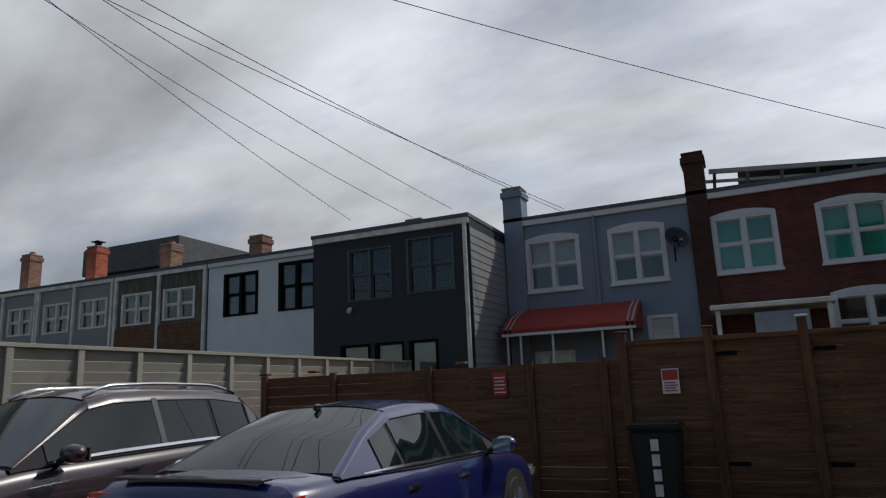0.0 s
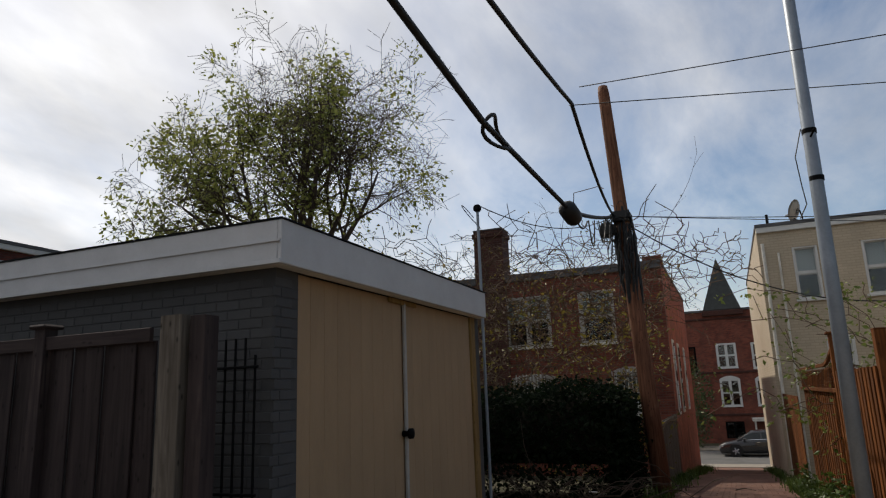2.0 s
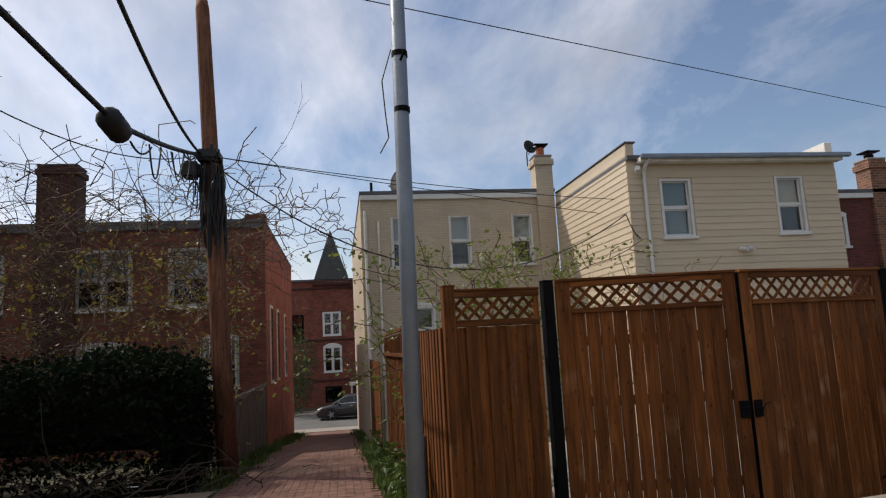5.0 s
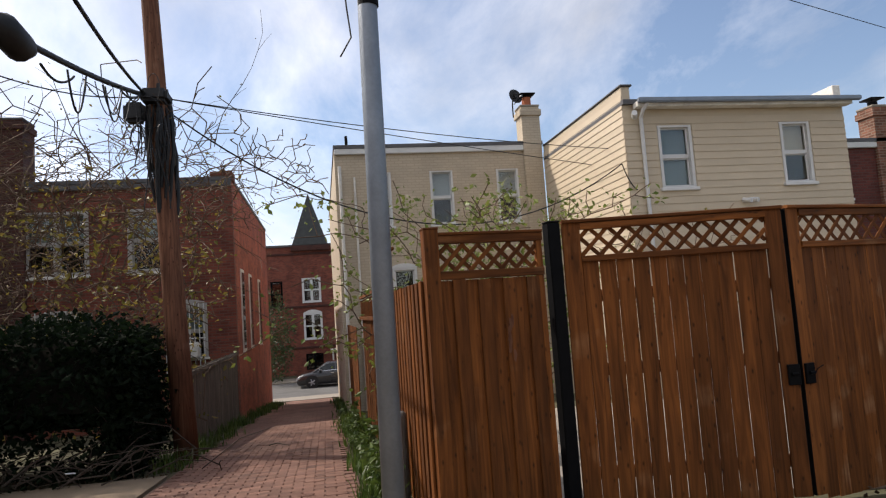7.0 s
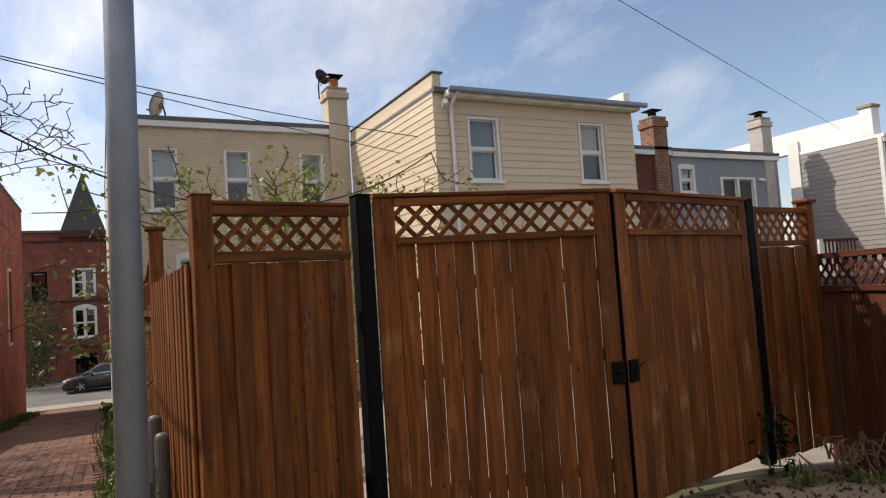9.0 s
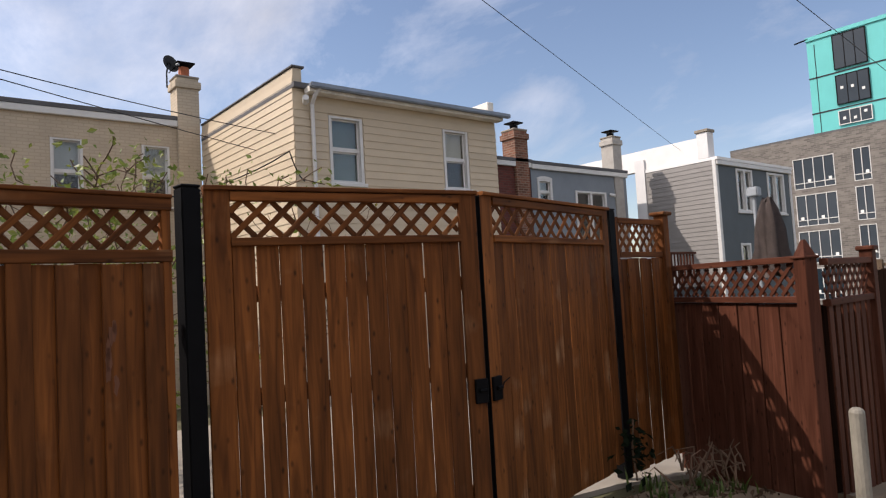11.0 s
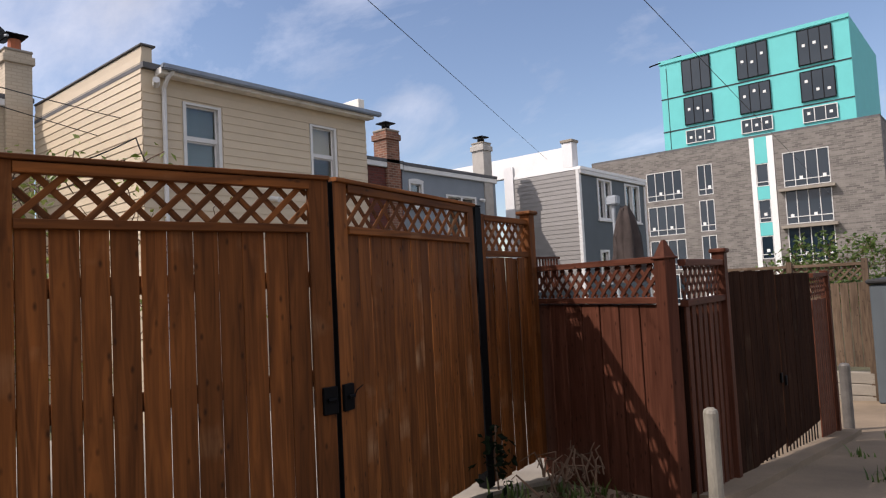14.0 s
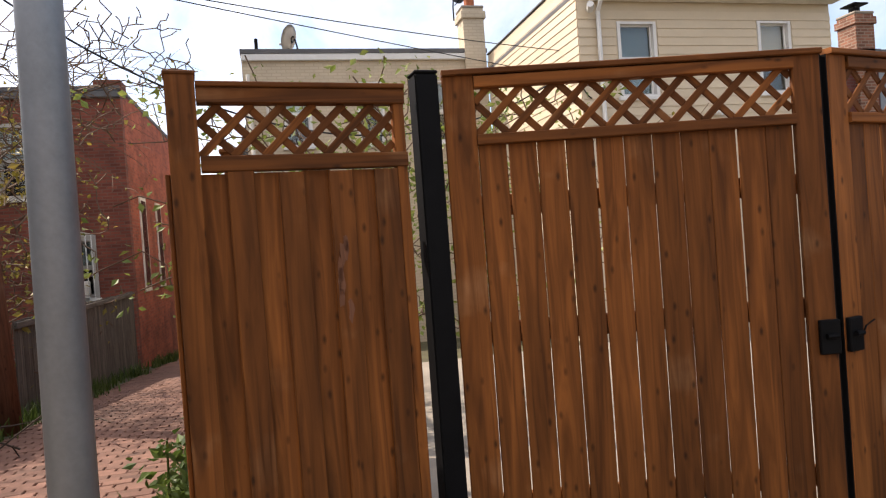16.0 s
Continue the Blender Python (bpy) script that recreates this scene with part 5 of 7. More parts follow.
def maroon_fence():
    M = "maroon_stain"
    flank = thing("board_fence", run(8.66, -7.1, 7.10, -6.44, -0.45), "maroon painted fence panel with lattice top, sunlit", "fence")
    W = 1.63
    fence_boards(flank, 0.0, W, 0.0, 1.6, M, 0.225, 0.014)
    part("backing_board", boxes((0.0, W, 0.016, 0.03, 0.0, 1.6)), M, flank)
    board("top_rail", flank, M, 0.05, 0.06, W, 0.0, -0.01, 1.93, ALONG_X)
    board("mid_rail", flank, M, 0.05, 0.06, W, 0.0, -0.01, 1.63, ALONG_X)
    lattice(flank, 0.0, W, 1.66, 1.9, M, 0.12, 0.034)
    board("post", flank, M, 0.11, 0.11, 1.93, W + 0.05, 0.0, 0)
    cap = part("post_cap", rounded(boxes((W - 0.02, W + 0.12, -0.07, 0.07, 1.93, 1.95)), 0.006, 1), M, flank)
    tip = bmesh.new()
    bmesh.ops.create_cone(tip, cap_ends=True, segments=4, radius1=0.075, radius2=0.015, depth=0.12, matrix=pose(W + 0.05, 0, 2.01, 0, 0, 45))
    part("finial", tip, M, flank)
    fr = thing("board_fence", run(7.04, -6.52, 7.1, -7.6, -0.55), "maroon slatted fence panel with lattice top", "fence")
    fence_boards(fr, 0.05, 1.06, 0.0, 1.68, M, 0.10, 0.05)
    board("mid_rail", fr, M, 0.05, 0.06, 1.04, 0.04, -0.01, 1.7, ALONG_X)
    board("top_rail", fr, M, 0.05, 0.06, 1.04, 0.04, -0.01, 2.0, ALONG_X)
    lattice(fr, 0.05, 1.04, 1.73, 1.98, M, 0.12, 0.034)
    board("post", fr, M, 0.1, 0.1, 2.08, 1.1, 0, 0)
    part("post_cap", rounded(boxes((1.03, 1.17, -0.07, 0.07, 2.08, 2.12)), 0.01, 1), M, fr)
    # dark sheet painting in the shade between the slats
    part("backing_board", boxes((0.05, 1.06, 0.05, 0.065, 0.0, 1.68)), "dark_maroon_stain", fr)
    x = 7.1
    for i, (y0, w) in enumerate(((-7.72, 1.55), (-9.3, 1.55))):
        g = thing("gate_leaf", pose(x, y0, -0.76 - 0.05 * i, 0, 0, -90), "maroon painted board gate leaf with worn edge", "gate", "maroon gates")
        # gate boards take the shaded maroon copy
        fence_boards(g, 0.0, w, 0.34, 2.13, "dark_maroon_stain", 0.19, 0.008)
        for k in range(11):
            part("rod", tube(bmesh.new(), [(0.07 + 0.14 * k, 0.02, 0.06), (0.07 + 0.14 * k, 0.02, 0.5)], 0.008, 5), "black_metal", g)
        board("back_rail", g, M, 0.09, 0.04, w, 0.0, 0.03, 0.5, ALONG_X)
        board("back_rail", g, M, 0.09, 0.04, w, 0.0, 0.03, 1.7, ALONG_X)
        side = w - 0.09 if i == 0 else 0.05
        part("pull", rounded(boxes((side, side + 0.05, -0.03, -0.012, 0.96, 1.06)), 0.004, 1), "black_metal", g)
    e = thing("board_fence", pose(x, -10.9, -0.88, 0, 0, -90), "maroon fence end panel with lattice top", "fence")
    fence_boards(e, 0.0, 0.8, 0.05, 1.85, M, 0.09, 0.02)
    lattice(e, 0.0, 0.8, 1.88, 2.12, M, 0.12, 0.034)
    board("top_rail", e, M, 0.05, 0.06, 0.85, 0.0, -0.01, 2.15, ALONG_X)
    board("post", e, M, 0.1, 0.1, 2.2, 0.86, 0, 0)
    kerb = sheet("kerb", [6.86, 7.0, 7.14], steps(-12.0, -6.6, 10), 0.06, "lane_concrete", "sunlit concrete kerb under the maroon gate", "kerb", 0.2)


maroon_fence()


def bollard(x, y, top, bottom, r, mat, label):
    b = thing("bollard", pose(x, y, bottom), label, "bollard", "bollards")
    h = top - bottom
    part("pipe", tube(bmesh.new(), [(0, 0, 0), (0, 0, h - 0.02), (0, 0, h)], [r, r, r * 0.85], 14), mat, b, smooth=False)
    part("cap", tube(bmesh.new(), [(0, 0, h), (0, 0, h + 0.012)], [r * 0.8, r * 0.5], 14), mat, b)


bollard(6.85, -6.42, 0.42, -0.5, 0.05, "worn_steel", "weathered pale steel bollard by the maroon fence")
bollard(7.05, -12.3, 0.02, -0.95, 0.07, "bollard_steel", "grey steel bollard at the end of the maroon fence")
bollard(9.5, -1.345, 0.56, -0.3, 0.048, "bollard_steel", "grey steel bollard beside the board fence")
bollard(10.0, -1.335, 0.61, -0.3, 0.048, "bollard_steel", "grey steel bollard beside the board fence")


def street_pole():
    p = thing("street_pole", pose(8.03, -1.11, -0.25), "tall grey painted steel pole with banding", "pole")
    part("shaft", tube(bmesh.new(), [(0, 0, 0), (0, -0.02, 3), (0, -0.06, 9.5)], [0.075, 0.068, 0.05], 18), "galvanized", p, smooth=True)
    for z in (3.74, 4.25):
        part("band", tube(bmesh.new(), [(0, -0.03, z), (0, -0.03, z + 0.05)], 0.071, 18), "black_metal", p)
    part("bracket", tube(bmesh.new(), [(-0.06, -0.03, 4.2), (-0.16, -0.06, 4.25)], 0.012, 6), "black_metal", p)
    part("loose_wire", tube(bmesh.new(), [(-0.05, 0.05, 4.3), (-0.08, 0.14, 4.0), (-0.07, 0.12, 3.7), (-0.06, 0.1, 3.5), (-0.1, 0.18, 3.35)], 0.006, 5), "cable", p)


street_pole()

# ---- garage with the plywood doors ----


def garage():
    z0 = -0.1
    g = thing("garage", pose(4.4, 2.8, z0), "dark grey brick garage with white fascia and tan doors", "garage")
    D, W, H = 4.9, 4.22, 2.55
    for r in ((0.012, 0.28, 0.012, 0.25, 0, H), (4.1, W, 0.012, 0.25, 0, H), (0.012, 0.24, 0.251, D, 0, H), (W - 0.24, W, 0.251, D, 0, H), (0.241, W - 0.241, D - 0.24, D, 0, H)):
        part("wall", boxes(r), "mortar", g)
    grooved = random.Random(14)
    for x0, x1 in ((0.285, 2.06), (2.10, 3.95)):
        d = part("door", boxes((x0, x1, 0.045, 0.075, 0.05, 2.53)), "tan_panel", g, "tan grooved plywood garage door")
        n = 9
        for k in range(n):
            a, b = x0 + (x1 - x0) * k / n, x0 + (x1 - x0) * (k + 1) / n
            part("ply_strip", rounded(boxes((a + 0.0012, b - 0.0012, 0.036, 0.046, 0.05 + grooved.uniform(0, 0.01), 2.53)), 0.003, 1), "tan_panel", d)
    part("door_batten", rounded(boxes((2.06, 2.10, 0.0, 0.028, 0.05, 2.5)), 0.004, 1), "aged_white", g)
    part("door_trim", rounded(boxes((3.95, 4.1, 0.01, 0.09, 0.0, 2.53)), 0.006, 1), "trim_wood", g)
    part("door_head", boxes((0.285, 4.1, 0.08, 0.14, 2.5, 2.6)), "dark_room", g)
    part("head_board", rounded(boxes((1.75, 2.35, 0.0, 0.02, 2.48, 2.525)), 0.003, 1), "trim_wood", g)
    knob = bmesh.new()
    tube(knob, [(2.04, 0.03, 1.25), (2.04, -0.02, 1.25), (2.04, -0.035, 1.25), (2.04, -0.07, 1.25), (2.04, -0.08, 1.25)], [0.03, 0.025, 0.05, 0.05, 0.03], 12)
    part("door_knob", knob, "black_metal", g, smooth=True)
    part("roof", boxes((-0.1, W - 0.02, -0.1, D + 0.1, 2.76, 2.845)), "roofing", g)
    part("inner_floor", boxes((0.25, W - 0.25, 0.25, D - 0.25, 0, 0.04)), "concrete", g)
    for nm, r in (("fascia", (-0.135, W - 0.08, -0.135, -0.102, 2.53, 2.845)), ("fascia", (-0.135, -0.102, -0.101, D, 2.53, 2.845))):
        part(nm, rounded(boxes(r), 0.006, 1), "fascia_paint", g, "white painted fascia board")
    part("soffit", boxes((-0.1, W - 0.02, -0.1, 0.01, 2.535, 2.55), (-0.1, 0.01, 0.011, D, 2.535, 2.55)), "old_white", g)
    part("fascia_trim", boxes((-0.15, -0.136, -0.13, D, 2.685, 2.70), (-0.15, -0.136, -0.13, D, 2.53, 2.56)), "fascia_paint", g)
    part("drip_edge", boxes((-0.145, W - 0.05, -0.145, D + 0.1, 2.846, 2.858)), "black_metal", g)
    return g


the_garage = garage()


def iron_gate():
    g = thing("iron_gate", pose(4.28, 3.34, -0.05, 0, 0, -90), "black wrought-iron gate panel leaning on grey brick", "gate")
    for i in range(6):
        z1 = 1.98 if 0 < i < 5 else 1.86
        board("bar", g, "black_metal", 0.016, 0.016, z1, 0.04 + 0.085 * i, 0, 0)
    for z in (0.15, 0.95, 1.78):
        board("cross_bar", g, "black_metal", 0.02, 0.014, 0.48, 0.02, -0.014, z, ALONG_X)


iron_gate()


def yard_fences():
    M = "dark_fence_stain"
    f = thing("fence", pose(3.7, 9.0, -0.05, 0, 0, -90), "dark brown vertical board fence with capped posts", "fence")
    for u in (1.02, 2.96, 4.82):
        board("post", f, M, 0.1, 0.1, 2.08, u, 0, 0)
        part("post_cap", rounded(boxes((u - 0.08, u + 0.08, -0.08, 0.08, 2.08, 2.11)), 0.012, 1), M, f)
    fence_boards(f, 0.05, 5.8, 0.0, 1.95, M, 0.14, 0.0, style="lapped", y=0.02)
    board("top_rail", f, M, 0.09, 0.03, 5.75, 0.05, -0.02, 1.98, ALONG_X)
    p = thing("gate_post", pose(3.68, 2.98, -0.05, 0, 0, -90), "thick weathered brown timber post", "post")
    board("post", p, "grey_board", 0.17, 0.14, 2.08, 0.0, 0, 0)
    board("post", p, M, 0.12, 0.12, 2.07, 0.17, 0.03, 0)
    # rear fence: horizontal boards, with a double gate
    B = "back_fence_stain"
    lo = thing("fence", pose(-7.44, 9.1, -0.05) @ Matrix.Diagonal((1.07, 1, 1.01, 1)), "low brown horizontal board fence behind the parked cars", "fence")
    for k in range(12):
        board("fence_board", lo, B, 0.147, 0.02, 5.5, 0.02, rng.uniform(-0.003, 0.003), 0.1 + 0.15 * k, ALONG_X)
    for u in (0.1, 1.35, 2.9, 4.35, 5.3):
        board("post", lo, B, 0.1, 0.06, 1.86, u, -0.04, 0)
    for u in (0.1, 1.0, 3.4):
        part("post_cap", rounded(boxes((u - 0.07, u + 0.07, -0.1, 0.05, 1.87, 1.91)), 0.012, 1), B, lo)
    gt = thing("gate", pose(-1.52, 9.1, -0.05) @ Matrix.Diagonal((1.07, 1, 1.01, 1)), "tall brown board double gate with strap hinges", "gate")
    for a, b in ((0.0, 0.98), (1.04, 1.98), (2.06, 3.2), (3.26, 5.15)):
        for k in range(13):
            board("fence_board", gt, B, 0.15, 0.02, b - a + 0.05, a - 0.03, rng.uniform(-0.003, 0.003), 0.1 + 0.152 * k, ALONG_X)
    for u, hh in ((0.02, 2.15), (1.01, 2.15), (2.0, 2.2), (3.22, 2.05), (4.3, 2.25), (5.1, 2.1)):
        board("post", gt, B, 0.1, 0.07, hh, u, -0.05, 0)
        part("post_cap", rounded(boxes((u - 0.065, u + 0.065, -0.11, 0.02, hh, hh + 0.03)), 0.01, 1), B if hh < 2.2 else "old_white", gt)
    for u in (1.08, 2.08):
        for z in (0.5, 1.8):
            part("hinge", rounded(boxes((u, u + 0.22, -0.025, -0.011, z, z + 0.05)), 0.004, 1), "black_metal", gt)
    board("top_rail", gt, B, 0.06, 0.03, 3.1, 0.05, -0.03, 2.02, ALONG_X)
    s = thing("notice_sign", pose(-1.04, 9.0, 1.33), "red and white printed notice sign on the gate", "sign")
    part("sheet", rounded(boxes((0, 0.21, 0, 0.008, 0, 0.31)), 0.003, 1), "sign_white", s)
    part("red_field", boxes((0.012, 0.198, -0.004, -0.0005, 0.17, 0.298)), "sign_red", s)
    for k in range(4):
        part("text_bar", boxes((0.025, 0.185 - 0.02 * (k % 2), -0.004, -0.0005, 0.03 + 0.033 * k, 0.045 + 0.033 * k)), "sign_red", s)
    s2 = thing("notice_sign", pose(-3.32, 9.03, 1.38), "faded red notice sign on the low fence", "sign")
    part("sheet", rounded(boxes((0, 0.2, 0, 0.008, 0, 0.32)), 0.003, 1), "sign_red", s2)
    for k in range(5):
        part("text_bar", boxes((0.02, 0.18 - 0.02 * (k % 2), -0.004, -0.0005, 0.04 + 0.05 * k, 0.055 + 0.05 * k)), "sign_white", s2)
    # slatted beige fence along the neighbouring lot
    n = thing("fence", pose(-7.7, 1.35, -0.05, 0, 0, 90), "pale beige slatted panel fence with slim posts", "fence")
    for k in range(16):
        u = 0.91 * k
        board("post", n, "slat_beige", 0.09, 0.1, 2.23, u, 0, 0)
        if k < 15:
            for j in range(16):
                board("slat", n, "slat_beige", 0.14, 0.014, 0.82, u + 0.045, 0.02, 0.12 + 0.136 * j, ALONG_X @ Euler((0, 0, radians(14))).to_matrix().to_4x4())
    board("top_rail", n, "slat_beige", 0.05, 0.12, 13.7, 0, 0, 2.255, ALONG_X)


yard_fences()


def wheelie_bin():
    b = thing("wheelie_bin", pose(-1.13, 8.68, -0.02), "black plastic wheeled bin with white stencil marks", "bin")
    bm = bmesh.new()
    lo = [bm.verts.new(p) for p in ((-0.22, -0.24, 0.05), (0.22, -0.24, 0.05), (0.22, 0.22, 0.05), (-0.22, 0.22, 0.05))]
    hi = [bm.verts.new(p) for p in ((-0.29, -0.3, 0.95), (0.29, -0.3, 0.95), (0.29, 0.28, 0.95), (-0.29, 0.28, 0.95))]
    for k in range(4):
        bm.faces.new((lo[k], lo[(k + 1) % 4], hi[(k + 1) % 4], hi[k]))
    bm.faces.new(lo[::-1]), bm.faces.new(hi)
    part("body", rounded(bm, 0.03, 2), "rubber", b)
    part("lid", rounded(boxes((-0.31, 0.31, -0.34, 0.3, 0.955, 1.02)), 0.025, 2), "rubber", b)
    for x in (-0.24, 0.24):
        part("wheel", tube(bmesh.new(), [(x - 0.03, 0.24, 0.1), (x + 0.03, 0.24, 0.1)], 0.1, 14), "rubber", b)
    for k in range(4):
        part("stencil_bar", boxes((-0.04, 0.05, -0.312 + 0.0135 * k, -0.3 + 0.0135 * k, 0.72 - 0.17 * k, 0.85 - 0.17 * k)), "old_white", b)


wheelie_bin()


def utility_pole():
    p = thing("utility_pole", pose(14.0, 1.28, -0.5), "tall leaning brown timber utility pole wrapped in cables", "utility pole")
    top = Vector((0.35, 0.46, 8.4))
    part("shaft", tube(bmesh.new(), [top * f for f in (0, 0.3, 0.6, 0.98, 1)], [0.17, 0.155, 0.14, 0.12, 0.1], 14), "pole_wood", p, smooth=True)
    w = random.Random(5)
    for k in range(30):
        a0 = w.uniform(0, 6.28)
        za, zb = w.uniform(0.42, 0.5), w.uniform(0.6, 0.67)
        pts = [top * (za + (zb - za) * i / 6) + Vector((math.cos(a0 + 0.15 * i), math.sin(a0 + 0.15 * i), 0)) * (0.125 + 0.075 * math.sin(math.pi * i / 6) + w.uniform(0.0, 0.02)) for i in range(7)]
        part("riser_cable", tube(bmesh.new(), pts, w.uniform(0.012, 0.03), 6), "cable", p)
    part("terminal_box", rounded(boxes((-0.05, 0.2, 0.44, 0.74, 5.0, 5.3)), 0.05, 2), "cable", p)
    part("cable_clamp", rounded(boxes((-0.1, 0.35, 0.1, 0.5, 5.3, 5.5)), 0.05, 2), "cable", p)
    for k in range(14):
        a = Vector((w.uniform(-0.35, 0.3), w.uniform(0.1, 0.6), w.uniform(4.5, 5.5)))
        rx, rz, tw = w.uniform(0.08, 0.22), w.uniform(0.1, 0.3), w.uniform(0, 3)
        pts = [a + Vector((rx * math.cos(q) * math.cos(tw), rx * math.cos(q) * math.sin(tw), rz * math.sin(q))) for q in (0.45 * i for i in range(w.randint(9, 15)))]
        part("loose_loop", tube(bmesh.new(), pts, w.uniform(0.006, 0.012), 5), "cable", p)
    for k in range(10):
        a = Vector((w.uniform(-0.2, 0.2), w.uniform(0.15, 0.5), 5.2))
        part("hanging_strand", tube(bmesh.new(), [a, a + Vector((w.uniform(-0.1, 0.1), w.uniform(-0.1, 0.1), -0.5)), a + Vector((w.uniform(-0.12, 0.12), w.uniform(-0.12, 0.12), -w.uniform(0.8, 1.6)))], 0.009, 5), "cable", p)


utility_pole()


def lashing():
    """Slack cables lashed below the thick line between the pole and the splice."""
    w = random.Random(12)
    a, b = Vector((14.15, 1.72, 4.95)), Vector((9.9, 1.7, 3.98))
    for k in range(9):
        f0 = w.uniform(0.02, 0.75)
        f1 = min(0.98, f0 + w.uniform(0.12, 0.3))
        drop = w.uniform(0.08, 0.5)
        off = w.uniform(-0.06, 0.06)
        pts = [a.lerp(b, f0 + (f1 - f0) * i / 10) + Vector((0, off, -0.12 * math.sin(math.pi * f0) - drop * (1 - (2 * i / 10 - 1) ** 2) )) for i in range(11)]
        ob = new("slack_cable", mesh_of(tube(bmesh.new(), pts, w.uniform(0.006, 0.014), 5), "slack_cable", "cable", True))
        tagged(ob, "slack black cable looped below the thick line", "cable", "overhead lines", "structure")


lashing()


def hanging(a, b, sag, n=16):
    a, b = Vector(a), Vector(b)
    return [a.lerp(b, k / n) - Vector((0, 0, sag * 4 * (k / n) * (1 - k / n))) for k in range(n + 1)]


def wire(name, pts, r, label, extra=()):
    bm = tube(bmesh.new(), pts, r, 6)
    ob = new(name, mesh_of(bm, name, "cable", True))
    tagged(ob, label, "cable", "overhead lines", "structure")
    return ob


J = (14.15, 1.72, 4.95)
wire("overhead_cable", hanging(J, (9.6, 1.7, 3.95), 0.06, 8) + hanging((9.6, 1.7, 3.95), (5.9, 1.7, 3.9), 0.0, 4)[1:] + hanging((5.9, 1.7, 3.9), (-20, 1.7, 6.86), 0.02, 20)[1:], 0.032, "thick black bundled overhead cable")
wire("overhead_cable", hanging(J, (7.33, 1.15, 4.54), 0.2, 12) + hanging((7.33, 1.15, 4.54), (4.5, 1.15, 4.18), 0.02, 4)[1:] + hanging((4.5, 1.15, 4.18), (-22, 1.1, 6.6), 1.0, 20)[1:], 0.022, "black twisted overhead cable")
wire("cable_loop", [Vector((6.3 + 0.32 * math.cos(a), 1.7 + 0.05 * math.sin(2 * a), 3.93 + 0.13 * math.sin(a))) for a in (2 * math.pi * k / 20 for k in range(21))], 0.02, "coiled slack loop on the overhead cable")
sp = bmesh.new()
tube(sp, [(9.3, 1.7, 3.96), (9.4, 1.7, 3.93), (9.75, 1.7, 3.9), (9.95, 1.7, 3.95)], [0.06, 0.13, 0.13, 0.06], 12)
tagged(new("splice_case", mesh_of(sp, "splice_case", "cable", True)), "black cable splice case hung on the overhead line", "cable fitting", kind="structure")
wire("overhead_wire", hanging((7.14, 1.02, 4.62), (18.0, -87.2, 6.4), 0.0, 30), 0.0055, "thin dark overhead wire")
wire("overhead_wire", hanging((7.24, 1.16, 4.48), (19.2, -25.94, 5.95), 0.0, 20), 0.0055, "thin dark overhead wire")
wire("overhead_wire", hanging(J, (16.35, -6.95, 4.15), 1.6, 24), 0.013, "black service cable slung to the sided house")
wire("overhead_wire", hanging((16.35, -6.95, 4.15), (16.36, -7.25, 3.6), 0.1, 6), 0.012, "black service cable running down the house corner")
wire("overhead_wire", hanging(J, (21.5, -14.3, 4.4), 0.1), 0.008, "thin dark overhead wire")
wire("overhead_wire", hanging(J, (19.3, -13.0, 5.0), 0.3), 0.008, "thin dark overhead wire")
for a, b, s in (((-11.65, 8, 9.45), (-11.2, 18, 6.98), 0.25), ((-11.4, 8, 9.4), (-8.96, 18, 6.75), 0.4), ((-9.88, 8, 8.92), (-7.62, 18, 6.82), 0.3), ((-8.66, 8, 8.55), (-4.3, 18, 6.25), 0.35), ((-9.9, 8, 8.95), (-4.2, 18, 6.3), 0.2), ((-8.9, 6, 9.6), (4.9, 18, 6.44), 0.45)):
    a = Vector(a) + (Vector(a) - Vector(b)) * 0.6
    wire("overhead_wire", hanging(a, b, s, 20), 0.008, "thin dark overhead wire slung to a roof")


def vent_mast():
    v = thing("mast_pipe", pose(9.13, 2.92, -0.15), "thin pale metal mast beside the garage", "mast")
    part("pipe", tube(bmesh.new(), [(0, 0, 0), (0, 0, 4.15)], 0.02, 10), "galvanized", v)
    part("weatherhead", rounded(boxes((-0.05, 0.05, -0.05, 0.05, 4.15, 4.25)), 0.02, 2), "black_metal", v)
    part("service_loop", tube(bmesh.new(), [(0.02 + 0.14 * math.cos(a), 0.12 + 0.14 * math.sin(a) * 0.8, 4.12 + 0.16 * math.sin(a)) for a in (0.4 * k for k in range(15))], 0.006, 5), "cable", v)


vent_mast()
wire("overhead_wire", hanging((9.13, 2.92, 4.1), J, 0.3), 0.008, "thin dark service wire from the mast")


# ---- parked cars ----
def paint(name, colour, flake=0.0):
    m = surface(name, colour, 0.28, 0.06, 3, 200, 0.0, metal=flake, coat=1.0, spec=0.5)
    m.node_tree.nodes["Principled BSDF"].inputs["Coat Roughness"].default_value = 0.03


paint("blue_paint", (0.006, 0.011, 0.085))
paint("grey_car_paint", (0.05, 0.05, 0.054), 0.35)
paint("plum_paint", (0.032, 0.016, 0.02))
paint("black_paint", (0.01, 0.01, 0.012))
surface("chrome", (0.7, 0.7, 0.72), 0.12, 0.05, 5, 50, 0.0, metal=1.0)
surface("tail_red", (0.5, 0.012, 0.01), 0.15, 0.1, 20, 80, 0.0, coat=1.0)
surface("lamp_clear", (0.5, 0.52, 0.55), 0.1, 0.1, 30, 80, 0.0, metal=0.6, coat=1.0)
surface("alloy", (0.45, 0.46, 0.48), 0.3, 0.1, 10, 60, 0.0, metal=0.9)


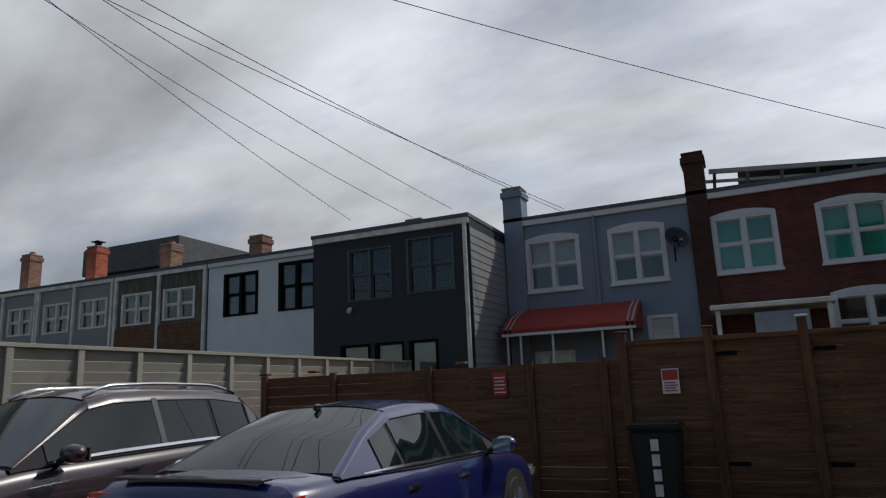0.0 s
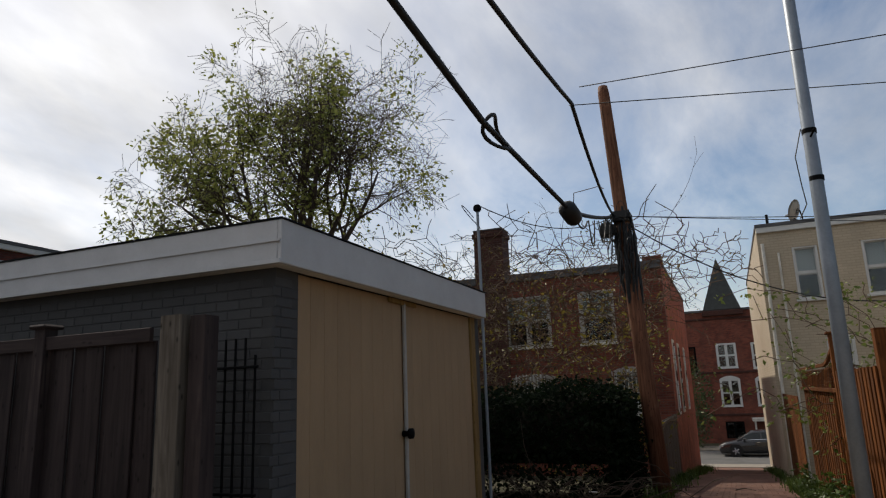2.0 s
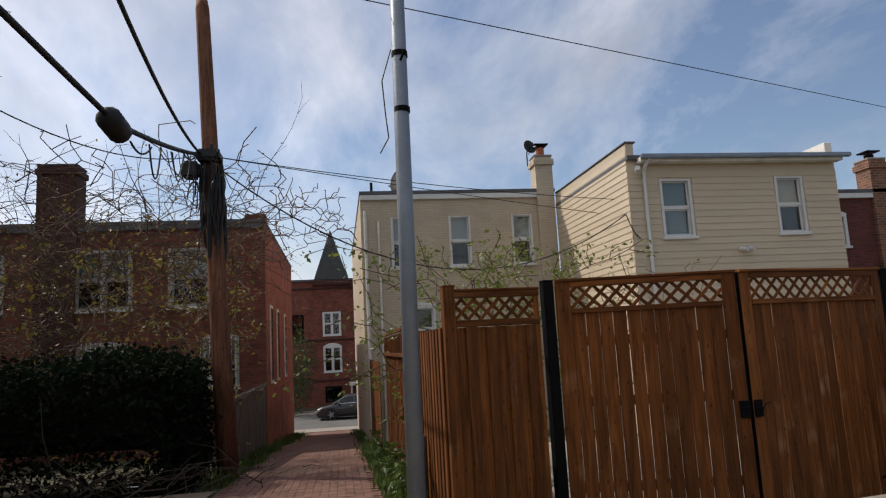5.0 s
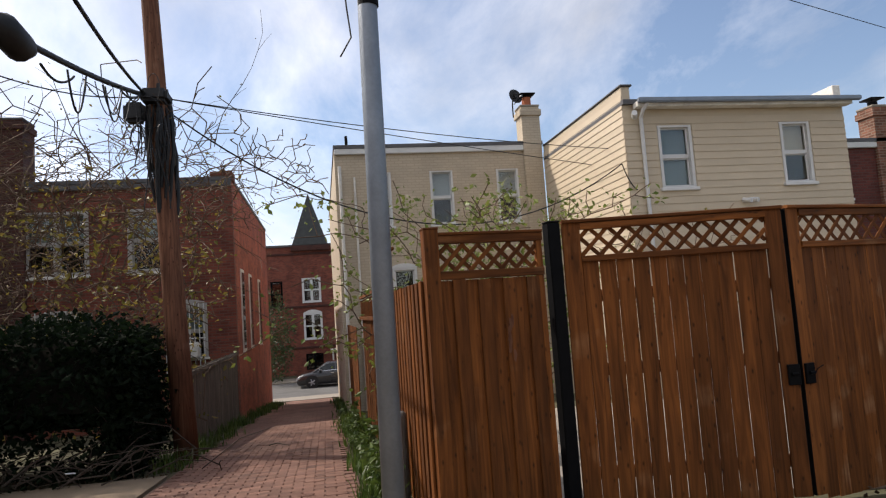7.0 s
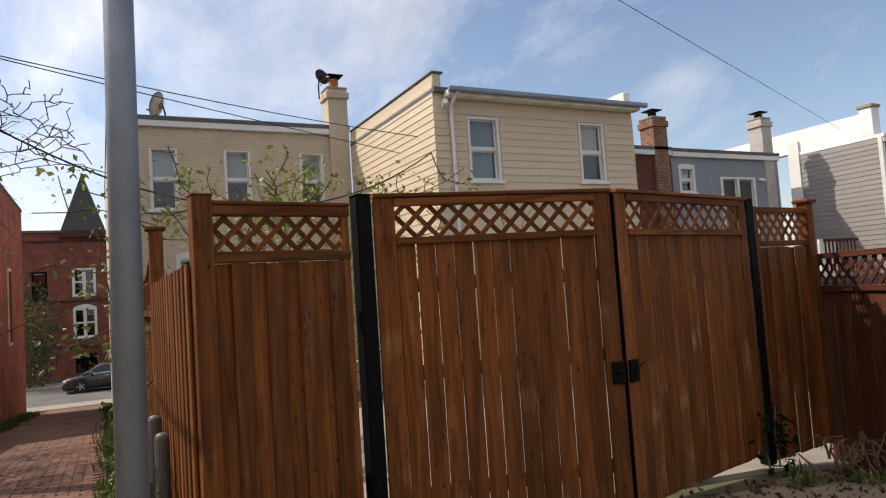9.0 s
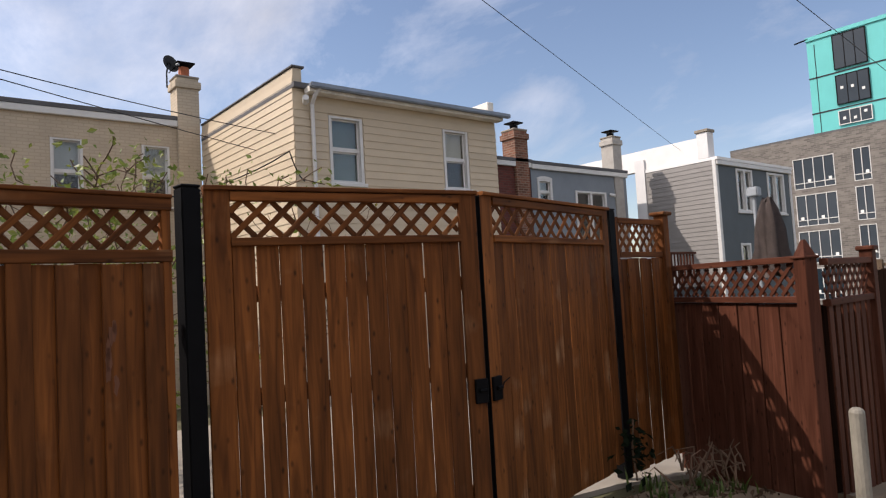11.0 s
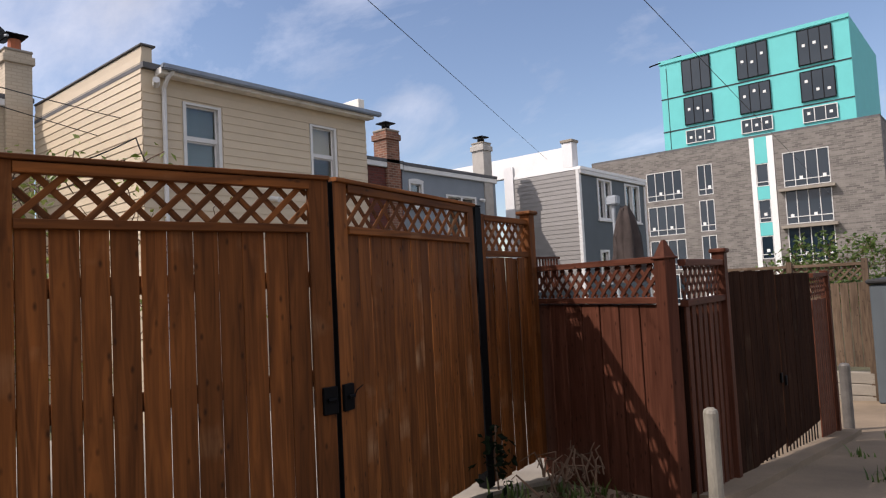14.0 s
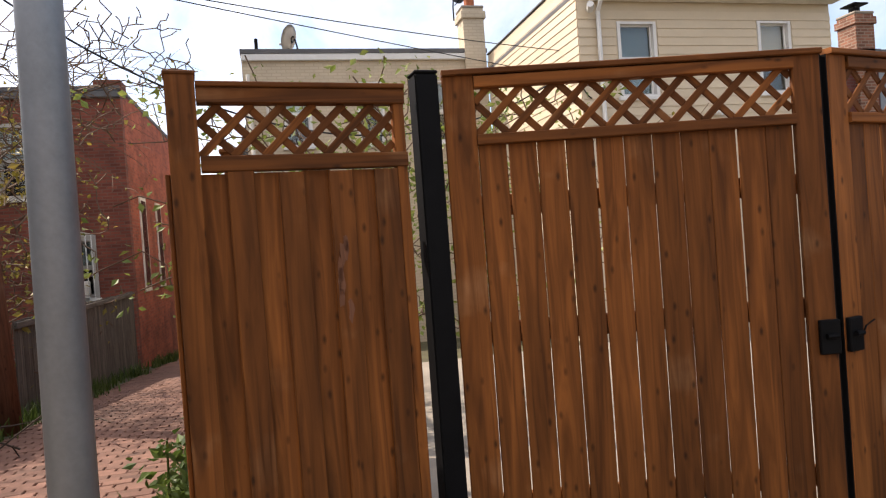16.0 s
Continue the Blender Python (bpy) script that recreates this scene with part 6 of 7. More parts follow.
def smooth_table(x, table):
    for (a, p), (b, q) in zip(table, table[1:]):
        if x <= b:
            k = max(0.0, min(1.0, (x - a) / (b - a)))
            return p + (q - p) * k
    return table[-1][1]


def car(at, label, colour, deck, roof, hw, suv, rails="chrome"):
    """A car facing local +x. deck: the body's top line (x, z). roof: the cabin's top line (x, z) from the rear glass foot to the windscreen foot."""
    c = thing("car", at, label, "car", "parked cars")
    x0, x1 = deck[0][0], deck[-1][0]
    clear = 0.22 if suv else 0.17

    def half(x):
        f = (x - x0) / (x1 - x0)
        return hw * (1 - 0.10 * max(0, (f - 0.86) / 0.14) ** 2 - 0.09 * max(0, (0.1 - f) / 0.1) ** 2)

    def section(x):
        z, w = smooth_table(x, deck), half(x)
        zl = clear + (0.12 if x in (x0, x1) else 0)
        pts = [(w * 0.9, zl), (w * 0.985, zl + 0.12), (w, (zl + z) * 0.5), (w * 0.985, z - 0.14), (w * 0.94, z - 0.05), (w * 0.86, z - 0.008), (w * 0.5, z + 0.018), (0, z + 0.025)]
        return [(y, zz) for y, zz in pts] + [(-y, zz) for y, zz in pts[-2::-1]]

    xs = sorted({round(v, 3) for v in steps(x0, x1, 40)} | {round(p[0], 3) for p in deck})
    bm = bmesh.new()
    rings = [[bm.verts.new((x, y, z)) for y, z in section(x)] for x in xs]
    for a, b in zip(rings, rings[1:]):
        for k in range(len(a) - 1):
            bm.faces.new((a[k], b[k], b[k + 1], a[k + 1]))
        bm.faces.new((a[-1], b[-1], b[0], a[0]))
    bm.faces.new(rings[0]), bm.faces.new(rings[-1][::-1])
    bmesh.ops.recalc_face_normals(bm, faces=bm.faces[:])
    body = part("body", bm, colour, c, smooth=True)
    # cabin surface
    r0, r1 = roof[0][0], roof[-1][0]
    tumble = 0.26 if not suv else 0.24

    def cabin(x, v, off=0.0):
        zb = smooth_table(x, deck) - 0.03
        zr = max(smooth_table(x, roof), zb + 0.004)
        k = (zr - zb)
        wb = half(x) * 0.93
        wt = max(0.3, wb - tumble * min(1.0, k / 0.5))
        edge = zb + k * 0.9
        if v <= 1:
            y, z = wb + (wt - wb) * v, zb + (edge - zb) * v
        elif v >= 3:
            f = 4 - v
            y, z = -(wb + (wt - wb) * f), zb + (edge - zb) * f
        else:
            f = v - 2
            y, z = -wt * f, edge + (zr - edge) * (1 - abs(f) ** 2.6)
        return Vector((x, y, z))

    def skin(xa, xb, va, vb, off, nx=10, nv=10, top=None):
        bmk = bmesh.new()
        g = []
        for i in range(nx + 1):
            x = xa + (xb - xa) * i / nx
            rowv = []
            for j in range(nv + 1):
                v = va + (vb - va) * j / nv
                p = cabin(x, v)
                e = 0.004
                n = (cabin(min(x + e, r1), v) - cabin(max(x - e, r0), v)).cross(cabin(x, v + e) - cabin(x, v - e))
                n = n.normalized() if n.length > 1e-9 else Vector((0, 0, 1))
                if n.dot(p - Vector((x, 0, 0.7))) < 0:
                    n = -n
                rowv.append(bmk.verts.new(p + n * off))
            g.append(rowv)
        for i in range(nx):
            for j in range(nv):
                bmk.faces.new((g[i][j], g[i + 1][j], g[i + 1][j + 1], g[i][j + 1]))
        bmesh.ops.recalc_face_normals(bmk, faces=bmk.faces[:])
        return bmk

    part("cabin_trim", skin(r0, r1, 0.0, 4.0, 0.0, 40, 24), "dark_room", c, smooth=True)
    zmax = max(p[1] for p in roof)
    flat = [p[0] for p in roof if p[1] > zmax - 0.13]
    fa, fb = min(flat), max(flat)
    part("roof", skin(fa, fb, 0.86, 3.14, 0.012, 16, 16), colour, c, smooth=True)
    part("windscreen", skin(fb + 0.02, r1 - 0.03, 1.04, 2.96, 0.01, 10, 12), "windscreen_glass", c, smooth=True)
    part("rear_window", skin(r0 + 0.05, fa - 0.02, 1.06, 2.94, 0.01, 10, 12), "car_glass", c, smooth=True)
    for sgn, (va, vb) in ((1, (0.10, 0.84)), (-1, (3.16, 3.90))):
        spans = [(fb - 0.5, r1 - 0.42), (fa - 0.05, fb - 0.58), (fa - 0.42, fa - 0.12)] if not suv else [(fb - 0.72, r1 - 0.32), (fa + 0.62, fb - 0.8), (fa + 0.02, fa + 0.55)]
        for a, b in spans:
            if b - a > 0.1:
                part("side_window", skin(a, b, va, vb, 0.01, 8, 6), "car_glass", c, smooth=True)
        part("a_pillar", skin(fb, r1 - 0.02, *((0.88, 1.04) if sgn > 0 else (2.96, 3.12)), 0.014, 10, 3), colour, c, smooth=True)
        part("c_pillar", skin(r0 + 0.02, fa - (0.0 if suv else 0.46), *((0.0, 1.06) if sgn > 0 else (2.94, 4.0)), 0.012, 10, 8), colour, c, smooth=True)
        part("rear_pillar", skin(r0 + 0.04, fa + 0.02, *((0.84, 1.07) if sgn > 0 else (2.93, 3.16)), 0.013, 12, 3), colour, c, smooth=True)
        xb = fb - 0.54 if not suv else fb - 0.76
        part("b_pillar", skin(xb - 0.035, xb + 0.035, *((0.05, 0.9) if sgn > 0 else (3.1, 3.95)), 0.013, 2, 6), "black_paint", c, smooth=True)
        part("belt_trim", skin(r0 + 0.3, r1 - 0.3, *((0.04, 0.09) if sgn > 0 else (3.91, 3.96)), 0.016, 14, 2), "chrome", c, smooth=True)
        xm = r1 - 0.42
        ym = half(xm) * 0.93
        zb = smooth_table(xm, deck)
        mb = bmesh.new()
        bmesh.ops.create_icosphere(mb, subdivisions=2, radius=1.0, matrix=pose(xm, sgn * (ym + 0.17), zb + 0.06) @ Matrix.Diagonal((0.1, 0.13, 0.085, 1)))
        m = part("mirror", mb, colour, c, smooth=True)
        part("mirror_stalk", tube(bmesh.new(), [(xm, sgn * (ym - 0.02), zb - 0.01), (xm, sgn * (ym + 0.08), zb + 0.03)], 0.025, 8), "rubber", m)
        part("mirror_glass", boxes((xm - 0.1, xm - 0.085, sgn * (ym + 0.17) - 0.09, sgn * (ym + 0.17) + 0.09, zb, zb + 0.12)), "chrome", m)
        for xd in (r1 - 1.15, r1 - 2.1):
            w = half(xd)
            zd = smooth_table(xd, deck) - 0.17
            part("door_handle", rounded(boxes((xd - 0.09, xd + 0.09, sgn * w * 0.99 - 0.02, sgn * w * 0.99 + 0.035, zd, zd + 0.03)), 0.01, 2), "chrome", c)
        if suv:
            part("roof_rail", tube(bmesh.new(), [cabin(x, 1.12 if sgn > 0 else 2.88) + Vector((0, 0, 0.03 + 0.045 * min(1, (x - fa) * 4, (fb - x) * 4))) for x in steps(fa + 0.02, fb - 0.02, 14)], 0.02, 8), rails, c, smooth=True)
        for xw in (x0 + 0.85, x1 - 0.9):
            w = half(xw)
            r = 0.35 if suv else 0.32
            wh = part("wheel", bmesh.new(), [], c)
            part("wheel_arch", tube(bmesh.new(), [(xw, sgn * (w - 0.1), r + 0.01), (xw, sgn * (w + 0.004), r + 0.01)], r + 0.06, 24), "rubber", wh)
            part("tyre", tube(bmesh.new(), [(xw, sgn * (w - 0.15), r), (xw, sgn * (w - 0.02), r), (xw, sgn * (w + 0.018), r)], [r, r, r - 0.025], 28), "rubber", wh, smooth=False)
            part("rim", tube(bmesh.new(), [(xw, sgn * (w + 0.0), r), (xw, sgn * (w + 0.024), r)], r * 0.66, 24), "dark_room", wh)
            for k in range(5):
                a = 2 * math.pi * k / 5
                part("spoke", tube(bmesh.new(), [(xw, sgn * (w + 0.026), r), (xw + math.cos(a) * r * 0.64, sgn * (w + 0.028), r + math.sin(a) * r * 0.64)], [0.05, 0.03], 6), "alloy", wh)
        # lamps
        wr, wf = half(x0 + 0.1), half(x1 - 0.1)
        zr = smooth_table(x0 + 0.1, deck)
        zf = smooth_table(x1 - 0.15, deck)
        part("tail_lamp", rounded(boxes((x0 - 0.012, x0 + 0.34, sgn * (wr - 0.36 if sgn > 0 else wr - 0.005) if sgn > 0 else -(wr + 0.012), wr + 0.012 if sgn > 0 else -(wr - 0.36), zr - 0.22, zr - 0.05)), 0.03, 2), "tail_red", c)
        part("headlamp", rounded(boxes((x1 - 0.42, x1 + 0.012, (wf - 0.36) if sgn > 0 else -(wf + 0.012), (wf + 0.012) if sgn > 0 else -(wf - 0.36), zf - 0.2, zf - 0.06)), 0.035, 2), "lamp_clear", c)
    part("grille", rounded(boxes((x1 - 0.05, x1 + 0.015, -0.45, 0.45, 0.42, smooth_table(x1, deck) - 0.05)), 0.02, 2), "rubber", c)
    part("number_plate", rounded(boxes((x0 - 0.02, x0 - 0.005, -0.26, 0.26, 0.62, 0.75)), 0.006, 1), "sign_white", c)
    part("wiper", tube(bmesh.new(), [cabin(r1 - 0.08, 2.0) + Vector((0, 0, 0.03)), cabin(r1 - 0.1, 2.7) + Vector((0, 0, 0.03))], 0.01, 5), "rubber", c)
    return c


SUV_DECK = [(-2.3, 0.92), (-2.15, 1.06), (-1.2, 1.09), (0.6, 1.06), (1.0, 1.04), (1.85, 0.96), (2.15, 0.88), (2.3, 0.72)]
SUV_ROOF = [(-2.22, 1.06), (-2.02, 1.4), (-1.85, 1.58), (-1.4, 1.65), (-0.6, 1.675), (0.0, 1.66), (0.25, 1.60), (1.08, 1.03)]
SEDAN_DECK = [(-2.3, 0.95), (-2.18, 1.03), (-1.6, 1.03), (-0.6, 0.98), (0.7, 0.95), (1.1, 0.93), (1.9, 0.82), (2.2, 0.70), (2.3, 0.6)]
SEDAN_ROOF = [(-1.75, 1.01), (-1.2, 1.28), (-0.75, 1.44), (-0.2, 1.475), (0.3, 1.46), (0.5, 1.41), (1.3, 0.92)]
suv_grey = car(pose(2.53, 6.2, -0.05, 0, 0, -88) @ Matrix.Diagonal((0.96, 0.97, 0.99, 1)), "dark grey parked sport utility car with sun on its bonnet", "grey_car_paint", SUV_DECK, SUV_ROOF, 0.92, True, "black_paint")
sedan = car(pose(-3.3, 5.6, -0.05, 0, 0, 89), "dark blue parked saloon car", "blue_paint", SEDAN_DECK, SEDAN_ROOF, 0.89, False)
suv_plum = car(pose(-6.35, 4.75, -0.02, 0, 0, -90), "dark plum parked sport utility car with chrome roof rails", "plum_paint", SUV_DECK, SUV_ROOF, 0.92, True)
street_car = car(pose(46.2, -1.3, -2.71, 0, 0, 90), "black saloon car parked along the street", "black_paint", SEDAN_DECK, SEDAN_ROOF, 0.9, False)
spoiler = rounded(boxes((-2.25, -2.14, -0.62, 0.62, 1.052, 1.07), (-2.2, -2.15, -0.56, 0.56, 1.02, 1.053)), 0.006, 1)
part("boot_spoiler", spoiler, "black_paint", sedan)
part("badge", tube(bmesh.new(), [(-2.33, 0, 0.9), (-2.31, 0, 0.9)], 0.06, 16), "chrome", sedan)
part("roof_aerial", rounded(boxes((-0.88, -0.79, -0.018, 0.018, 1.42, 1.475)), 0.012, 1), "black_paint", sedan)


# ---- trees and shrubs ----
def branch_net(r, roots, targets, reach=0.35, bend=0.16, thick=0.0065, least=0.004, sag=0.0):
    """Grow a net of limbs from the roots to the targets, each joining the nearest limb already grown. Returns a mesh and the twig ends."""
    nodes = [Vector(p) for p in roots]
    parent = [-1] + [i for i in range(len(roots) - 1)]
    trail = [0.0]
    for i in range(1, len(nodes)):
        trail.append(trail[-1] + (nodes[i] - nodes[i - 1]).length)
    arr = np.array([tuple(n) for n in nodes])
    tr = np.array(trail)
    base = nodes[-1]
    ends = []
    for t in sorted((Vector(t) for t in targets), key=lambda v: (v - base).length):
        d = np.sqrt(((arr - np.array(tuple(t))) ** 2).sum(1)) + reach * tr
        j = int(d.argmin())
        a = nodes[j]
        n = max(2, min(6, int((t - a).length / 0.35)))
        prev = j
        jit = Vector((r.uniform(-1, 1), r.uniform(-1, 1), r.uniform(-0.3, 1))) * (t - a).length * bend
        fresh, ft = [], []
        for k in range(1, n + 1):
            f = k / n
            q = a.lerp(t, f) + jit * 4 * f * (1 - f) - Vector((0, 0, sag * f * f * (t - a).length))
            nodes.append(q)
            parent.append(prev)
            tl = tr[prev] + (q - nodes[prev]).length if prev < len(tr) else ft[-1] + (q - nodes[prev]).length
            ft.append(tl)
            fresh.append(tuple(q))
            prev = len(nodes) - 1
        arr = np.vstack([arr, fresh])
        tr = np.concatenate([tr, ft])
        ends.append((nodes[-1], nodes[-2]))
    load = [1] * len(nodes)
    for i in range(len(nodes) - 1, 0, -1):
        if parent[i] >= 0:
            load[parent[i]] += 1
    rad = [max(least, thick * math.sqrt(n)) for n in load]
    bm = bmesh.new()
    for i in range(1, len(nodes)):
        p = parent[i]
        if p >= 0 and (nodes[i] - nodes[p]).length > 1e-4:
            tube(bm, [nodes[p], nodes[i]], [min(rad[p], rad[i] * 1.35), rad[i]], 7 if rad[i] > 0.05 else (5 if rad[i] > 0.02 else 3), cap=False)
    return bm, nodes, [i for i in range(len(nodes)) if load[i] <= 6]


def leaves(r, tips, per, size, scatter):
    """Small folded leaves round the twigs, as one mesh."""
    vs, fs = [], []
    for t in tips:
        for _ in range(per if isinstance(per, int) else (1 if r.random() < per else 0)):
            c = t + Vector((r.gauss(0, 1), r.gauss(0, 1), r.gauss(0, 1))) * scatter
            a = Vector((r.uniform(-1, 1), r.uniform(-1, 1), r.uniform(-1, 0.4))).normalized()
            b = a.orthogonal().normalized()
            b = (Matrix.Rotation(r.uniform(0, 6.28), 3, a) @ b)
            s = size * r.uniform(0.5, 1.3)
            n = a.cross(b) * s * 0.12
            i = len(vs)
            vs += [c, c + a * s * 0.5 + b * s * 0.28 + n, c + a * s, c + a * s * 0.5 - b * s * 0.28 + n]
            fs += [(i, i + 1, i + 2), (i, i + 2, i + 3)]
    me = bpy.data.meshes.new("crown")
    me.from_pydata([tuple(v) for v in vs], [], fs)
    return me


def plant(name, at, label, category, seed, roots, targets, leaf, per, size, scatter, bark="bark", keep=None, **kw):
    r = random.Random(seed)
    t = thing(name, at, label, category)
    bm, nodes, fine = branch_net(r, roots, targets, **kw)
    part("limb_work", bm, bark, t, smooth=True)
    if leaf:
        pts = [nodes[i] for i in fine if keep is None or r.random() < keep(nodes[i])]
        me = leaves(r, pts, per, size, scatter)
        me.materials.append(MATS[leaf])
        part("foliage", me, leaf, t)
    return t


def blob(r, n, c, rad, hollow=0.25, low=-0.55):
    out = []
    while len(out) < n:
        v = Vector((r.uniform(-1, 1), r.uniform(-1, 1), r.uniform(-1, 1)))
        k = v.length
        if hollow < k < 1 + 0.12 * noise.noise(v * 2.2) and v.z > low:
            out.append(Vector((c[0] + v.x * rad[0], c[1] + v.y * rad[1], c[2] + v.z * rad[2])))
    return out


def fan_tree(at, label, seed, fork, limbs):
    """A tree that forks low into a fan of rising limbs; each limb branches twice more and ends in hanging sprays of leaves."""
    r = random.Random(seed)
    t = thing("tree", at, label, "tree")
    wood = bmesh.new()
    sprays = []

    def grow(p, d, long, rad, level, lift):
        n = 6
        pts, radii = [p.copy()], [rad]
        for k in range(n):
            d = (d + Vector((r.gauss(0, 0.13), r.gauss(0, 0.13), r.gauss(lift, 0.09)))).normalized()
            p = p + d * (long / n)
            pts.append(p.copy())
            radii.append(max(0.006, rad * (1 - 0.78 * (k + 1) / n)))
            if level < 3 and k >= (2 if level == 0 else 1):
                for _ in range(2 if level < 2 or r.random() < 0.5 else 1):
                    side = d.orthogonal()
                    side = Matrix.Rotation(r.uniform(0, 6.283), 3, d) @ side
                    q = (d * 0.75 + side * r.uniform(0.55, 1.0)).normalized()
                    grow(p, q, long * r.uniform(0.38, 0.55), radii[-1] * 0.62, level + 1, (0.05, 0.0, -0.06)[level])
        tube(wood, pts, radii, 7 if level == 0 else (5 if level == 1 else 3), False)
        if level == 3:
            sprays.extend((q, d) for q in pts[2:])

    trunk = [Vector((0, 0, -0.3)), Vector((0.05, 0, fork * 0.5)), Vector((0.1, -0.05, fork))]
    tube(wood, trunk, [0.3, 0.24, 0.21], 10, False)
    for az, steep, long in limbs:
        a = radians(az)
        grow(trunk[-1], Vector((math.cos(a) * (1 - steep), math.sin(a) * (1 - steep), steep)).normalized(), long, 0.12, 0, 0.03)
    part("limb_work", wood, "bark", t, smooth=True)
    bare = Vector((0.72, -0.69, 0))
    pts = []
    for q, d in sprays:
        thick = noise.noise(q * 0.75 + Vector((3, 1, 7)))
        share = 0.17 + 0.6 * thick - (0.1 if q.dot(bare) > 1.6 else 0.0) - (0.12 if q.z > fork + 5.3 else 0.0)
        if r.random() < share:
            pts.append(q)
    me = leaves(r, pts, 3, 0.125, 0.1)
    me.materials.append(MATS["tree_leaf"])
    part("foliage", me, "tree_leaf", t)
    return t


r0 = random.Random(31)
fan_tree(pose(14.15, 9.9, -0.2), "tall spreading tree in thin fresh spring leaf", 7, 4.1, [(0, 0.86, 4.7), (130, 0.72, 4.6), (215, 0.62, 4.0), (305, 0.74, 4.7), (45, 0.6, 4.0), (90, 0.46, 3.4), (325, 0.5, 4.2), (165, 0.42, 3.4), (290, 0.6, 4.3), (260, 0.9, 4.9)])
low = blob(r0, 420, (0, 0, 3.6), (2.6, 2.6, 1.9), 0.1)
plant("tree", pose(15.6, 8.6, -0.3), "low bushy tree in pale green bud behind the garage", "tree", 8, [(0, 0, -0.2), (0, 0, 1.0), (0.1, 0, 2.0)], low, "spring_leaf", 2, 0.12, 0.12, bark="twig", keep=lambda p: 0.6, least=0.005)
# the vine that has climbed over everything beside the red house
mass = []
for _ in range(1500):
    z = 0.2 + 4.6 * r0.random() ** 0.85
    mass.append(Vector((r0.uniform(-2.2, 3.4), r0.uniform(-2.9, 4.8), z)))
for _ in range(260):
    mass.append(Vector((r0.uniform(-1.5, 3.0), r0.uniform(-3.8, 4.8), r0.uniform(4.2, 6.6))))
plant("overgrown_vine", pose(16.6, 4.2, -0.6), "tangled mass of bare vine with sparse yellow-green leaves", "vine", 9, [(0, 0, -0.2), (0.1, 0.1, 0.5)], mass, "yellow_leaf", 2, 0.12, 0.12, bark="twig", keep=lambda p: (0.75 if p.y < -0.5 else 0.3) if p.z < 4.4 else 0.07, reach=0.10, bend=0.3, thick=0.0055, least=0.0115)


def whips(name, label, at, seed, n, x, y, z, long):
    """Thin arching vine shoots, each one a bent tapering rod."""
    r = random.Random(seed)
    t = thing(name, at, label, "vine")
    bm = bmesh.new()
    tips = []
    for _ in range(n):
        p = Vector((r.uniform(*x), r.uniform(*y), r.uniform(*z)))
        a = r.uniform(0, 6.28)
        d = Vector((math.cos(a) * 0.7, math.sin(a), r.uniform(0.3, 1.3))).normalized()
        pts, s = [p.copy()], r.uniform(*long) / 7
        for i in range(7):
            d = (d + Vector((r.gauss(0, 0.14), r.gauss(0, 0.14), -0.16 + r.gauss(0, 0.1)))).normalized()
            p = p + d * s
            pts.append(p.copy())
            if r.random() < 0.5:
                q = (d + Vector((r.gauss(0, 0.6), r.gauss(0, 0.6), r.gauss(0.2, 0.4)))).normalized()
                tube(bm, [p, p + q * s * 0.7, p + q * s * 1.3 - Vector((0, 0, 0.1 * s))], [0.005, 0.004, 0.002], 3, False)
        w = r.uniform(0.007, 0.014)
        tube(bm, pts, [w * (1 - 0.1 * i) for i in range(8)], 4, False)
        tips.append(pts[-1])
        tips.append(pts[4])
    part("vine_tangle", bm, "twig", t)
    me = leaves(r, tips, 1, 0.07, 0.08)
    me.materials.append(MATS["yellow_leaf"])
    part("foliage", me, "yellow_leaf", t)


whips("climbing_vine", "thin bare vine shoots arching above the red house", pose(16.6, 4.2, -0.6), 21, 330, (-1.8, 2.4), (-3.3, 4.4), (3.4, 5.4), (0.8, 2.2))
whips("climbing_vine", "tangled brown vine shoots hanging before the brick wall", pose(16.4, 4.0, -0.6), 22, 240, (-1.8, -0.3), (-2.4, 4.6), (1.6, 4.0), (0.7, 1.8))
arch_over = [Vector((r0.uniform(-0.8, 1.6), -0.4 - 2.6 * f + r0.uniform(-0.4, 0.4), 3.4 + 1.5 * math.sin(2.2 * f) + r0.uniform(-0.6, 0.5))) for f in (r0.random() for _ in range(170))]
plant("overgrown_vine", pose(15.6, 2.2, -0.6), "bare branches arching over the alley", "vine", 12, [(0, 0, -0.2), (0.1, -0.1, 1.4), (0.2, -0.2, 2.6)], arch_over, "yellow_leaf", 2, 0.07, 0.1, bark="twig", keep=lambda p: 0.35 if p.z < 3.9 else 0.05, reach=0.2, bend=0.25, thick=0.006, least=0.009)
bud = [Vector((r0.gauss(0, 0.75), r0.gauss(0, 1.15), 0.6 + 2.7 * r0.random() ** 0.8)) for _ in range(330)]
plant("shrub", pose(12.6, -2.9, -0.3), "yellow-green budding shrub behind the fence", "shrub", 13, [(0, 0, -0.2), (0, 0, 0.5)], bud, "spring_leaf", 6, 0.09, 0.09, bark="twig", keep=lambda p: 0.7, reach=0.3, thick=0.005, least=0.007)
bud2 = [Vector((r0.gauss(0, 0.5), r0.gauss(0, 0.8), 0.6 + 2.4 * r0.random())) for _ in range(120)]
plant("shrub", pose(13.8, -6.3, -0.3), "thin reddish shrub in bud against the sided wall", "shrub", 14, [(0, 0, -0.2), (0, 0, 0.5)], bud2, "yellow_leaf", 1, 0.06, 0.06, bark="twig", keep=lambda p: 0.4, thick=0.004, least=0.005)
bare = blob(r0, 260, (0, 0, 7.6), (2.2, 2.2, 2.2), 0.1)
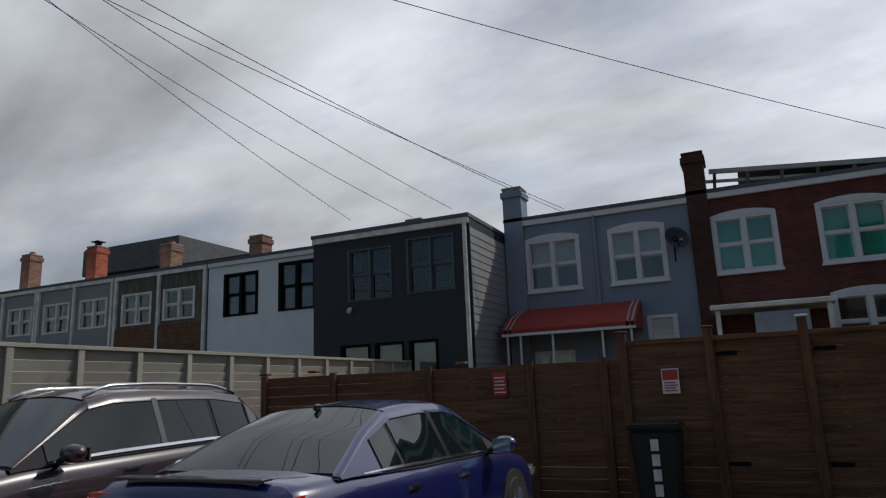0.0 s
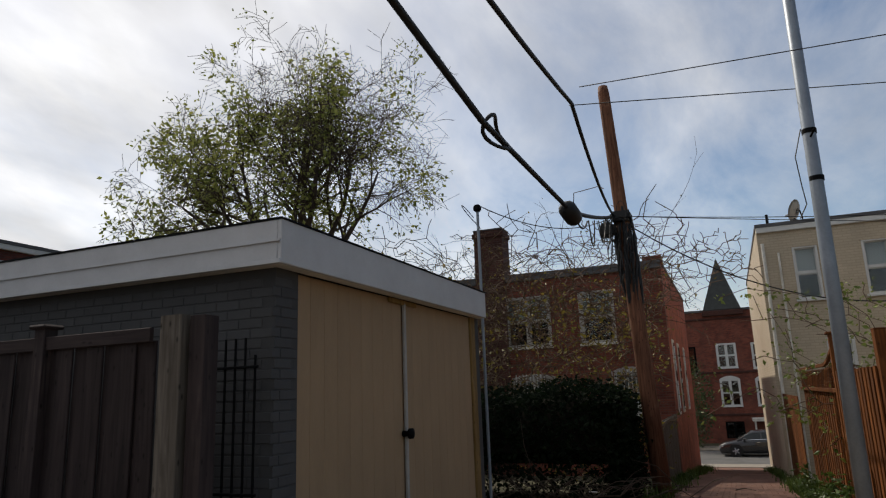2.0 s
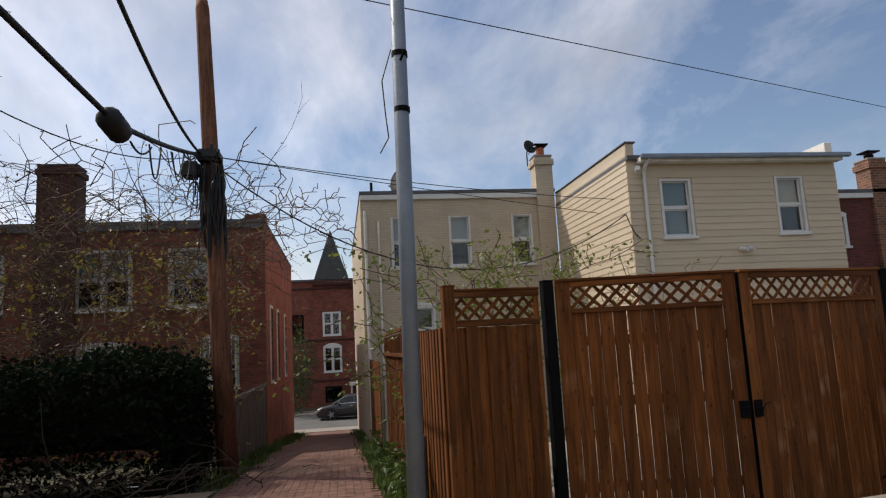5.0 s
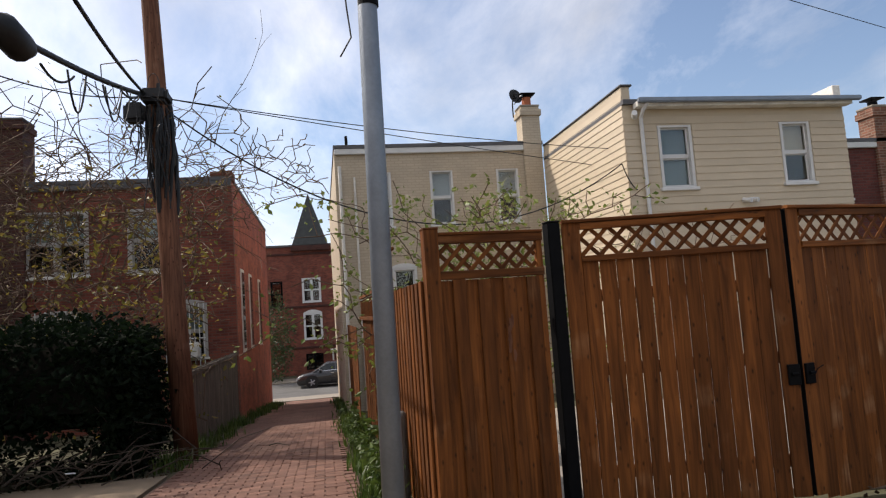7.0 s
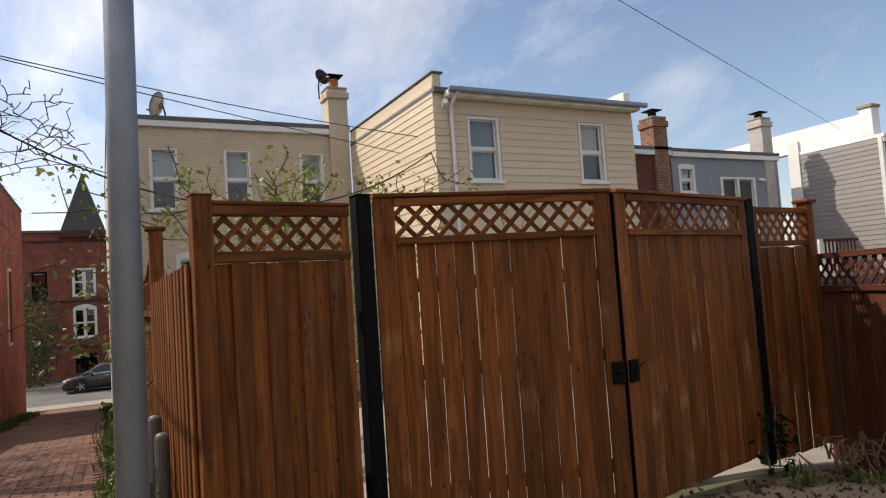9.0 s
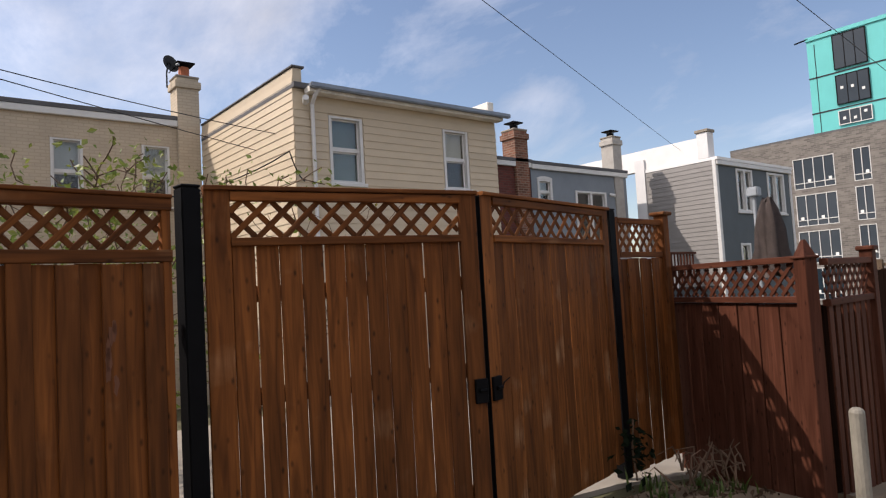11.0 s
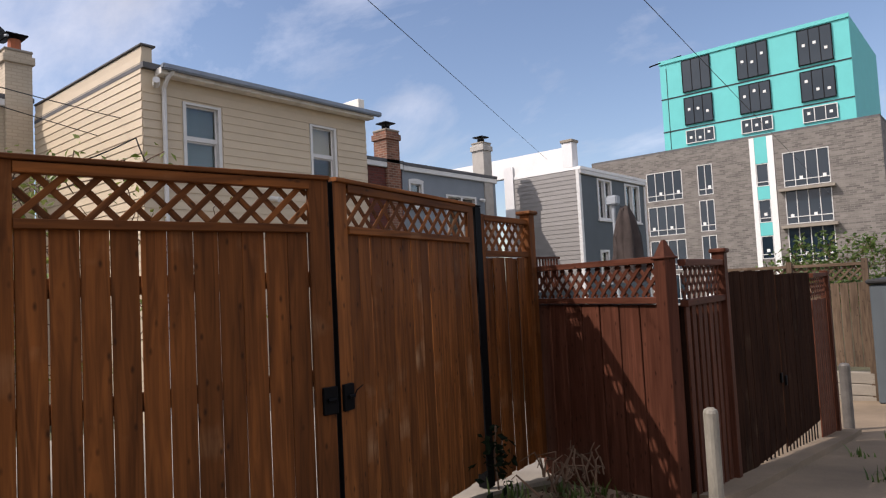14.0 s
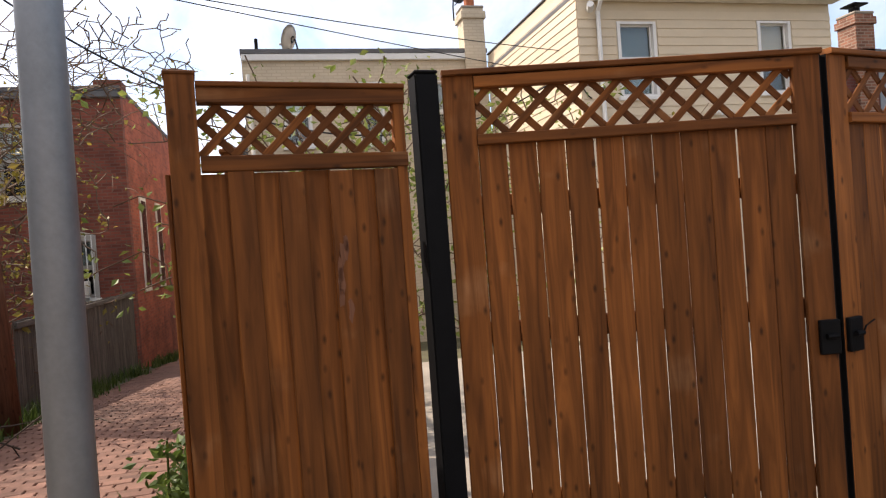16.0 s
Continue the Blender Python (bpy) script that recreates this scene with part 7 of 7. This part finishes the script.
plant("bare_tree", pose(10.3, 31, 2.7), "bare leafless tree behind the roofs", "tree", 15, [(0, 0, -0.2), (0, 0, 3), (0, 0, 5.6)], bare, None, 0, 0, 0, bark="twig", least=0.012, thick=0.009)
green = blob(r0, 420, (0, 0, 2.6), (2.2, 1.6, 1.4), 0.05)
plant("tree", pose(9.2, -25.0, -1.6), "small leafy green tree beyond the maroon fence", "tree", 16, [(0, 0, -0.2), (0, 0, 1.0)], green, "grass_blade", 4, 0.16, 0.15, bark="twig", least=0.008)
street_green = blob(r0, 420, (0, 0, 3.4), (2.2, 1.7, 3.4), 0.05, -0.9)
plant("tree", pose(50.8, 2.9, -3.0), "dark green street shrub before the turret house", "tree", 17, [(0, 0, -0.2), (0, 0, 1.0)], street_green, "bush_leaf", 4, 0.2, 0.2, bark="twig", least=0.01)


def hedge():
    """Ivy grown over a fence, as thousands of leaves on a near-black bank that paints in the shade inside."""
    t = thing("ivy_hedge", pose(13.2, 4.6, -0.35), "dense dark green ivy hedge grown over a fence", "hedge")
    bm = bmesh.new()
    xs, ys = steps(-0.55, 1.6, 8), steps(-2.7, 5.2, 26)
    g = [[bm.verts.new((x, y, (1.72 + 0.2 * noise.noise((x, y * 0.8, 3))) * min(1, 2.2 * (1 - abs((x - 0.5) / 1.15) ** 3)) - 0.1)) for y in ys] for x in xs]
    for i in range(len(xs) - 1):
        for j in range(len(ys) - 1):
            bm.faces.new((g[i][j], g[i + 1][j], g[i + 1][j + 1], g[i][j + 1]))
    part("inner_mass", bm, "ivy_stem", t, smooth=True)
    r = random.Random(2)
    tips = []
    for _ in range(5200):
        x, y = r.uniform(-0.65, 1.2), r.uniform(-2.8, 5.2)
        hgt = 1.75 + 0.22 * noise.noise((x, y * 0.8, 3)) + 0.1 * noise.noise((x * 3, y * 3, 8))
        if r.random() < 0.6:
            x, z = -0.6 + r.gauss(0, 0.1), r.uniform(0.0, hgt)
            x += 0.25 * max(0, z - hgt + 0.5)
        else:
            z = hgt + r.gauss(0, 0.07)
        tips.append(Vector((x, y, z)))
    for _ in range(2700):
        tips.append(Vector((r.uniform(-0.6, 1.3), -2.75 + r.gauss(0, 0.1), r.uniform(0, 1.7))))
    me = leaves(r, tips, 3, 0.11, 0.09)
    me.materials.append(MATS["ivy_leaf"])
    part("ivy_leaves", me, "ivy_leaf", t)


hedge()


def blades(name, spots, label, mat="grass_blade", size=(0.12, 0.35), seed=1, category="weeds"):
    """Weeds and grass: thin bent blades in tufts, as one mesh."""
    r = random.Random(seed)
    vs, fs = [], []
    for x, y, n, s in spots:
        for _ in range(n):
            px, py = x + r.gauss(0, s), y + r.gauss(0, s)
            z = ground_z(px, py) - 0.02
            h = r.uniform(*size)
            a = r.uniform(0, 6.28)
            dx, dy = math.cos(a), math.sin(a)
            w = r.uniform(0.005, 0.014)
            l = r.uniform(0.1, 0.7) * h
            i = len(vs)
            vs += [(px - dy * w, py + dx * w, z), (px + dy * w, py - dx * w, z), (px + dx * l * 0.4 + dy * w * 0.8, py + dy * l * 0.4 - dx * w * 0.8, z + h * 0.6), (px + dx * l * 0.4 - dy * w * 0.8, py + dy * l * 0.4 + dx * w * 0.8, z + h * 0.6), (px + dx * l, py + dy * l, z + h)]
            fs += [(i, i + 1, i + 2, i + 3), (i + 3, i + 2, i + 4)]
    me = bpy.data.meshes.new(name)
    me.from_pydata(vs, [], fs)
    me.materials.append(MATS[mat])
    ob = new(name, me)
    return tagged(ob, label, category, kind="stuff")


rg = random.Random(6)
blades("grass", [(rg.uniform(9.5, 30), -1.15 + rg.gauss(0, 0.07), 26, 0.09) for _ in range(70)], "green weeds along the foot of the fence", size=(0.06, 0.26), seed=2)
blades("grass", [(rg.uniform(9.0, 12.5), -1.12 + rg.gauss(0, 0.05), 30, 0.07) for _ in range(20)], "tall green weeds beside the steel bollards", size=(0.08, 0.28), seed=5)
blades("grass", [(rg.uniform(12.8, 33), 1.3 + rg.gauss(0, 0.12), 22, 0.1) for _ in range(90)], "green grass verge along the alley", size=(0.06, 0.28), seed=3)
blades("grass", [(7.9 + rg.gauss(0, 0.15), rg.uniform(-6.4, -5.5), 20, 0.06) for _ in range(6)], "weeds in the corner by the gate", size=(0.04, 0.16), seed=4)
blades("grass", [(rg.uniform(5.0, 6.6), rg.uniform(-13, -8), 16, 0.06) for _ in range(26)], "tufts of weeds in the lane", size=(0.04, 0.16), seed=8)


def litter_leaves(name, x0, x1, y0, y1, n, label, seed, mat="dry_leaf"):
    r = random.Random(seed)
    pts = [Vector((x, y, ground_z(x, y) + 0.03)) for x, y in ((r.uniform(x0, x1), r.uniform(y0, y1)) for _ in range(n))]
    me = leaves(r, pts, 1, 0.06, 0.012)
    me.materials.append(MATS[mat])
    tagged(new(name, me), label, "leaf litter", kind="stuff")


litter_leaves("leaf_litter", 12.2, 13.4, 1.2, 8, 420, "dry fallen leaves under the hedge", 4)
litter_leaves("leaf_litter", 7.4, 8.15, -6.5, -4.6, 260, "dry fallen leaves by the gate", 5)


def brush_pile(at, label, seed, n, rx, ry, hgt, mat="dead_stick"):
    r = random.Random(seed)
    t = thing("brush_pile", at, label, "brushwood")
    for k in range(n):
        a = Vector((r.gauss(0, rx), r.gauss(0, ry), r.uniform(0, hgt * 0.6)))
        d = Vector((r.gauss(0, 1) * rx, r.gauss(0, 1) * ry, r.uniform(-0.1, 0.25)))
        d = d.normalized() * r.uniform(0.4, 1.0) * max(rx, ry)
        b = a + d + Vector((0, 0, r.uniform(0, hgt)))
        part("stick", tube(bmesh.new(), [a, a.lerp(b, 0.5) + Vector((r.uniform(-0.08, 0.08), r.uniform(-0.08, 0.08), r.uniform(0, 0.12))), b], [r.uniform(0.006, 0.014), 0.007, 0.003], 5), mat, t)
    return t


brush_pile(pose(12.45, 2.7, -0.3), "pile of cut dry sticks below the hedge", 3, 90, 0.3, 0.9, 0.35)
brush_pile(pose(7.95, -6.4, -0.25), "dry twigs heaped in the gate corner", 4, 36, 0.14, 0.22, 0.16, "twig")


def corner_plant():
    t = thing("weed_plant", pose(8.28, -5.85, -0.2), "leafy green weed growing at the gate post", "plant")
    r = random.Random(3)
    pts = [Vector((r.gauss(0, 0.06), r.gauss(0, 0.07), r.uniform(0.05, 0.42))) for _ in range(80)]
    me = leaves(r, pts, 1, 0.08, 0.02)
    me.materials.append(MATS["ivy_leaf"])
    part("foliage", me, "ivy_leaf", t)
    part("stem", tube(bmesh.new(), [(0, 0, 0), (0.02, 0.01, 0.25), (0, 0, 0.48)], 0.008, 5), "twig", t)


corner_plant()
lit = thing("paper_scrap", pose(12.15, 2.2, -0.16, 6, 8, 30), "small white paper scrap on the brushwood", "litter")
part("sheet", rounded(boxes((-0.07, 0.07, -0.05, 0.05, 0, 0.015)), 0.004, 1), "sign_white", lit)


# ---- things in the yards down the lane ----
def closed_umbrella():
    u = thing("patio_umbrella", pose(12.9, -18.3, -1.0), "closed brown cantilever patio umbrella", "umbrella")
    part("pole", tube(bmesh.new(), [(0.25, 0.1, 0), (0.25, 0.1, 4.45)], 0.05, 10), "grey_paint", u)
    part("crank_box", rounded(boxes((0.1, 0.4, -0.02, 0.22, 4.3, 4.55)), 0.03, 2), "grey_paint", u)
    bm = bmesh.new()
    rings = []
    for i, (z, r) in enumerate(((4.2, 0.1), (3.9, 0.2), (3.4, 0.3), (2.9, 0.33), (2.5, 0.45), (2.3, 0.4))):
        rings.append([bm.verts.new((math.cos(a) * r * (1 + 0.34 * math.cos(5 * a + i * 0.35)), math.sin(a) * r * (1 + 0.34 * math.cos(5 * a + i * 0.35)), z - 0.08 * math.cos(4 * a))) for a in (2 * math.pi * k / 24 for k in range(24))])
    for a, b in zip(rings, rings[1:]):
        for k in range(24):
            bm.faces.new((a[k], a[(k + 1) % 24], b[(k + 1) % 24], b[k]))
    bm.faces.new(rings[0][::-1])
    bmesh.ops.solidify(bm, geom=bm.faces[:], thickness=0.012)
    part("canopy", bm, "umbrella_fabric", u, smooth=True)
    part("base", rounded(boxes((-0.4, 0.6, -0.4, 0.5, 0, 0.1)), 0.02, 1), "rubber", u)


def deck_stair():
    s = thing("deck_stair", pose(14.4, -15.9, -0.9, 0, 0, -90), "white and brown outside stair with balusters", "stair")
    for k in range(7):
        part("tread", boxes((-0.3 * k, -0.3 * k + 0.3, 0.0, 0.9, -0.2, 2.34 - 0.2 * k)), "grey_board", s)
    part("stringer", boxes((-0.1, 0.5, -0.05, -0.003, 2.0, 2.9)), "white_paint", s)
    for k in range(9):
        board("baluster", s, "maroon_stain", 0.035, 0.035, 0.75, 0.1 + 0.14 * k, -0.06, 2.1)
    board("hand_rail", s, "maroon_stain", 0.06, 0.06, 1.3, 0.05, -0.06, 2.87, ALONG_X)


closed_umbrella()
deck_stair()
f = thing("board_fence", pose(9.9, -16.5, -1.3, 0, 0, 180), "weathered tan board fence with lattice on a block base", "fence")
fence_boards(f, 0.0, 2.6, 0.75, 2.35, "raw_wood", 0.14, 0.01)
for u in (0.0, 1.3, 2.6):
    board("post", f, "raw_wood", 0.1, 0.1, 2.8, u, -0.05, 0.0)
lattice(f, 0.05, 2.6, 2.4, 2.68, "raw_wood", 0.15, 0.035)
board("top_rail", f, "raw_wood", 0.06, 0.06, 2.65, 0.0, -0.02, 2.7, ALONG_X)
for k in range(6):
    for j in range(3):
        part("block", rounded(boxes((0.44 * k, 0.44 * k + 0.42, -0.1, 0.1, 0.22 * j, 0.22 * j + 0.21)), 0.01, 1), "concrete", f)
bx = thing("steel_container", pose(5.6, -18.6, -1.3), "slate grey steel waste container in the lane", "container")
part("body", rounded(boxes((0, 1.6, 0, 2.6, 0.15, 2.3)), 0.03, 1), "slate_siding", bx)
part("lid", rounded(boxes((-0.05, 1.65, -0.05, 2.65, 2.31, 2.4)), 0.03, 1), "rubber", bx)
for k in range(4):
    part("rib", boxes((0.2 + 0.38 * k, 0.26 + 0.38 * k, 2.602, 2.65, 0.2, 2.2)), "slate_siding", bx)
kb = sheet("kerb", [7.80, 7.96, 8.12], steps(-6.2, -5.4, 4), 0.0, "lane_concrete", "sunlit pale concrete kerb in the gate corner", "kerb", 0.3)
g = thing("board_fence", pose(15.2, 1.55, -0.75), "weathered grey board fence behind the utility pole", "fence")
fence_boards(g, 0.0, 7.0, -0.6, 1.45, "grey_board", 0.13, 0.012)
board("top_rail", g, "grey_board", 0.08, 0.05, 7.0, 0, -0.02, 1.38, ALONG_X)


# ---- pieces of walls and floors ----
def piece_mesh(w, d, h, mat, bevel=0.004):
    bm = bmesh.new()
    b = bevel
    lo = [bm.verts.new((x, y, 0)) for x, y in ((0, 0), (w, 0), (w, d), (0, d))]
    mi = [bm.verts.new((x, y, h - b)) for x, y in ((0, 0), (w, 0), (w, d), (0, d))]
    hi = [bm.verts.new((x, y, h)) for x, y in ((b, b), (w - b, b), (w - b, d - b), (b, d - b))]
    for p, q in ((lo, mi), (mi, hi)):
        for k in range(4):
            bm.faces.new((p[k], p[(k + 1) % 4], q[(k + 1) % 4], q[k]))
    bm.faces.new(hi)
    return mesh_of(bm, "brick", mat)


def garage_bricks():
    """Painted bricks on the flank and the corner pier, proud of their joints."""
    full, half_b = piece_mesh(0.2, 0.062, 0.006, "garage_brick", 0.003), piece_mesh(0.09, 0.062, 0.006, "garage_brick", 0.003)
    flank = Matrix(((0, 0, -1, 0.013), (-1, 0, 0, 0), (0, 1, 0, 0), (0, 0, 0, 1)))
    front = Matrix(((1, 0, 0, 0), (0, 0, -1, 0.012), (0, 1, 0, 0), (0, 0, 0, 1)))
    for j in range(36):
        z = 0.01 + 0.0725 * j
        if z > 2.46:
            break
        end = 4.85 if z > 1.98 else 0.78
        y = 0.02 + (0.105 if j % 2 else 0.0)
        while y + 0.2 < end:
            part("brick", full, "", the_garage, "", Matrix.Translation((0, y + 0.2, z)) @ flank)
            y += 0.21
        part("brick", full, "", the_garage, "", Matrix.Translation((0.0 if j % 2 else 0.07, 0, z)) @ front)
        if j % 2 == 0:
            part("brick", half_b, "", the_garage, "", Matrix.Translation((0.0 - 0.03, 0, z)) @ front)


def alley_pavers():
    p = piece_mesh(0.2, 0.095, 0.03, "paver", 0.006)
    r = random.Random(9)
    count = 0
    vs, fs = [], []
    i = 0
    while 8.62 + 0.104 * i < 36.4:
        x = 8.62 + 0.104 * i
        j = 0
        while True:
            y = -0.98 + 0.21 * j + (0.105 if i % 2 else 0.0)
            if y + 0.2 > 1.14:
                break
            z = ground_z(x, y) - 0.028 + r.uniform(-0.004, 0.004)
            if x < 11.9 and count < 300:
                m = Matrix.Translation((x + 0.095, y, z)) @ Euler((r.uniform(-0.02, 0.02), r.uniform(-0.02, 0.02), radians(90) + r.uniform(-0.02, 0.02))).to_matrix().to_4x4()
                part("brick", p, "", alley, "", m)
                count += 1
            else:
                k = len(vs)
                vs += [(x, y, z - 0.02), (x + 0.095, y, z - 0.02), (x + 0.095, y + 0.2, z - 0.02), (x, y + 0.2, z - 0.02), (x + 0.005, y + 0.005, z + 0.03), (x + 0.09, y + 0.005, z + 0.03), (x + 0.09, y + 0.195, z + 0.03), (x + 0.005, y + 0.195, z + 0.03)]
                fs += [(k + 4, k + 5, k + 6, k + 7), (k, k + 1, k + 5, k + 4), (k + 1, k + 2, k + 6, k + 5), (k + 2, k + 3, k + 7, k + 6), (k + 3, k, k + 4, k + 7)]
            j += 1
        i += 1
    me = bpy.data.meshes.new("paving_rest")
    me.from_pydata(vs, [], fs)
    me.materials.append(MATS["paver_far"])
    tagged(part("paving_rest", me, "", alley), kind="stuff")


def paver_far():
    m = surface("paver_far", (0.155, 0.079, 0.056), 0.9, 0.55, 0.7, 60, 0.3)
    nt = m.node_tree
    g = nt.nodes.new("ShaderNodeNewGeometry")
    mr = nt.nodes.new("ShaderNodeMapRange")
    mr.inputs["To Min"].default_value, mr.inputs["To Max"].default_value = 0.8, 1.15
    nt.links.new(g.outputs["Random Per Island"], mr.inputs["Value"])
    p = nt.nodes["Principled BSDF"]
    src = p.inputs["Base Color"].links[0].from_socket
    sc = nt.nodes.new("ShaderNodeVectorMath")
    sc.operation = "SCALE"
    nt.links.new(src, sc.inputs[0])
    nt.links.new(mr.outputs[0], sc.inputs["Scale"])
    nt.links.new(sc.outputs[0], p.inputs["Base Color"])


paver_far()
clad_houses()
garage_bricks()
alley_pavers()


def leafy_weeds():
    """Broad-leaved weeds along the foot of the alley fence."""
    r = random.Random(19)
    for k in range(9):
        x = 9.3 + 0.75 * k + r.uniform(-0.2, 0.2)
        w = thing("weed_plant", pose(x, -1.17, ground_z(x, -1.17)), "bright green leafy weed at the fence foot", "plant", "weeds")
        h = r.uniform(0.25, 0.6)
        pts = [Vector((r.gauss(0, 0.07), r.gauss(0, 0.06), r.uniform(0.03, h))) for _ in range(110)]
        me = leaves(r, pts, 1, 0.09, 0.02)
        me.materials.append(MATS["grass_blade"])
        part("foliage", me, "grass_blade", w)
        part("stem", tube(bmesh.new(), [(0, 0, -0.05), (0.02, 0.01, h * 0.5), (0, 0, h)], 0.006, 5), "grass_blade", w)


leafy_weeds()
